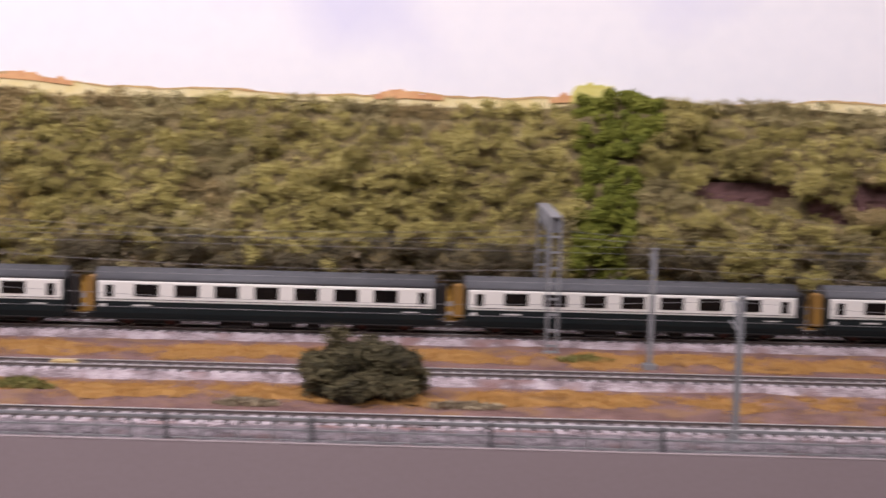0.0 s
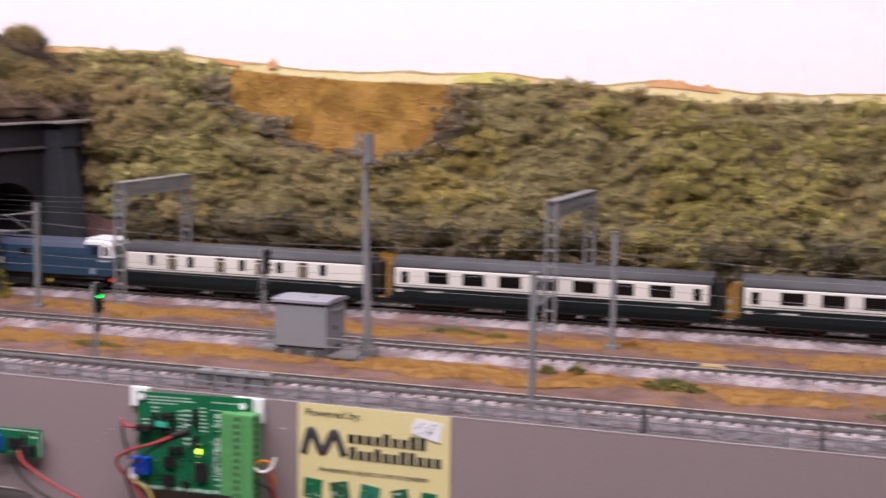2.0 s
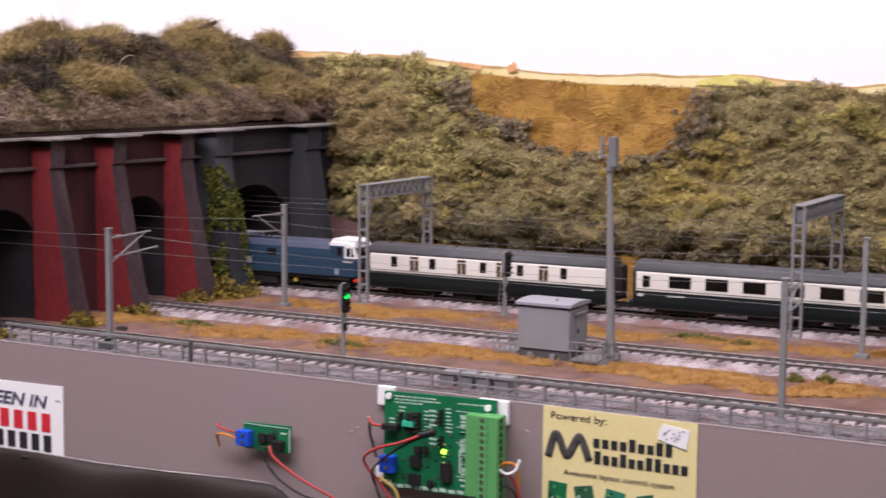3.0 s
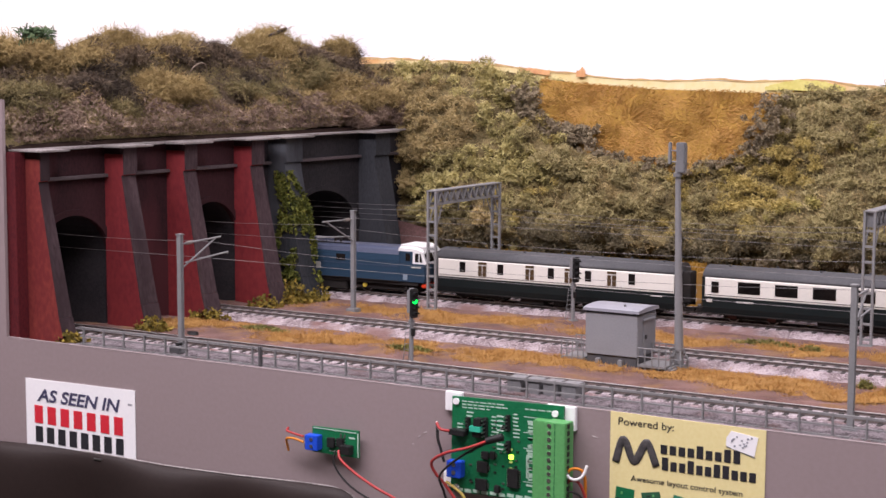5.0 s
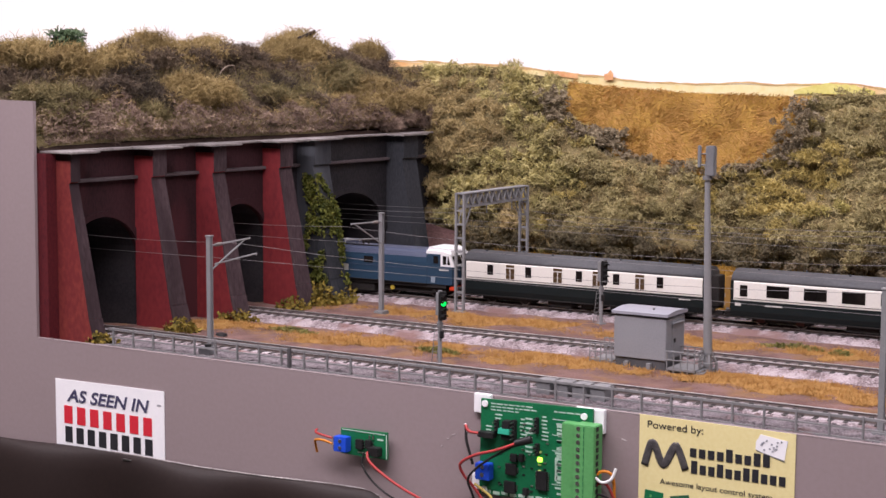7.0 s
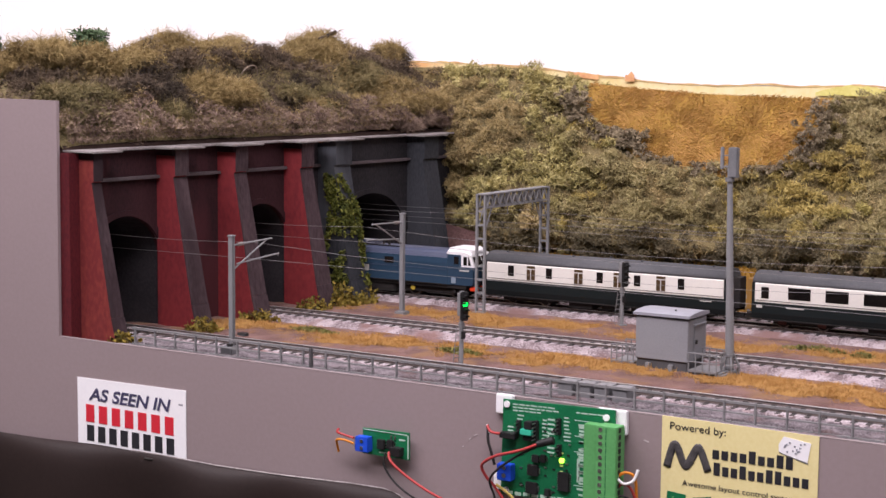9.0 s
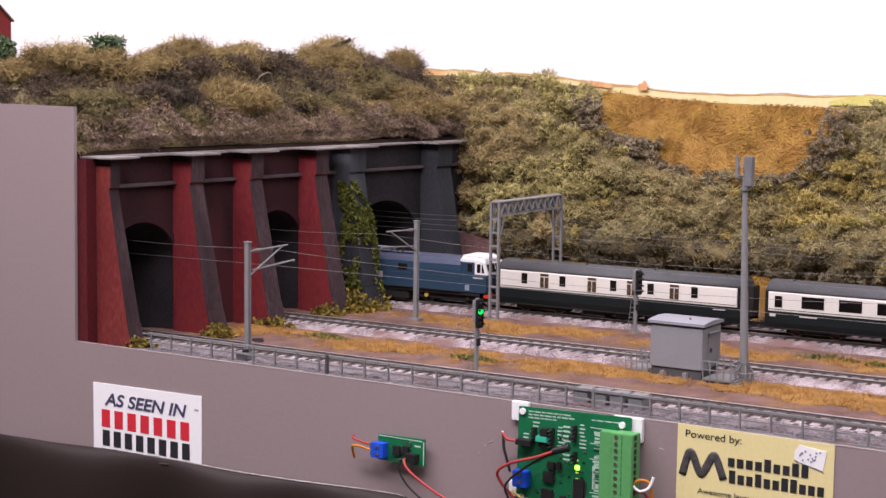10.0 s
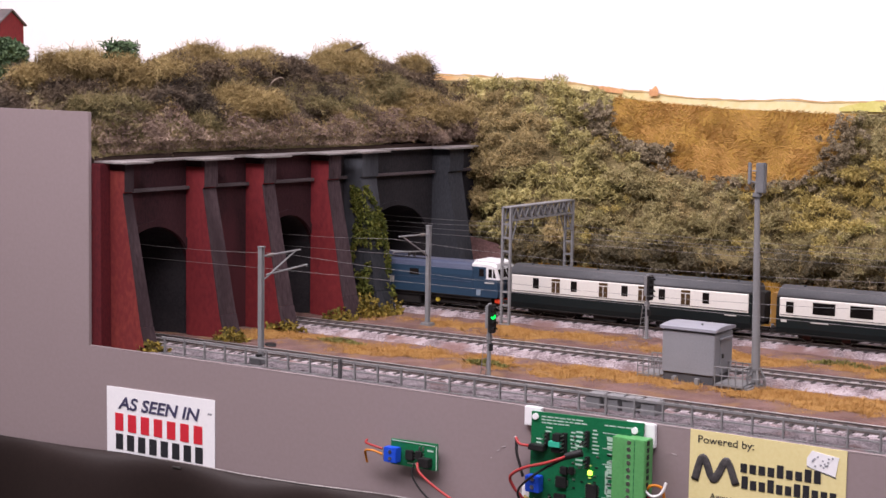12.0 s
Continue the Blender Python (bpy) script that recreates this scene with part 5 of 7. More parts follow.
gantry(-0.729, 0.318, 0.436, True)
gantry(-0.343, 0.335, 0.454, False)
gantry(0.164, 0.337, 0.456, False)

# overhead wires
WIRE = mat("dull_copper_wire", (0.20, 0.19, 0.19), (0.26, 0.25, 0.25), 0.5, 60, 600, 0.0, metal=0.6)
for k, zc, xs, lab in (("front", 0.0705, (-1.0, -0.783, -0.266, 0.248, 0.76, 1.1), "front"), ("middle", 0.0705, (-1.0, -0.781, -0.278, 0.233, 0.75, 1.1), "middle"), ("near_main", 0.0735, (-1.0, -0.729, -0.343, 0.164, 0.66, 1.1), "main"), ("far_main", 0.0735, (-1.0, -0.729, -0.343, 0.164, 0.66, 1.1), "main")):
    w = tagged(empty("overhead_wire", pose(0, 0, 0)), "thin dark contact and catenary wires above the track", "overhead wire", "overhead wires")
    part("contact_wire", tube(bmesh.new(), [(x, cy(k, x) + (0.004 if j % 2 else -0.004), zc) for j, x in enumerate(xs)], 0.00014, 5), WIRE, w)
    pts = []
    for a, b in zip(xs, xs[1:]):
        for j in range(6):
            t = j / 6
            pts.append((a + (b - a) * t, cy(k, a + (b - a) * t), zc + 0.0135 - 0.0075 * 4 * t * (1 - t) * min(1, (b - a) / 0.5)))
    pts.append((xs[-1], cy(k, xs[-1]), zc + 0.0135))
    part("catenary_wire", tube(bmesh.new(), pts, 0.00014, 5), WIRE, w)


# colour light signals
GREENLIT = glow("lit_green_lens", (0.0, 1.0, 0.10), 2.2)
REDLENS = mat("dark_lens", (0.02, 0.02, 0.02), (0.03, 0.03, 0.03), 0.15, 60, 600, 0.0)


def signal(x, y, ladder):
    s = tagged(empty("colour_light_signal", pose(x, y, 0, 0, 0, -28)), "grey post signal with a black head showing green" if ladder else "grey post signal with a black hooded head", "signal", "signals")
    part("post", rod(bmesh.new(), (0, 0, 0), (0, 0, 0.057), 0.0016, seg=10), GREY, s)
    part("base", box(bmesh.new(), -0.0035, 0.0035, -0.0035, 0.0035, -0.001, 0.003, 0.0004), GREY, s)
    part("back_box", box(bmesh.new(), -0.0032, 0.0022, -0.0022, 0.0030, 0.0385, 0.0555, 0.0004), GREY, s)
    hd = part("head", box(bmesh.new(), 0.0024, 0.0052, -0.0034, 0.0030, 0.0355, 0.0570, 0.0008), BLACK, s, "black signal head")
    for k, z in enumerate((0.0530, 0.0480, 0.0430, 0.0385)):
        lens = rod(bmesh.new(), (0.0052, -0.0003, z), (0.0058, -0.0003, z), 0.0020, seg=12)
        lit = ladder and k == 1
        part("lens", lens, GREENLIT if lit else REDLENS, hd, "lit green lens" if lit else "")
        bm = bmesh.new()
        for j in range(10):
            a0, a1 = math.pi * j / 10, math.pi * (j + 1) / 10
            vs = [bm.verts.new((xx, -0.0003 + rr * math.cos(a), z + rr * math.sin(a))) for xx in (0.0052, 0.0090) for a in (a0, a1) for rr in (0.0020,)]
            bm.faces.new((vs[0], vs[1], vs[3], vs[2]))
        bmesh.ops.solidify(bm, geom=bm.faces[:], thickness=0.0003)
        part("hood", bm, BLACK, hd)
    part("side_box", box(bmesh.new(), 0.0012, 0.0036, -0.0014, 0.0014, 0.022, 0.0275, 0.0003), BLACK, s)
    bm = bmesh.new()
    for q in (-0.0022, 0.0022):
        rod(bm, (-0.0085, q, 0.0), (-0.0035, q, 0.030), 0.0003, seg=4)
    for j in range(7):
        t = (j + 0.5) / 7
        rod(bm, (-0.0085 + 0.005 * t, -0.0022, 0.03 * t), (-0.0085 + 0.005 * t, 0.0022, 0.03 * t), 0.0003, seg=4)
    part("ladder", bm, GREY, s)
    part("collar", rod(bmesh.new(), (0, 0, 0.030), (0, 0, 0.0335), 0.0024, seg=10), GREY, s)
    return s


signal(-0.6085, 0.088, True)
signal(-0.592, 0.324, False)

# radio mast with its antenna cluster
pole = tagged(empty("radio_mast", pose(-0.4330, 0.1735, 0)), "tall grey tapered radio mast with panel antennas", "radio mast")
part("pole", rod(bmesh.new(), (0, 0, 0.0), (-0.0042, 0, 0.150), 0.0034, 0.0018, 16), GREY, pole)
part("footing", rod(bmesh.new(), (0, 0, -0.001), (0, 0, 0.004), 0.0062, 0.0054, 12), GREYD, pole)
part("base_collar", rod(bmesh.new(), (0, 0, 0.0140), (-0.0001, 0, 0.0158), 0.0040, seg=14), GREYD, pole)
part("collar", rod(bmesh.new(), (-0.0040, 0, 0.1405), (-0.0041, 0, 0.1432), 0.0033, seg=12), GREYD, pole)
part("panel_antenna", box(bmesh.new(), -0.0042, 0.0022, -0.0030, 0.0022, 0.1432, 0.1650, 0.0007), GREYD, pole)
part("panel_antenna", box(bmesh.new(), -0.0114, -0.0092, -0.0014, 0.0014, 0.149, 0.1650, 0.0005), GREY, pole)
part("panel_antenna", box(bmesh.new(), -0.0074, -0.0050, 0.0036, 0.0058, 0.147, 0.1645, 0.0005), GREY, pole)
bm = bmesh.new()
for z in (0.151, 0.159):
    rod(bm, (-0.0095, 0, z), (-0.0038, 0, z), 0.0006, seg=5), rod(bm, (-0.0062, 0.0040, z), (-0.0040, 0.0015, z), 0.0006, seg=5)
part("antenna_arm", bm, GREY, pole)
bm = bmesh.new()
for k in range(6):
    ca, sa = 0.0072 * math.cos(k * 1.047), 0.0072 * math.sin(k * 1.047)
    cb, sb_ = 0.0072 * math.cos((k + 1) * 1.047), 0.0072 * math.sin((k + 1) * 1.047)
    rod(bm, (ca, sa, -0.0005), (ca, sa, 0.0085), 0.0005, seg=5), rod(bm, (ca, sa, 0.0083), (cb, sb_, 0.0083), 0.0005, seg=5)
    rod(bm, (ca, sa, 0.0083), (ca * 0.5, sa * 0.5, 0.0142), 0.0006, seg=5)
part("foot_guard", bm, GREY, pole)

# relay hut
hut = tagged(empty("relay_hut", pose(-0.5005, 0.1570, 0)), "pale grey equipment hut with a low curved roof", "hut")
# Plinth and the strip below the roof are dark to stand for shaded gaps.
part("plinth", box(bmesh.new(), 0.001, 0.0405, 0.0012, 0.032, -0.001, 0.0086), HUTGAP, hut, "inset plinth, dark grey for the shade of its gap")
part("body", box(bmesh.new(), 0.0, 0.0415, 0.0, 0.0335, 0.0087, 0.0394, 0.0004), HUTP, hut)
part("eaves_strip", box(bmesh.new(), 0.0008, 0.0407, 0.0008, 0.0327, 0.0394, 0.0409), HUTGAP, hut, "dark strip standing for the shade gap under the roof")
prof = [(-0.0016, 0.0410), (-0.0016, 0.0430), (0.006, 0.0440), (0.0168, 0.0445), (0.0275, 0.0440), (0.0351, 0.0430), (0.0351, 0.0410)]
part("roof", prism(bmesh.new(), prof, "x", -0.0016, 0.0431), HUTROOF, hut, "pale grey curved roof")
part("roof_vent", rod(bmesh.new(), (0.027, 0.010, 0.0438), (0.027, 0.010, 0.0455), 0.0009, seg=8), GREYD, hut)
dr = part("door", box(bmesh.new(), 0.0416, 0.0422, 0.010, 0.027, 0.0100, 0.0372, 0.0002), HUTP, hut)
part("handle", box(bmesh.new(), 0.0422, 0.0430, 0.012, 0.0145, 0.021, 0.024), BLACK, dr)
part("canopy", box(bmesh.new(), 0.0417, 0.0440, 0.008, 0.028, 0.0350, 0.0358), HUTP, hut)
for q in (0.009, 0.027):
    part("cable_bracket", box(bmesh.new(), q, q + 0.0035, -0.0026, 0.0011, 0.0004, 0.0062, 0.0003), GREY, hut)


def landing(at, turn, w, d):
    s = tagged(empty("hut_landing", pose(*at, 0, 0, turn)), "small grey railed landing beside the hut", "landing", "hut landings")
    part("deck", box(bmesh.new(), 0, w, 0, d, 0.0026, 0.0045, 0.0003), FENCE, s)
    part("deck_support", box(bmesh.new(), 0.002, w - 0.002, 0.002, d - 0.002, -0.0005, 0.0025), GREYD, s)
    for x, y in [(w * k / 4, yy) for k in range(5) for yy in (0, d)] + [(w, d / 3), (w, 2 * d / 3)]:
        part("rail_post", rod(bmesh.new(), (x, y, -0.0005), (x, y, 0.0170), 0.0005, seg=5), GREY, s)
    for z in (0.0105, 0.0168):
        bm = bmesh.new()
        rod(bm, (0, 0, z), (w, 0, z), 0.0005, seg=5), rod(bm, (0, d, z), (w, d, z), 0.0005, seg=5), rod(bm, (w, 0, z), (w, d, z), 0.0005, seg=5)
        part("handrail", bm, GREY, s)
    for k in range(3):
        part("step", box(bmesh.new(), w + 0.0005 + k * 0.0022, w + 0.0026 + k * 0.0022, 0.002, d - 0.002, 0, 0.0036 - k * 0.0012), GREY, s)
    return s


landing((-0.5210, 0.159, 0), 0, 0.0180, 0.025)
landing((-0.4575, 0.1555, 0), 0, 0.0215, 0.026)

# small things lying beside the front track and on the hill
bm = bmesh.new()
rod(bm, (0, 0, 0), (0, 0, 0.0022), 0.0052, 0.0044, 14)
dish = tagged(empty("black_cover", pose(-0.8252, 0.1017, 0.0012)), "small round black cover lying on the earth", "cover")
part("cover_plate", bm, BLACK, dish)
motor = tagged(empty("point_motor", pose(-0.7735, 0.0215, 0.0034)), "small dark track motor box behind the front fence", "motor box")
part("casing", box(bmesh.new(), -0.0055, 0.0055, -0.004, 0.004, 0, 0.0058, 0.0006), GREYD, motor)
part("cap", rod(bmesh.new(), (0.001, 0, 0.0058), (0.001, 0, 0.0078), 0.0026, seg=10), BLACK, motor)
bm = tube(bmesh.new(), spline([(-0.955, 0.262, 0.2110), (-0.953, 0.2638, 0.2154), (-0.951, 0.2690, 0.2188), (-0.951, 0.2765, 0.2190), (-0.953, 0.2823, 0.2154), (-0.955, 0.2857, 0.2105)], 4), 0.0006, 5)
tagged(finish("dead_twig", bm, mat("pale_twig", (0.30, 0.24, 0.19), (0.22, 0.17, 0.13), 0.85, 80, 900, 0.2)), "pale arched dead twig on the tunnel hill", "twig")

# ---------------------------------------------------------------- the train
LBLUE = mat("electric_blue_paint", (0.021, 0.046, 0.080), (0.026, 0.055, 0.093), 0.38, 20, 500, 0.03, spots=(40, 0.64, (0.018, 0.039, 0.068)))
LROOF = mat("blue_grey_roof_paint", (0.060, 0.072, 0.118), (0.075, 0.088, 0.135), 0.5, 30, 500, 0.05)
WHITE = mat("white_cab_paint", (0.80, 0.80, 0.80), (0.74, 0.74, 0.74), 0.4, 30, 500, 0.03)
REDBUF = mat("red_buffer_paint", (0.62, 0.055, 0.018), (0.52, 0.045, 0.015), 0.45, 60, 500, 0.03)
CREAM = mat("ivory_coach_paint", (0.68, 0.665, 0.615), (0.62, 0.605, 0.56), 0.42, 25, 500, 0.03)
CGREEN = mat("very_dark_green_coach_paint", (0.0046, 0.0084, 0.0092), (0.0072, 0.0118, 0.0128), 0.4, 25, 500, 0.03)
CROOF = mat("dark_grey_coach_roof", (0.062, 0.064, 0.070), (0.085, 0.086, 0.092), 0.6, 40, 500, 0.05)
WINDOW = mat("dark_coach_window", (0.010, 0.009, 0.009), (0.02, 0.016, 0.014), 0.08, 60, 500, 0.0)
WINBR = mat("brown_door_window", (0.11, 0.07, 0.035), (0.15, 0.095, 0.05), 0.2, 60, 500, 0.0)
UNDER = mat("black_underframe", (0.012, 0.011, 0.011), (0.024, 0.020, 0.018), 0.8, 80, 900, 0.2)
STEEL = mat("wheel_steel", (0.45, 0.44, 0.43), (0.36, 0.35, 0.34), 0.35, 60, 500, 0.0, metal=1.0)
YELLOWB = mat("yellow_axlebox_paint", (0.52, 0.40, 0.05), (0.45, 0.34, 0.05), 0.5, 60, 500, 0.0)
GANGW = mat("orange_brown_gangway", (0.26, 0.14, 0.03), (0.20, 0.11, 0.03), 0.6, 50, 500, 0.1)
PALEMET = mat("pale_grey_metal_paint", (0.55, 0.54, 0.50), (0.47, 0.46, 0.43), 0.45, 60, 500, 0.0)
SLOPE = math.degrees(math.atan(0.030))
HALF = 0.0178


def wheelset(parent, x, r, deco=None):
    for s in (-1, 1):
        w = part("wheel", rod(bmesh.new(), (x, s * 0.0072, 0.0070 + r), (x, s * 0.0098, 0.0070 + r), r, seg=20), UNDER, parent)
        bm = bmesh.new()
        n = 24
        for k in range(n):
            a0, a1 = 2 * math.pi * k / n, 2 * math.pi * (k + 1) / n
            q = [bm.verts.new((x + rr * math.cos(a), s * 0.0100, 0.0070 + r + rr * math.sin(a))) for rr, a in ((r * 0.80, a0), (r * 0.97, a0), (r * 0.97, a1), (r * 0.80, a1))]
            bm.faces.new(q)
        bmesh.ops.solidify(bm, geom=bm.faces[:], thickness=0.0002)
        part("tyre", bm, STEEL, w, "bright steel tyre")
    part("axle", rod(bmesh.new(), (x, -0.0070, 0.0070 + r), (x, 0.0070, 0.0070 + r), 0.0012, seg=8), UNDER, parent)


def loco(x):
    L = 0.232
    t = tagged(empty("electric_locomotive", pose(x, cy("near_main", x), -0.0008, 0, 0, SLOPE)), "blue electric locomotive with white cab roofs and red buffer beams", "locomotive")
    # body side panels with inward-raked upper part
    sec = [(-HALF, 0.0207), (-HALF, 0.0400), (-0.0172, 0.0450), (0.0172, 0.0450), (HALF, 0.0400), (HALF, 0.0207)]
    bm = prism(bmesh.new(), sec, "x", 0.0295, L - 0.0295)
    part("body", bm, LBLUE, t)
    rs = [(-0.0172, 0.0451), (-0.0155, 0.0492), (-0.010, 0.0512), (0.010, 0.0512), (0.0155, 0.0492), (0.0172, 0.0451)]
    part("roof", prism(bmesh.new(), rs, "x", 0.0305, L - 0.0305), LROOF, t, "blue-grey roof")
    for end in (0, 1):
        f = (lambda v: v) if end == 0 else (lambda v: L - v)
        lower = [(f(0.0012), 0.0207), (f(0.0), 0.0240), (f(0.0010), 0.0375), (f(0.0294), 0.0375), (f(0.0294), 0.0207)]
        bm = prism(bmesh.new(), lower, "y", -0.0176, 0.0176)
        bmesh.ops.bevel(bm, geom=[e for e in bm.edges if abs(e.verts[0].co.y - e.verts[1].co.y) < 1e-6 and all(abs(v.co.x - f(0)) < 0.0013 for v in e.verts)], offset=0.0022, segments=3, affect="EDGES")
        cab = part("cab", bm, LBLUE, t)
        upper = [(f(0.0011), 0.0376), (f(0.0052), 0.0488), (f(0.0294), 0.0488), (f(0.0294), 0.0376)]
        bm = prism(bmesh.new(), upper, "y", -0.0172, 0.0172)
        part("window_band", bm, WHITE, cab, "white window surround")
        top = [(f(0.0052), 0.0489), (f(0.0066), 0.0522), (f(0.0120), 0.0543), (f(0.0294), 0.0546), (f(0.0310), 0.0489)]
        bm = prism(bmesh.new(), top, "y", -0.0170, 0.0170)
        bmesh.ops.bevel(bm, geom=[e for e in bm.edges if abs(abs(e.verts[0].co.y) - 0.017) < 1e-5 and abs(abs(e.verts[1].co.y) - 0.017) < 1e-5 and min(v.co.z for v in e.verts) > 0.052 and e.verts[0].co.y * e.verts[1].co.y > 0], offset=0.0030, segments=3, affect="EDGES")
        part("cab_roof", bm, WHITE, cab, "white domed cab roof")
        # windscreens, set in the raked front
        for y0, y1 in ((-0.0150, -0.0006), (0.0006, 0.0150)):
            bm = bmesh.new()
            pts = []
            for u, z in ((0.18, 0.0), (0.86, 0.0)):
                xx = 0.0011 + 0.0041 * u - 0.0003
                pts.append((f(xx), 0.0376 + 0.0112 * u))
            q = [bm.verts.new(c) for c in ((pts[0][0], y0, pts[0][1]), (pts[0][0], y1, pts[0][1]), (pts[1][0], y1, pts[1][1]), (pts[1][0], y0, pts[1][1]))]
            bm.faces.new(q)
            part("windscreen", bm, WINDOW, cab)
        for s in (-1, 1):
            for a, b, top_in in ((0.0048, 0.0078, 0.0022), (0.0090, 0.0128, 0.0)):
                bm = bmesh.new()
                q = [bm.verts.new((f(xx), s * 0.0174, z)) for xx, z in ((a, 0.0393), (b, 0.0393), (b, 0.0473), (a + top_in, 0.0473))]
                bm.faces.new(q)
                bmesh.ops.solidify(bm, geom=bm.faces[:], thickness=0.0001)
                part("side_window", bm, WINDOW, cab)
            bm = box(bmesh.new(), min(f(0.0152), f(0.0292)), max(f(0.0152), f(0.0292)), s * 0.0175 - 0.0001, s * 0.0175 + 0.0001, 0.0376, 0.0487)
            part("cab_door_panel", bm, LBLUE, cab)
            bm = box(bmesh.new(), min(f(0.0175), f(0.0225)), max(f(0.0175), f(0.0225)), s * 0.0178 - 0.0001, s * 0.0178 + 0.0001, 0.0400, 0.0470)
            part("door_window", bm, WINDOW, cab)
            bm = box(bmesh.new(), min(f(0.0205), f(0.0250)), max(f(0.0205), f(0.0250)), s * 0.0180 - 0.0001, s * 0.0180 + 0.0001, 0.0222, 0.0275)
            part("data_panel", bm, mat("pale_blue_grey_panel", (0.20, 0.26, 0.32), (0.26, 0.31, 0.36), 0.5, 60, 900, 0.0), cab)
            bm = box(bmesh.new(), min(f(0.0065), f(0.0165)), max(f(0.0065), f(0.0165)), s * 0.0178 - 0.0001, s * 0.0178 + 0.0001, 0.0338, 0.0350)
            part("number_bar", bm, PALEMET, cab)
            part("buffer", rod(bmesh.new(), (f(0.001), s * 0.0115, 0.0178), (f(-0.0042), s * 0.0115, 0.0178), 0.0019, seg=10), UNDER, cab)
        bm = box(bmesh.new(), min(f(-0.0012), f(0.0065)), max(f(-0.0012), f(0.0065)), -0.0168, 0.0168, 0.0155, 0.0194, 0.0008)
        part("buffer_beam", bm, REDBUF, cab, "bright red buffer beam")
        # bogie
        c = f(0.046)
        bg = part("bogie", box(bmesh.new(), c - 0.034, c + 0.034, -0.0130, 0.0130, 0.0110, 0.0165, 0.0008), UNDER, t, "black bogie frame")
        for dx in (-0.0225, 0.0225):
            wheelset(bg, c + dx, 0.0074)
            for s in (-1, 1):
                part("axlebox", rod(bmesh.new(), (c + dx, s * 0.0130, 0.0142), (c + dx, s * 0.0150, 0.0142), 0.0022 if (dx < 0) == (end == 1) else 0.0017, seg=10), YELLOWB if (dx < 0) == (end == 1) else UNDER, bg)
                part("spring", box(bmesh.new(), c + dx - 0.008, c + dx + 0.008, s * 0.0134 - 0.0006, s * 0.0134 + 0.0006, 0.0166, 0.0182), UNDER, bg)
        for s in (-1, 1):
            part("brake_rigging", rod(bmesh.new(), (c - 0.018, s * 0.0146, 0.0180), (c + 0.016, s * 0.0146, 0.0176), 0.0008, seg=6), PALEMET, bg)
    part("solebar", box(bmesh.new(), 0.010, L - 0.010, -0.0165, 0.0165, 0.0172, 0.0205), UNDER, t)
    part("battery_box", box(bmesh.new(), 0.088, 0.144, -0.0150, 0.0150, 0.0085, 0.0171, 0.0008), UNDER, t)
    part("sand_box", box(bmesh.new(), 0.081, 0.086, -0.0155, 0.0155, 0.0095, 0.0171, 0.0004), GREYD, t)
    for s in (-1, 1):
        for a in (0.082, 0.134):
            part("grille", box(bmesh.new(), a, a + 0.0098, s * 0.0179 - 0.0002, s * 0.0179 + 0.0002, 0.0365, 0.0424), WINDOW, t, "dark body-side grille")
        part("crest", box(bmesh.new(), 0.1105, 0.1165, s * 0.0180 - 0.0002, s * 0.0180 + 0.0002, 0.0275, 0.0335, 0.0001), PALEMET, t, "pale crest shape")
        part("body_seam", box(bmesh.new(), 0.031, L - 0.031, s * 0.01785 - 0.00015, s * 0.01785 + 0.00015, 0.0340, 0.0344), LROOF, t)
        part("step_edge", box(bmesh.new(), 0.030, L - 0.030, s * 0.0181 - 0.0003, s * 0.0181 + 0.0003, 0.0202, 0.0209), UNDER, t)
    # pantograph and roof gear
    pg = part("pantograph", rod(bmesh.new(), (0.052, -0.0075, 0.0570), (0.052, 0.0075, 0.0570), 0.0008, seg=6), PALEMET, t, "pale folded pantograph")
    for s in (-1, 1):
        part("pantograph_arm", rod(bmesh.new(), (0.044, s * 0.006, 0.0556), (0.070, s * 0.0015, 0.0592), 0.0007, seg=6), PALEMET, pg)
        part("pantograph_arm", rod(bmesh.new(), (0.074, s * 0.006, 0.0556), (0.050, s * 0.0015, 0.0590), 0.0007, seg=6), PALEMET, pg)
        part("insulator", rod(bmesh.new(), (0.050, s * 0.008, 0.0512), (0.050, s * 0.008, 0.0562), 0.0012, seg=8), WHITE, pg)
        part("insulator", rod(bmesh.new(), (0.070, s * 0.008, 0.0512), (0.070, s * 0.008, 0.0562), 0.0012, seg=8), WHITE, pg)
        part("pan_head", box(bmesh.new(), 0.0585 + s * 0.005, 0.0600 + s * 0.005, -0.013, 0.013, 0.0590, 0.0602, 0.0003), WHITE, pg)
    part("pan_frame", box(bmesh.new(), 0.046, 0.076, -0.0095, 0.0095, 0.0548, 0.0556), PALEMET, pg)
    part("roof_conductor", rod(bmesh.new(), (0.074, 0, 0.0560), (0.118, 0, 0.0545), 0.0007, seg=6), PALEMET, t)
    part("breaker_box", box(bmesh.new(), 0.098, 0.117, -0.0065, 0.0065, 0.0512, 0.0552, 0.0006), LROOF, t)
    for a in (0.086, 0.122, 0.128):
        part("roof_insulator", rod(bmesh.new(), (a, 0, 0.0512), (a, 0, 0.0550), 0.0013, seg=8), UNDER, t)
    part("roof_pipe", rod(bmesh.new(), (0.034, -0.011, 0.0518), (0.150, -0.011, 0.0518), 0.0005, seg=5), UNDER, t)
    return t


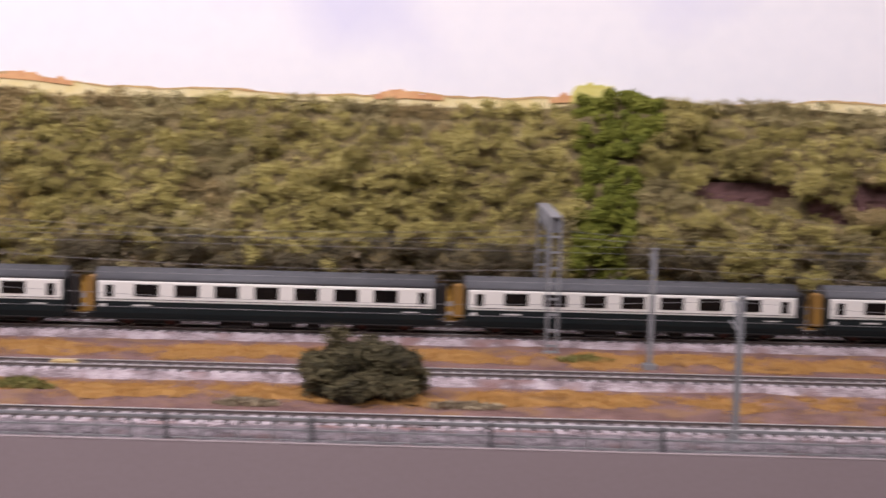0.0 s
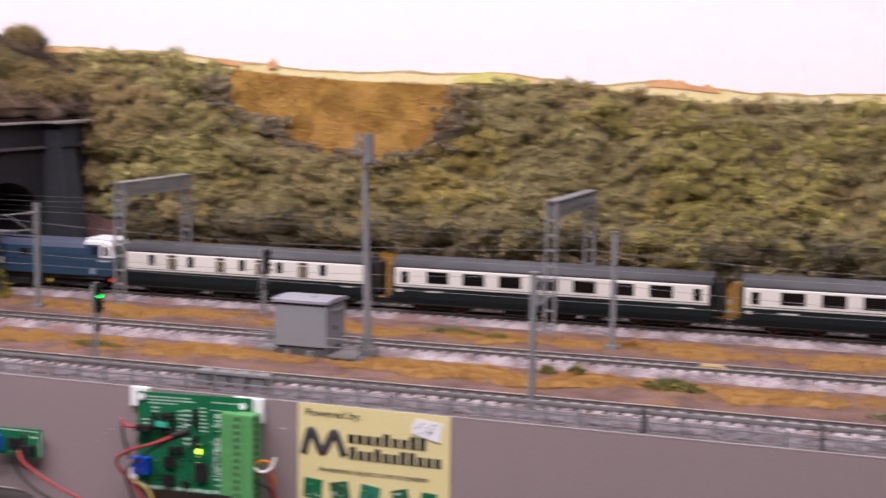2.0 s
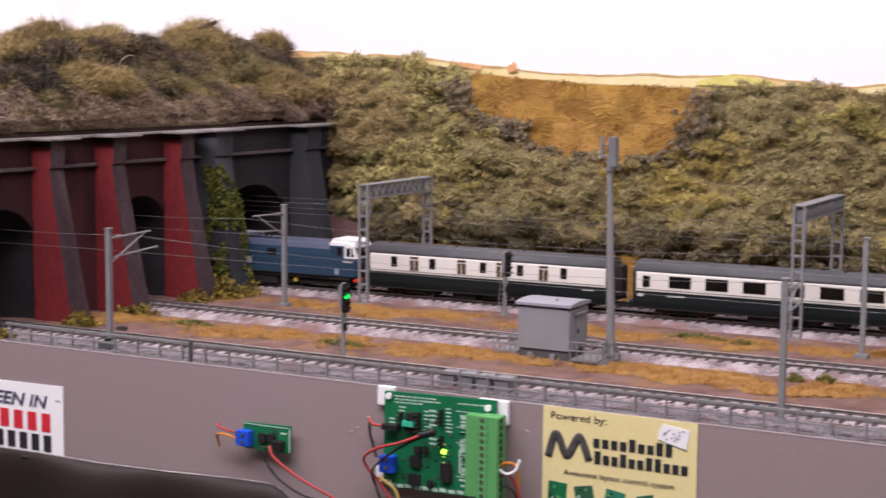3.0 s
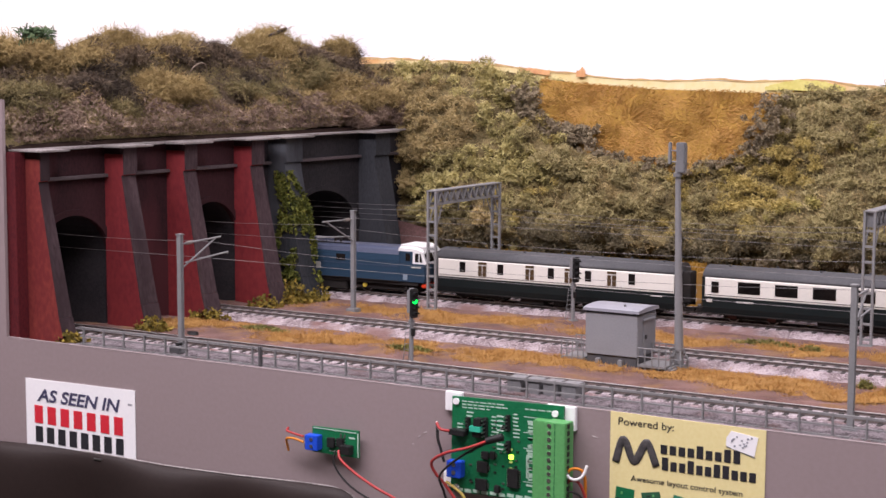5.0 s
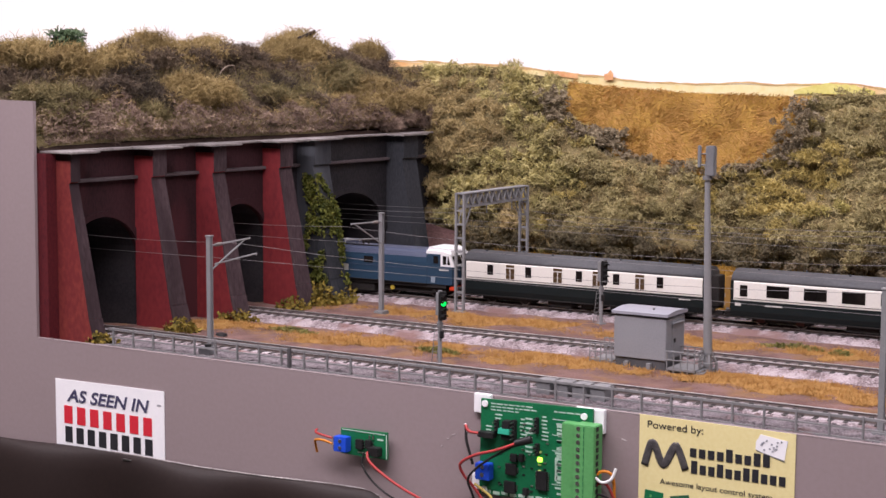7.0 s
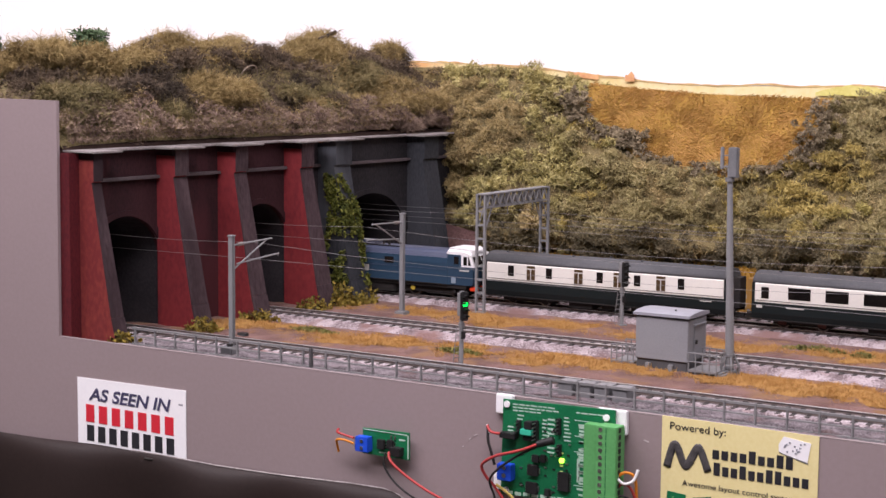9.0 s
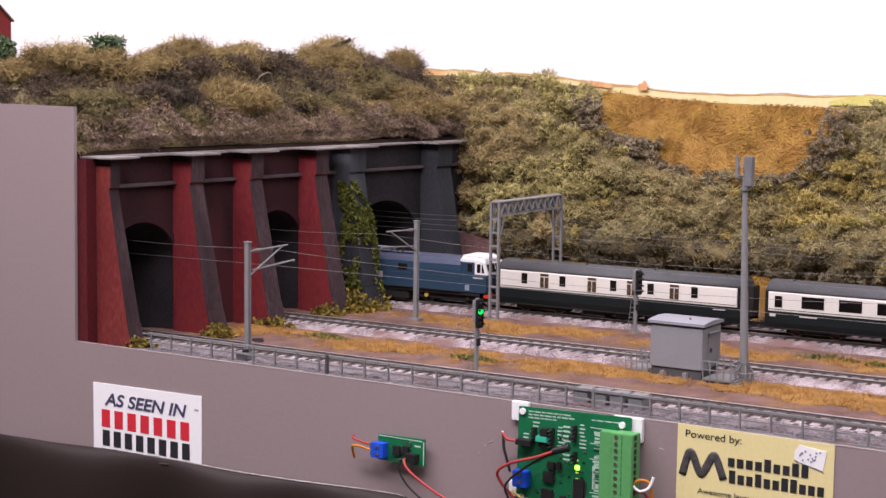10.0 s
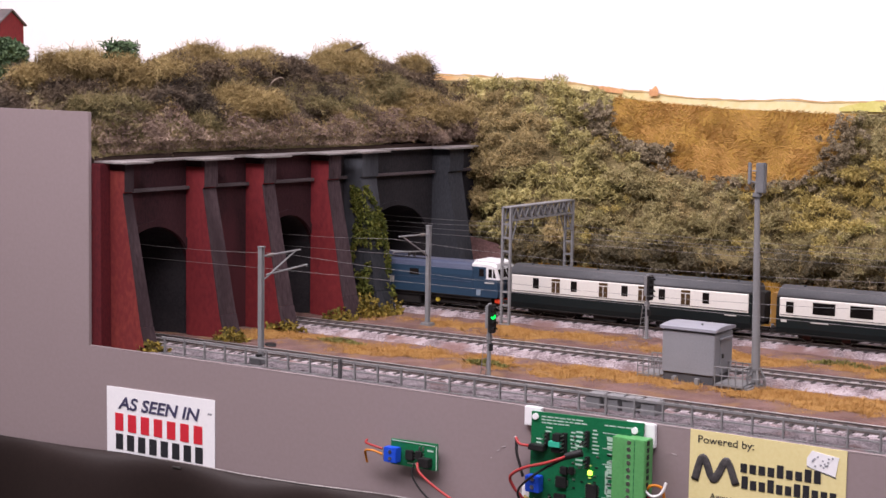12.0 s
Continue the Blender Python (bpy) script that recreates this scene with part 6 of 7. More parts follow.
def coach(x, L, kind, label, gangway_first=True):
    """kind brake: a parcels brake van with narrow windows; open: a seating coach with wide windows."""
    t = tagged(empty("passenger_coach", pose(x, cy("near_main", x), -0.0008, 0, 0, SLOPE)), label, "coach", "coaches of the train")
    low = [(-0.0166, 0.0150), (-HALF, 0.0195), (-HALF, 0.0286), (HALF, 0.0286), (HALF, 0.0195), (0.0166, 0.0150)]
    part("lower_body", prism(bmesh.new(), low, "x", 0, L), CGREEN, t, "very dark green lower panels")
    up = [(-HALF, 0.0287), (-HALF, 0.0438), (-0.0172, 0.0446), (0.0172, 0.0446), (HALF, 0.0438), (HALF, 0.0287)]
    ub = part("upper_body", prism(bmesh.new(), up, "x", 0.0025, L - 0.0025), CREAM, t, "ivory upper panels")
    rf = [(0.0172 * math.cos(a), 0.0447 + 0.0088 * math.sin(a)) for a in (math.pi * k / 14 for k in range(15))]
    bm = prism(bmesh.new(), rf, "x", 0.0, L)
    for fc in bm.faces:
        fc.smooth = abs(fc.normal.x) < 0.5
    rb = part("roof", bm, CROOF, t, "dark grey rounded roof")
    for k in range(7):
        xx = L * (k + 0.5) / 7
        part("roof_vent", rod(bmesh.new(), (xx, 0.004 if k % 2 else -0.004, 0.0530), (xx, 0.004 if k % 2 else -0.004, 0.0545), 0.0012, seg=8), CROOF, rb)
    for k in range(1, 6):
        xx = L * k / 6
        part("roof_rib", box(bmesh.new(), xx - 0.0003, xx + 0.0003, -0.0105, 0.0105, 0.0515, 0.0520), CROOF, rb)

    def tilt(s, z):
        return s * HALF

    def pane(a, b, z0, z1, m, name="window"):
        for s in (-1, 1):
            bm = bmesh.new()
            q = [bm.verts.new((xx, tilt(s, z) + s * 0.00025, z)) for xx, z in ((a, z0), (b, z0), (b, z1), (a, z1))]
            bm.faces.new(q)
            bmesh.ops.solidify(bm, geom=bm.faces[:], thickness=0.0002)
            w = part(name, bm, m, ub)
            if name == "window" and b - a > 0.012:
                bm = box(bmesh.new(), a - 0.0004, b + 0.0004, min(tilt(s, z1), tilt(s, z1) + s * 0.0005), max(tilt(s, z1), tilt(s, z1) + s * 0.0005), z1, z1 + 0.0005)
                part("window_frame", bm, PALEMET, w)

    for s in (-1, 1):
        part("waist_line", box(bmesh.new(), 0.003, L - 0.003, s * 0.01795 - 0.00018, s * 0.01795 + 0.00018, 0.0300, 0.0304), UNDER, ub, "thin dark waist line")
    if kind == "brake":
        for u in (0.118, 0.283, 0.497, 0.650, 0.825):
            pane(L * u - 0.0030, L * u + 0.0030, 0.0335, 0.0428, WINDOW, "door_window")
        for u in (0.205, 0.408, 0.572, 0.745):
            pane(L * u - 0.0042, L * u + 0.0042, 0.0310, 0.0404, WINBR, "brown_window")
            pane(L * u - 0.0042, L * u + 0.0042, 0.0414, 0.0436, WINBR, "top_light")
            for s in (-1, 1):
                part("mullion", box(bmesh.new(), L * u - 0.0003, L * u + 0.0003, s * 0.0182 - 0.0002, s * 0.0182 + 0.0002, 0.0310, 0.0404), CREAM, ub)
    else:
        pane(0.008, 0.0145, 0.0320, 0.0415, WINDOW, "door_window")
        pane(L - 0.0145, L - 0.008, 0.0320, 0.0415, WINDOW, "door_window")
        for k in range(7):
            c = L * (0.150 + 0.7 * k / 6)
            pane(c - 0.0095, c + 0.0095, 0.0326, 0.0424, WINDOW)
        for s in (-1, 1):
            part("lettering_bar", box(bmesh.new(), L * 0.11, L * 0.165, s * 0.01795 - 0.0002, s * 0.01795 + 0.0002, 0.0250, 0.0262), PALEMET, t)
            part("class_bar", box(bmesh.new(), 0.004, 0.009, s * 0.01795 - 0.0002, s * 0.01795 + 0.0002, 0.0240, 0.0265), PALEMET, t)
    for s in (-1, 1):
        part("number_bar", box(bmesh.new(), L * 0.90, L * 0.945, s * 0.01795 - 0.0002, s * 0.01795 + 0.0002, 0.0250, 0.0258), PALEMET, t)
        part("footboard", box(bmesh.new(), 0.010, L - 0.010, min(s * 0.0160, s * 0.0174), max(s * 0.0160, s * 0.0174), 0.0140, 0.0148), UNDER, t)
    for end in (0, 1):
        f = (lambda v: v) if end == 0 else (lambda v: L - v)
        part("end_wall", box(bmesh.new(), min(f(-0.0006), f(0.0024)), max(f(-0.0006), f(0.0024)), -0.0168, 0.0168, 0.0160, 0.0446), CGREEN, t)
        part("gangway", box(bmesh.new(), min(f(-0.0085), f(-0.0007)), max(f(-0.0085), f(-0.0007)), -0.0075, 0.0075, 0.0200, 0.0462, 0.0006), UNDER if end or kind == "brake" else GANGW, t, "black corridor connector" if end or kind == "brake" else "orange-brown corridor connector")
        part("coupling", box(bmesh.new(), min(f(-0.0105), f(0.004)), max(f(-0.0105), f(0.004)), -0.0025, 0.0025, 0.0130, 0.0155), UNDER, t)
        for s in (-1, 1):
            part("buffer", rod(bmesh.new(), (f(0.0), s * 0.0115, 0.0178), (f(-0.0060), s * 0.0115, 0.0178), 0.0016, seg=8), UNDER, t)
        c = f(0.042)
        bg = part("bogie", box(bmesh.new(), c - 0.025, c + 0.025, -0.0125, 0.0125, 0.0105, 0.0148, 0.0006), UNDER, t, "black bogie frame")
        for dx in (-0.0168, 0.0168):
            wheelset(bg, c + dx, 0.0060)
            for s in (-1, 1):
                part("axlebox", box(bmesh.new(), c + dx - 0.0035, c + dx + 0.0035, s * 0.0132 - 0.0008, s * 0.0132 + 0.0008, 0.0105, 0.0150, 0.0004), mat("rust_red_axlebox", (0.10, 0.035, 0.028), (0.07, 0.03, 0.025), 0.8, 60, 500, 0.1) if kind == "open" else UNDER, bg)
    part("underframe", box(bmesh.new(), 0.008, L - 0.008, -0.0150, 0.0150, 0.0139, 0.0151), UNDER, t)
    for a, b, z in ((0.36, 0.46, 0.0085), (0.50, 0.58, 0.0095), (0.62, 0.66, 0.0090)):
        part("equipment_case", box(bmesh.new(), L * a, L * b, -0.0140, 0.0140, z, 0.0138, 0.0006), UNDER, t)
    return t


loco(-0.9840)
BR = "ivory and dark green brake coach with narrow brown windows"
OP = "ivory and dark green seating coach with wide dark windows"
coach(-0.7425, 0.2320, "brake", BR)
for k in range(5):
    coach(-0.4880 + 0.2925 * k, 0.2695, "open", OP)

# ---------------------------------------------------------------- things fixed to the fascia
PAPERW = mat("white_card", (0.86, 0.86, 0.87), (0.82, 0.82, 0.84), 0.7, 20, 400, 0.03)
PAPERY = mat("pale_yellow_card", (0.72, 0.63, 0.30), (0.76, 0.68, 0.35), 0.6, 14, 400, 0.03)
INKK = mat("black_ink", (0.018, 0.018, 0.022), (0.025, 0.025, 0.03), 0.6, 60, 600, 0.0)
INKB = mat("dark_blue_ink", (0.05, 0.05, 0.10), (0.065, 0.06, 0.12), 0.6, 60, 600, 0.0)
INKR = mat("red_ink", (0.62, 0.025, 0.045), (0.55, 0.025, 0.04), 0.6, 60, 600, 0.0)
PCBG = mat("green_circuit_board", (0.008, 0.125, 0.050), (0.012, 0.165, 0.065), 0.35, 50, 600, 0.05)
PCBS = mat("white_legend_ink", (0.50, 0.66, 0.56), (0.34, 0.50, 0.40), 0.6, 60, 600, 0.0)
TERMG = mat("light_green_terminal", (0.095, 0.31, 0.105), (0.115, 0.36, 0.125), 0.4, 60, 600, 0.05)
TERMB = mat("blue_terminal", (0.015, 0.07, 0.55), (0.02, 0.09, 0.62), 0.35, 60, 600, 0.05)
SOLDER = mat("tinned_metal", (0.62, 0.63, 0.62), (0.55, 0.55, 0.54), 0.3, 60, 600, 0.0, metal=1.0)
WRED, WBLK, WORG, WWHT, WYEL = (mat(n, a, b, 0.4, 60, 600, 0.0) for n, a, b in (("red_wire", (0.40, 0.045, 0.045), (0.32, 0.04, 0.04)), ("black_wire", (0.015, 0.014, 0.015), (0.025, 0.022, 0.022)), ("orange_wire", (0.62, 0.22, 0.02), (0.55, 0.19, 0.02)), ("white_wire", (0.75, 0.75, 0.75), (0.68, 0.68, 0.68)), ("yellow_wire", (0.55, 0.42, 0.12), (0.5, 0.38, 0.1))))


def words(name, text, at, height, material, parent, shear=0.0, bold=0.0, width=None, turn=0.0):
    """Raised lettering on the fascia; at: left end of the base line (x, z)."""
    cu = bpy.data.curves.new(name, "FONT")
    cu.body, cu.size, cu.shear, cu.offset, cu.extrude = text, height / 0.72, shear, bold, 0.00008
    tmp = bpy.data.objects.new(name, cu)
    scene.collection.objects.link(tmp)
    me = bpy.data.meshes.new_from_object(tmp.evaluated_get(bpy.context.evaluated_depsgraph_get()))
    bpy.data.objects.remove(tmp)
    xs = [v.co.x for v in me.vertices]
    sx = width / (max(xs) - min(xs)) if width else 1.0
    me.materials.clear()
    me.materials.append(material)
    ob = new(name, me)
    ob.parent = parent
    ob.matrix_basis = pose(at[0], at[2] if len(at) > 2 else -0.00012, at[1], 90, -turn, 0) @ Matrix.Diagonal((sx, 1, 1, 1))
    return ob


def flat(name, pts, depth, material, parent, y=0.0, label=""):
    return part(name, prism(bmesh.new(), pts, "y", y - depth, y), material, parent, label)


# small paint chips on the board's face
CHIP = mat("bare_paint_chip", (0.55, 0.50, 0.49), (0.42, 0.37, 0.37), 0.8, 60, 600, 0.0)
for cx_, cz_, cw_, ct_ in ((-0.5430, -0.0250, 0.0026, 0.3), (-0.5474, -0.0283, 0.0018, 0.6), (-0.4180, -0.0128, 0.0034, -0.2), (-0.5527, -0.0341, 0.0012, 0.4)):
    chip = part("paint_chip", box(bmesh.new(), -cw_ / 2, cw_ / 2, -0.0003, 0.0, -0.0003, 0.0003), CHIP, fascia)
    chip.matrix_basis = pose(cx_, -0.0001, cz_, 0, -math.degrees(ct_), 0)

# notice card
sg = tagged(empty("notice_card", pose(-0.9091, -0.0002, -0.0258)), "white notice card with red and black heading, stuck on the fascia", "notice")
flat("card", [(0, 0), (0.1119, 0.0016), (0.1119, -0.0525), (0.0, -0.0600)], 0.0006, PAPERW, sg)
words("lettering", "AS SEEN IN", (0.0130, -0.0165, -0.0009), 0.0098, INKB, sg, shear=0.22, bold=0.0003, width=0.0850, turn=0.0)


def block_word(name, n, x0, x1, z0, z1, material, parent):
    """A brand heading drawn as plain bars, one for each letter's place."""
    step = (x1 - x0) / n
    for k in range(n):
        a = x0 + step * k
        ob = part(name, box(bmesh.new(), a + step * 0.12, a + step * 0.76, -0.0002, 0, z0, z1), material, parent)
        ob.matrix_basis = pose(0, -0.0007, 0)


block_word("heading_block", 7, 0.0075, 0.1030, -0.0345, -0.0205, INKR, sg)
block_word("heading_block", 8, 0.0085, 0.1030, -0.0495, -0.0370, INKK, sg)
part("smudge", box(bmesh.new(), 0.1050, 0.1090, -0.0008, -0.0006, -0.0105, -0.0090), mat("grey_smudge", (0.25, 0.25, 0.28), (0.35, 0.35, 0.38), 0.6), sg)

# poster
ps = tagged(empty("poster", pose(-0.4072, -0.0002, 0.0052)), "pale yellow poster with black heading and small board pictures", "poster")
flat("sheet", [(0, 0), (0.1012, -0.0004), (0.1012, -0.0760), (0.0, -0.0755)], 0.0005, PAPERY, ps)
words("lettering", "Powered by:", (0.0050, -0.0078, -0.0007), 0.0048, INKK, ps, width=0.0370)
words("lettering", "Awesome layout control system", (0.0145, -0.0425, -0.0007), 0.0036, INKK, ps, width=0.0730)
# the big initial as a bold bent ribbon, the rest of the brand words as plain bars
zig = [(0.004, -0.0320), (0.0075, -0.0190), (0.0105, -0.0180), (0.0150, -0.0285), (0.0180, -0.0290), (0.0235, -0.0185), (0.0262, -0.0185), (0.0315, -0.0315)]
bm = bmesh.new()
tube(bm, [(x, 0, z) for x, z in [(p.x, p.z) for p in spline([(a, 0, b) for a, b in zig], 5)]], 0.0026, 8)
for v in bm.verts:
    v.co.y = v.co.y * 0.15 - 0.0008
part("logo_ribbon", bm, mat("dark_grey_logo_ink", (0.045, 0.043, 0.045), (0.09, 0.085, 0.085), 0.4, 300, 900, 0.0), ps, "bold black zigzag logo shape")
for n, (a, b, z0, z1) in enumerate(((0.0335, 0.0865, -0.0228, -0.0172), (0.0345, 0.0965, -0.0330, -0.0272))):
    m = 9 if n == 0 else 11
    st = (b - a) / m
    for k in range(m):
        hgt = z1 + (0.0022 if (n == 0 and k in (4, 7, 8)) or (n == 1 and k in (0, 3, 6, 7)) else 0)
        part("brand_bar", box(bmesh.new(), a + st * k + st * 0.12, a + st * (k + 1) - st * 0.16, -0.0009, -0.0006, z0, hgt, 0.00008), INKK, ps)
pic = flat("picture_card", [(0.0765, -0.0078), (0.0795, -0.0030), (0.0965, -0.0052), (0.0945, -0.0172), (0.0800, -0.0138), (0.0765, -0.0124)], 0.0003, PAPERW, ps, -0.0006, "small white board picture")
rr = random.Random(9)
DOTG = mat("pale_grey_ink", (0.30, 0.31, 0.36), (0.22, 0.23, 0.27), 0.6, 60, 600, 0.0)
for k in range(14):
    a, b = 0.0795 + rr.random() * 0.0140, -0.0060 - rr.random() * 0.0075
    part("picture_dot", box(bmesh.new(), a, a + 0.0010, -0.0012, -0.0009, b, b + 0.0009), DOTG, pic)
flat("picture_shadow", [(0.0768, -0.0126), (0.0945, -0.0174), (0.0952, -0.0182), (0.0768, -0.0134)], 0.0002, GREYD, ps, -0.0006)
BOARDS = (PCBG, mat("dull_green_print", (0.020, 0.085, 0.045), (0.030, 0.120, 0.060), 0.6, 200, 900, 0.0), mat("teal_print", (0.02, 0.17, 0.10), (0.03, 0.21, 0.13), 0.6, 200, 900, 0.0))
for k, (a, tilt_, wide_, ink) in enumerate(((0.0105, 4, 0.0125, 0), (0.0290, -11, 0.0125, 1), (0.0490, 8, 0.0130, 2), (0.0700, -14, 0.0110, 1), (0.0880, 3, 0.0100, 0))):
    z = -0.0540 - 0.0003 * k
    pb = part("board_picture", box(bmesh.new(), -wide_ / 2, wide_ / 2, -0.0003, 0.0, -0.0062, 0.0062), BOARDS[ink], ps, "small green board picture")
    pb.matrix_basis = pose(a, -0.0006, z, 0, tilt_, 0)
    for j in range(7):
        u, v = rr.uniform(-0.42, 0.30) * wide_, rr.uniform(-0.0052, 0.0036)
        part("board_mark", box(bmesh.new(), u, u + rr.uniform(0.0010, 0.0026), -0.0006, -0.0003, v, v + rr.uniform(0.0006, 0.0018)), (INKK, TERMG, PCBS)[j % 3], pb)

# main circuit board
pc = tagged(empty("circuit_board", pose(-0.5188, -0.0042, 0.0034) @ Matrix.Diagonal((1.06, 1.0, 1.03, 1.0))), "green circuit board with screw terminals, chips and a lit lamp", "circuit board")
TILTB = 0.027


def on(x, z):
    return (x, z + TILTB * x)


bd = flat("board", [on(0, 0), on(0.0770, 0), on(0.0760, -0.0625), on(-0.0010, -0.0620)], 0.0016, PCBG, pc)
for x, z in ((0.003, -0.0030), (0.0715, -0.0050), (0.003, -0.0590), (0.072, -0.059)):
    w = on(x, z)
    part("mounting_screw", rod(bmesh.new(), (w[0], -0.0017, w[1]), (w[0], -0.0030, w[1]), 0.0021, seg=12), PAPERW, bd)
for x, z, w, h in ((-0.0065, -0.0035, 0.0120, 0.0125), (0.0640, -0.0060, 0.0195, 0.0150), (-0.0075, -0.0560, 0.0100, 0.0100)):
    ob = part("foam_pad", box(bmesh.new(), x, x + w, 0.0004, 0.0040, z + TILTB * x - (h - 0.0060), z + TILTB * x + 0.0060, 0.0004), PAPERW, pc, "white foam mounting pad")


def comp(name, x, z, w, h, d, m, parent=bd, label="", bev=0.0003):
    a = on(x, z)
    return part(name, box(bmesh.new(), a[0], a[0] + w, -0.0016 - d, -0.0016, a[1] - h, a[1], bev), m, parent, label)


tb = comp("terminal_header", 0.0600, -0.0085, 0.0095, 0.0515, 0.0080, TERMG, bd, "light green pluggable terminal block", 0.0004)
tp = comp("terminal_plug", 0.0698, -0.0080, 0.0138, 0.0525, 0.0120, TERMG, bd, "light green pluggable terminal block", 0.0005)
for k in range(12):
    z = -0.0080 - 0.0021 - k * 0.0043
    a = on(0.0700, z)
    part("screw", rod(bmesh.new(), (a[0] + 0.0030, -0.0136, a[1]), (a[0] + 0.0030, -0.0140, a[1]), 0.0013, seg=10), SOLDER, tp)
    part("wire_entry", box(bmesh.new(), a[0] + 0.0135, a[0] + 0.0139, -0.0108, -0.0078, a[1] - 0.0014, a[1] + 0.0014), BLACK, tp)
    part("slot", box(bmesh.new(), a[0] + 0.0065, a[0] + 0.0068, -0.0139, -0.0136, a[1] - 0.0016, a[1] + 0.0016), PCBG, tp)
ch = comp("chip", 0.0400, -0.0425, 0.0072, 0.0122, 0.0022, BLACK)
for k in range(8):
    for s in (-1, 1):
        a = on(0.0400 + (-0.0011 if s < 0 else 0.0072), -0.0435 - k * 0.00145)
        part("chip_leg", box(bmesh.new(), a[0], a[0] + 0.0011, -0.0022, -0.0016, a[1] - 0.0007, a[1]), SOLDER, ch)
for x, z, w, h, d in ((0.0185, -0.0400, 0.0075, 0.0072, 0.0022), (0.0175, -0.0515, 0.0080, 0.0075, 0.0022), (0.0215, -0.0335, 0.0048, 0.0050, 0.0020), (0.0275, -0.0330, 0.0034, 0.0050, 0.0018), (0.0310, -0.0545, 0.0034, 0.0046, 0.0030)):
    c = comp("small_chip", x, z, w, h, d, BLACK)
    for s in (-0.0008, w):
        a = on(x + s, z - h * 0.3)
        part("chip_leg", box(bmesh.new(), a[0], a[0] + 0.0008, -0.0021, -0.0016, a[1] - h * 0.5, a[1]), SOLDER, c)
for x, z, n in ((0.0385, -0.0085, 4), (0.0390, -0.0250, 3), (0.0105, -0.0125, 3), (0.0230, -0.0115, 5)):
    hd = comp("pin_header", x, z, 0.0026, 0.0026 * n, 0.0030, BLACK)
    for k in range(n):
        a = on(x + 0.0010, z - 0.0013 - 0.0026 * k)
        part("pin", box(bmesh.new(), a[0], a[0] + 0.0006, -0.0085, -0.0046, a[1] - 0.0003, a[1] + 0.0003), SOLDER, hd)
comp("jumper_block", 0.0175, -0.0120, 0.0052, 0.0050, 0.0055, BLACK)
comp("trimmer", 0.0150, -0.0170, 0.0080, 0.0036, 0.0060, mat("sea_green_plastic", (0.04, 0.42, 0.28), (0.05, 0.46, 0.3), 0.3, 60, 600, 0.0), bd, "sea-green trimmer")
comp("capacitor", 0.0160, -0.0215, 0.0060, 0.0030, 0.0040, BLACK)
bt = comp("screw_terminal", -0.0008, -0.0408, 0.0102, 0.0108, 0.0065, TERMB, bd, "blue screw terminal", 0.0005)
for k in range(2):
    a = on(0.0045, -0.0430 - k * 0.0052)
    part("screw", rod(bmesh.new(), (a[0], -0.0081, a[1]), (a[0], -0.0086, a[1]), 0.0014, seg=10), SOLDER, bt)
rr = random.Random(14)
for k in range(26):
    x, z = rr.choice([0.0295, 0.0335, 0.0360, 0.0128, 0.0450]) + rr.uniform(-0.001, 0.001), -0.012 - rr.random() * 0.045
    comp("resistor", x, z, 0.0018, 0.0010, 0.0006, SOLDER if k % 2 else BLACK, bd, "", 0.0001)
led = comp("indicator_lamp", 0.0405, -0.0338, 0.0030, 0.0030, 0.0016, glow("lit_yellow_green_lamp", (0.55, 1.0, 0.08), 3.0), bd, "lit yellow-green lamp", 0.0004)
for k in range(3):
    comp("lamp_off", 0.0405, -0.0300 - k * 0.0040 - (0.0040 if k > 0 else 0), 0.0024, 0.0014, 0.0008, mat("pale_lamp_lens", (0.55, 0.66, 0.22), (0.5, 0.6, 0.2), 0.3), bd)
for x0, x1, z in ((0.0500, 0.0605, -0.0085), (0.0500, 0.0605, -0.0185), (0.0500, 0.0605, -0.0285), (0.0500, 0.0605, -0.0500)):
    comp("legend_line", x0, z, x1 - x0, 0.0005, 0.00012, PCBS, bd, "", 0)
for k in range(13):
    comp("legend_bar", 0.0535 + rr.uniform(-0.0015, 0.001), -0.0110 - k * 0.0037, 0.0058, 0.0013, 0.00012, PCBS, bd, "", 0)
for x0, z0, rows in ((0.0275, -0.0105, 6), (0.0425, -0.0075, 7), (0.0035, -0.0170, 4), (0.0100, -0.0090, 2)):
    for k in range(rows):
        comp("legend_bar", x0 + rr.uniform(0, 0.0006), z0 - k * 0.0024, rr.uniform(0.0028, 0.0048), 0.0009, 0.00012, PCBS, bd, "", 0)
for k in range(9):
    comp("legend_bar", 0.0030 + k * 0.0060, -0.0592 - 0.0003 * (k % 2), 0.0046, 0.0022, 0.00012, PCBS, bd, "", 0)
for x, z, w in ((0.007, -0.0022, 0.026), (0.007, -0.0042, 0.029), (0.007, -0.0062, 0.020), (0.051, -0.0035, 0.016)):
    u = x
    while u < x + w:
        q = rr.uniform(0.0022, 0.0050)
        comp("legend_bar", u, z, q, 0.0008, 0.00012, PCBS, bd, "", 0)
        u += q + 0.0008
for k in range(8):
    comp("legend_bar", 0.0530, -0.0120 - 0.0048 * k, 0.0062, 0.0018, 0.00012, PCBS, bd, "", 0)
for k in range(8):
    comp("legend_bar", 0.0315, -0.0095 - 0.0030 * k, 0.0048, 0.0012, 0.00012, PCBS, bd, "", 0)
comp("legend_bar", 0.0520, -0.0330, 0.0018, 0.0150, 0.00012, PCBS, bd, "", 0)
comp("plug", 0.0005, -0.0205, 0.0110, 0.0036, 0.0060, BLACK)
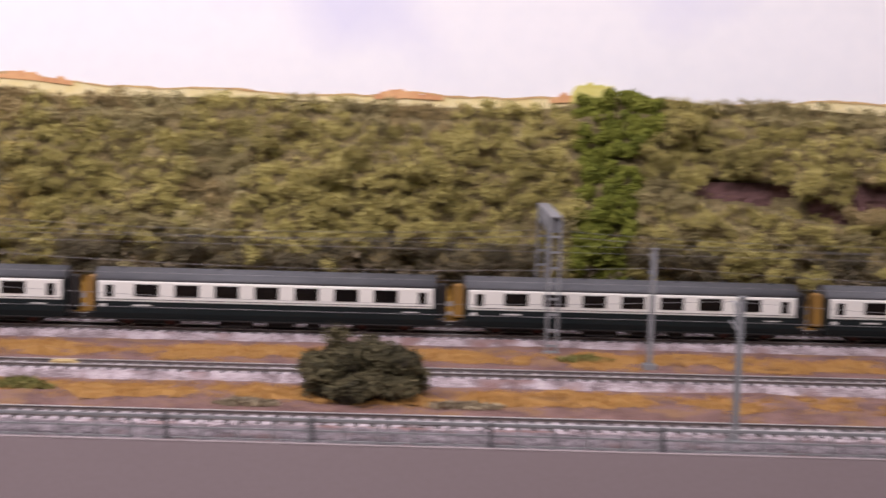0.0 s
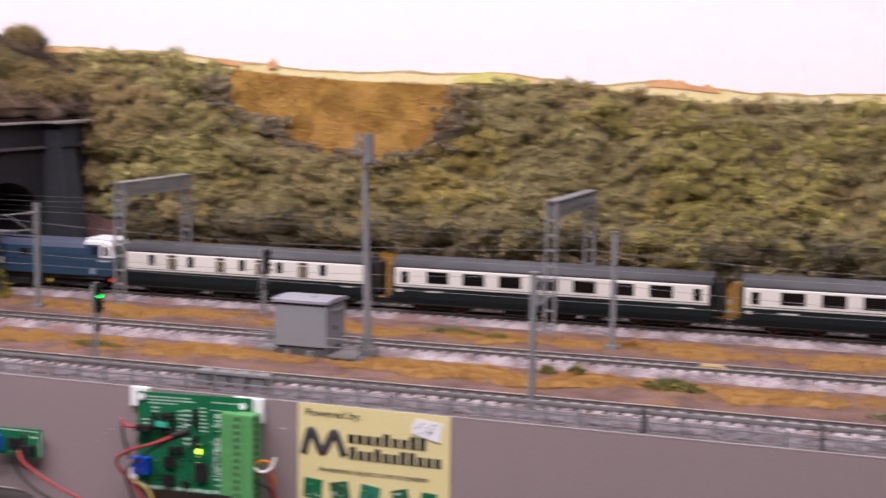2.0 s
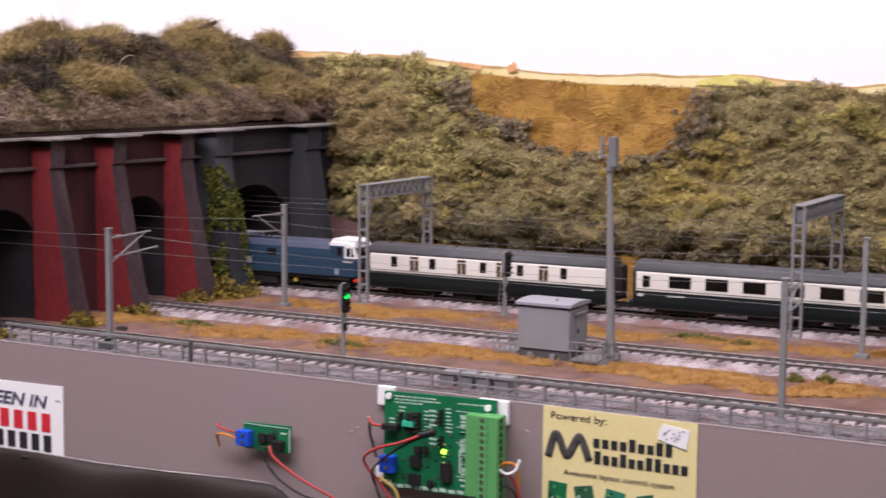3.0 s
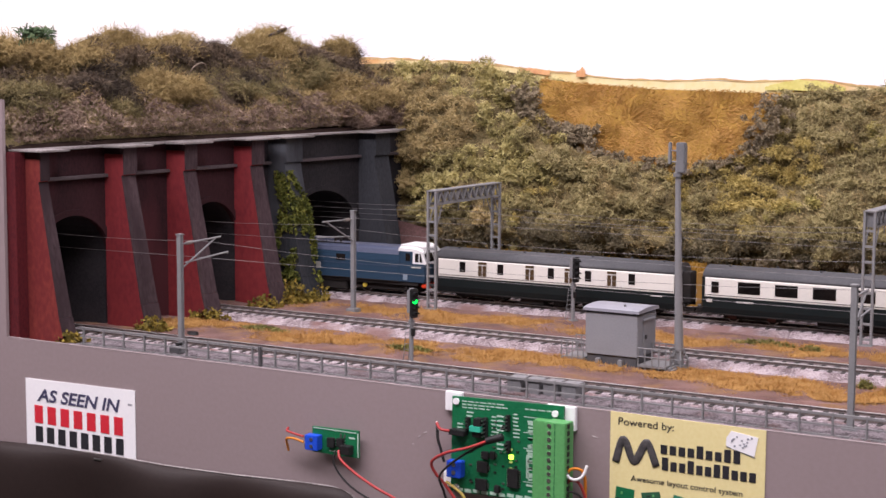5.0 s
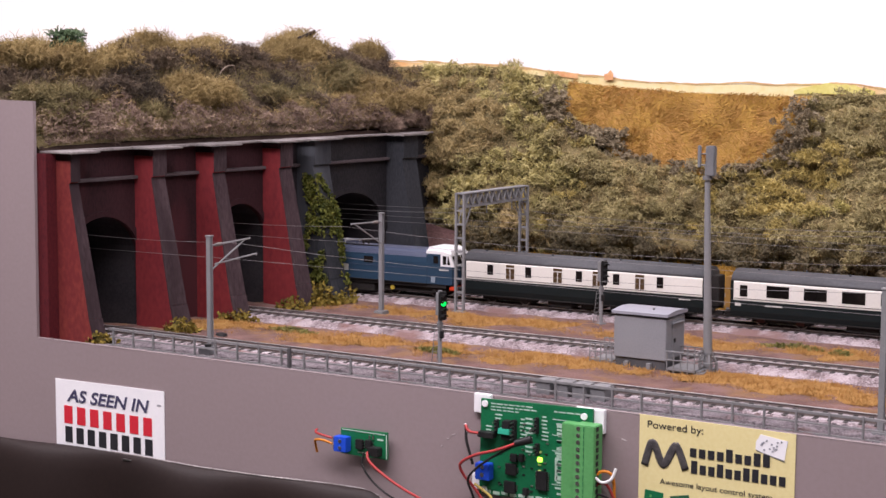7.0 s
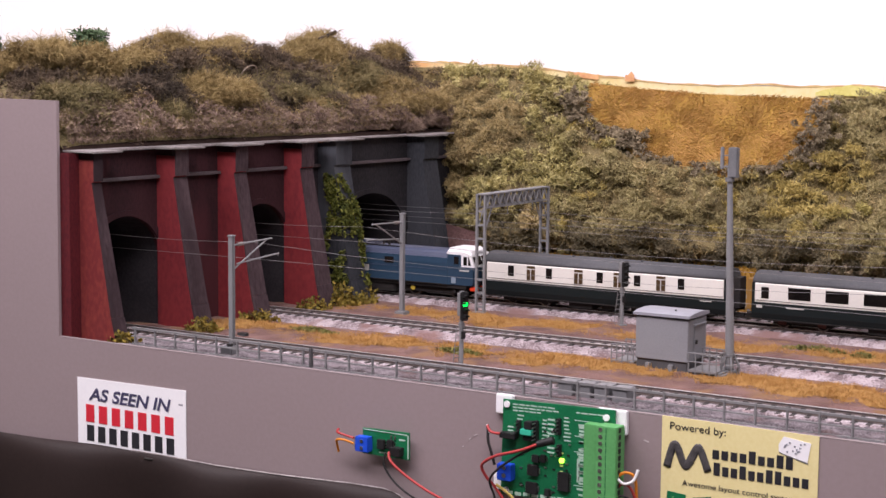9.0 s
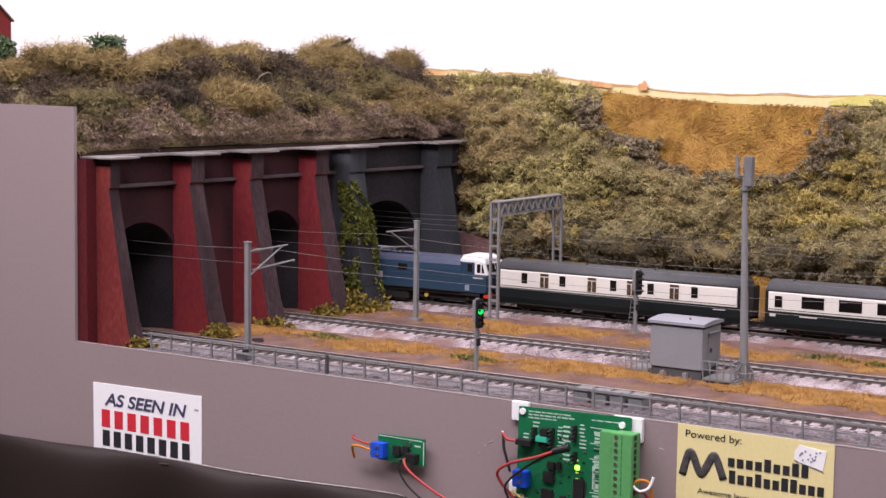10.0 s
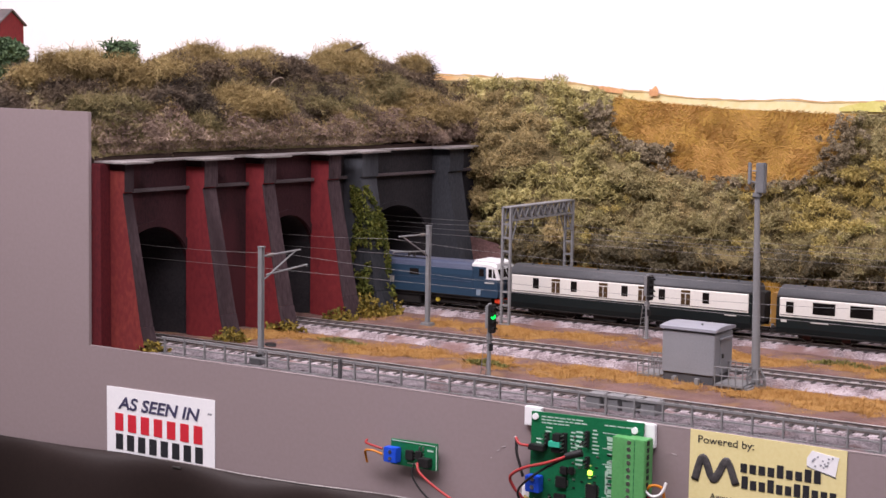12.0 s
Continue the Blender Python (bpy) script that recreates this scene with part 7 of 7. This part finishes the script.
pl = part("plug", rod(bmesh.new(), (0.0400, -0.0100, -0.0200), (0.0300, -0.0125, -0.0235), 0.0026, 0.0022, 8), BLACK, bd, "black cable plug")


def cable(name, pts, r, material, parent, label=""):
    return part(name, tube(bmesh.new(), spline(pts, 8), r, 6), material, parent, label)


cable("red_lead", [(0.0310, -0.0120, -0.0232), (0.0180, -0.0140, -0.0290), (0.0020, -0.0140, -0.0345), (-0.0090, -0.0120, -0.0420), (-0.0080, -0.0090, -0.0500), (-0.0030, -0.0060, -0.0570), (0.0050, -0.0045, -0.0680), (0.0120, -0.0030, -0.0800)], 0.0010, WRED, pc, "red lead")
cable("black_lead", [(0.0310, -0.0120, -0.0242), (0.0160, -0.0120, -0.0330), (0.0030, -0.0125, -0.0430), (-0.0045, -0.0100, -0.0520), (-0.0030, -0.0070, -0.0620), (0.0000, -0.0040, -0.0760)], 0.0008, WBLK, pc, "black lead")
cable("red_lead", [(0.0010, -0.0070, -0.0215), (-0.0050, -0.0080, -0.0210), (-0.0090, -0.0060, -0.0175)], 0.0010, WRED, pc, "red lead")
cable("white_lead", [(-0.0092, -0.0060, -0.0172), (-0.0070, -0.0070, -0.0200), (-0.0060, -0.0075, -0.0215)], 0.0009, WWHT, pc, "white lead")
cable("dark_lead", [(-0.0085, -0.0058, -0.0190), (-0.0070, -0.0080, -0.0270), (-0.0045, -0.0085, -0.0340), (-0.0020, -0.0085, -0.0420)], 0.0010, WBLK, pc, "dark lead")
cable("yellow_lead", [(-0.0030, -0.0040, -0.0560), (0.0040, -0.0050, -0.0590), (0.0095, -0.0040, -0.0640), (0.0120, -0.0030, -0.0740)], 0.0010, WYEL, pc, "yellow lead")
cable("white_lead", [(0.0810, -0.0090, -0.0315), (0.0828, -0.0100, -0.0375), (0.0875, -0.0095, -0.0408), (0.0922, -0.0070, -0.0385), (0.0942, -0.0050, -0.0320)], 0.0010, WWHT, pc, "white lead")
cable("orange_lead", [(0.0815, -0.0090, -0.0400), (0.0850, -0.0080, -0.0350), (0.0905, -0.0060, -0.0350), (0.0925, -0.0040, -0.0410), (0.0925, -0.0030, -0.0560)], 0.0010, WORG, pc, "orange lead")
cable("red_lead", [(0.0812, -0.0090, -0.0460), (0.0850, -0.0080, -0.0420), (0.0900, -0.0060, -0.0440), (0.0935, -0.0035, -0.0560), (0.0940, -0.0030, -0.0720)], 0.0009, WRED, pc, "red lead")
cable("black_lead", [(0.0812, -0.0090, -0.0500), (0.0860, -0.0080, -0.0490), (0.0910, -0.0050, -0.0530), (0.0930, -0.0030, -0.0640)], 0.0008, WBLK, pc, "black lead")

# little circuit board
sb = tagged(empty("small_circuit_board", pose(-0.6312, -0.0045, -0.0302)), "small green circuit board with a blue screw terminal and loose leads", "circuit board")
b2 = flat("board", [(0, 0), (0.0385, 0.0010), (0.0385, -0.0180), (0.0, -0.0180)], 0.0016, PCBG, sb)
TILTB = 0.0
for nm, x, z, w, h, d, m, lb in (("screw_terminal", -0.0020, -0.0050, 0.0105, 0.0105, 0.0065, TERMB, "blue screw terminal"), ("chip", 0.0135, -0.0060, 0.0060, 0.0068, 0.0025, BLACK, ""), ("chip", 0.0215, -0.0055, 0.0052, 0.0060, 0.0025, BLACK, ""), ("plug", 0.0260, -0.0095, 0.0085, 0.0060, 0.0060, BLACK, "black cable plug"), ("board_edge", 0.0376, -0.0006, 0.0008, 0.0170, 0.0003, PCBS, ""), ("board_edge", 0.0006, -0.0004, 0.0365, 0.0006, 0.0003, PCBS, ""), ("resistor", 0.0235, -0.0022, 0.0014, 0.0030, 0.0008, SOLDER, ""), ("resistor", 0.0265, -0.0022, 0.0014, 0.0030, 0.0008, SOLDER, ""), ("legend_bar", 0.0305, -0.0040, 0.0050, 0.0012, 0.00012, PCBS, ""), ("legend_bar", 0.0140, -0.0150, 0.0100, 0.0010, 0.00012, PCBS, "")):
    c = comp(nm, x, z, w, h, d, m, b2, lb, 0 if "bar" in nm else 0.0003)
    if nm == "screw_terminal":
        for k in range(2):
            part("screw", rod(bmesh.new(), (x + 0.0055, -0.0081, z - 0.0028 - k * 0.0048), (x + 0.0055, -0.0086, z - 0.0028 - k * 0.0048), 0.0013, seg=10), SOLDER, c)
            part("wire_entry", box(bmesh.new(), x - 0.0004, x, -0.0078, -0.0045, z - 0.0044 - k * 0.0048, z - 0.0016 - k * 0.0048), BLACK, c)
for k in range(3):
    for x in (0.0124, 0.0195, 0.0206, 0.0267):
        comp("chip_leg", x, -0.0068 - 0.0019 * k, 0.0011, 0.0008, 0.0007, SOLDER, b2, "", 0)
cable("red_lead", [(-0.0030, -0.0080, -0.0065), (-0.0120, -0.0085, -0.0050), (-0.0185, -0.0060, -0.0045), (-0.0195, -0.0030, -0.0030)], 0.0009, WRED, sb, "red lead")
cable("orange_lead", [(-0.0030, -0.0080, -0.0105), (-0.0100, -0.0095, -0.0085), (-0.0170, -0.0085, -0.0095), (-0.0185, -0.0060, -0.0140), (-0.0188, -0.0040, -0.0190)], 0.0009, WORG, sb, "orange lead")
cable("red_lead", [(0.0265, -0.0085, -0.0125), (0.0300, -0.0110, -0.0180), (0.0420, -0.0110, -0.0260), (0.0580, -0.0100, -0.0340), (0.0720, -0.0080, -0.0400), (0.0860, -0.0060, -0.0480), (0.1000, -0.0050, -0.0580), (0.1120, -0.0040, -0.0700)], 0.0010, WRED, sb, "red lead")
cable("black_lead", [(0.0240, -0.0080, -0.0130), (0.0235, -0.0100, -0.0210), (0.0310, -0.0100, -0.0310), (0.0430, -0.0095, -0.0390), (0.0560, -0.0080, -0.0440), (0.0700, -0.0070, -0.0450), (0.0830, -0.0060, -0.0490), (0.0960, -0.0050, -0.0580), (0.1080, -0.0045, -0.0720)], 0.0008, WBLK, sb, "black lead")

# black cloth hung below the fascia
CLOTH = mat("black_drape_cloth", (0.012, 0.0065, 0.0055), (0.018, 0.010, 0.0085), 0.58, 8, 300, 0.08, spots=(7, 0.64, (0.028, 0.018, 0.014)), spec=0.35)
EDGE = mat("cloth_hem", (0.42, 0.39, 0.38), (0.16, 0.14, 0.135), 0.7, 60, 900, 0.2)
TOPD = [(-1.75, -0.088), (-1.03, -0.0815), (-0.951, -0.0797), (-0.884, -0.0772), (-0.823, -0.0760), (-0.763, -0.0766), (-0.706, -0.0752), (-0.641, -0.0722), (-0.612, -0.0718), (-0.602, -0.0735), (-0.598, -0.0790), (-0.590, -0.0840), (-0.50, -0.0880), (-0.2, -0.0950), (0.3, -0.0960), (1.15, -0.0960)]
nx, nz = 420, 40
xs = np.linspace(X0, X1, nx)
top = np.interp(xs, [p[0] for p in TOPD], [p[1] for p in TOPD])
vs, qs = [], []
for i, x in enumerate(xs):
    for j in range(nz):
        t = j / (nz - 1)
        z = top[i] + (-1.04 - top[i]) * t ** 2.4
        y = -0.0030 - 0.0045 * (1 - math.exp(-(top[i] - z) / 0.006)) - 0.018 * t * (1 + math.sin(x * 38 + 1.2 * math.sin(x * 9))) - 0.002 * noise.noise((x * 14, t * 3, 0))
        vs.append((x, y, z))
idx = np.arange(nx * nz).reshape(nx, nz)
qs = np.stack([idx[:-1, :-1], idx[:-1, 1:], idx[1:, 1:], idx[1:, :-1]], -1).reshape(-1, 4).tolist()
dr = soup("drape", vs, qs, CLOTH)
for poly in dr.data.polygons:
    poly.use_smooth = True
tagged(dr, "black cloth drape hanging below the fascia board", "drape")
part("hem", tube(bmesh.new(), [(x, -0.0036, z) for x, z in zip(xs[::2], top[::2]) if x > -0.86], 0.0006, 5), EDGE, dr, "paler hem edge")
part("staple", box(bmesh.new(), -0.834, -0.826, -0.0075, -0.0060, -0.0800, -0.0793), SOLDER, dr)

# ---------------------------------------------------------------- sleepers, one by one
for root, me, a, b in track_jobs:
    x = a + 0.004
    k = 0
    while x < b and k < 262:
        share("sleeper", me, root, pose(x, 0, 0, 0, 0, math.sin(k * 12.9898) * 0.8))
        x += SP
        k += 1
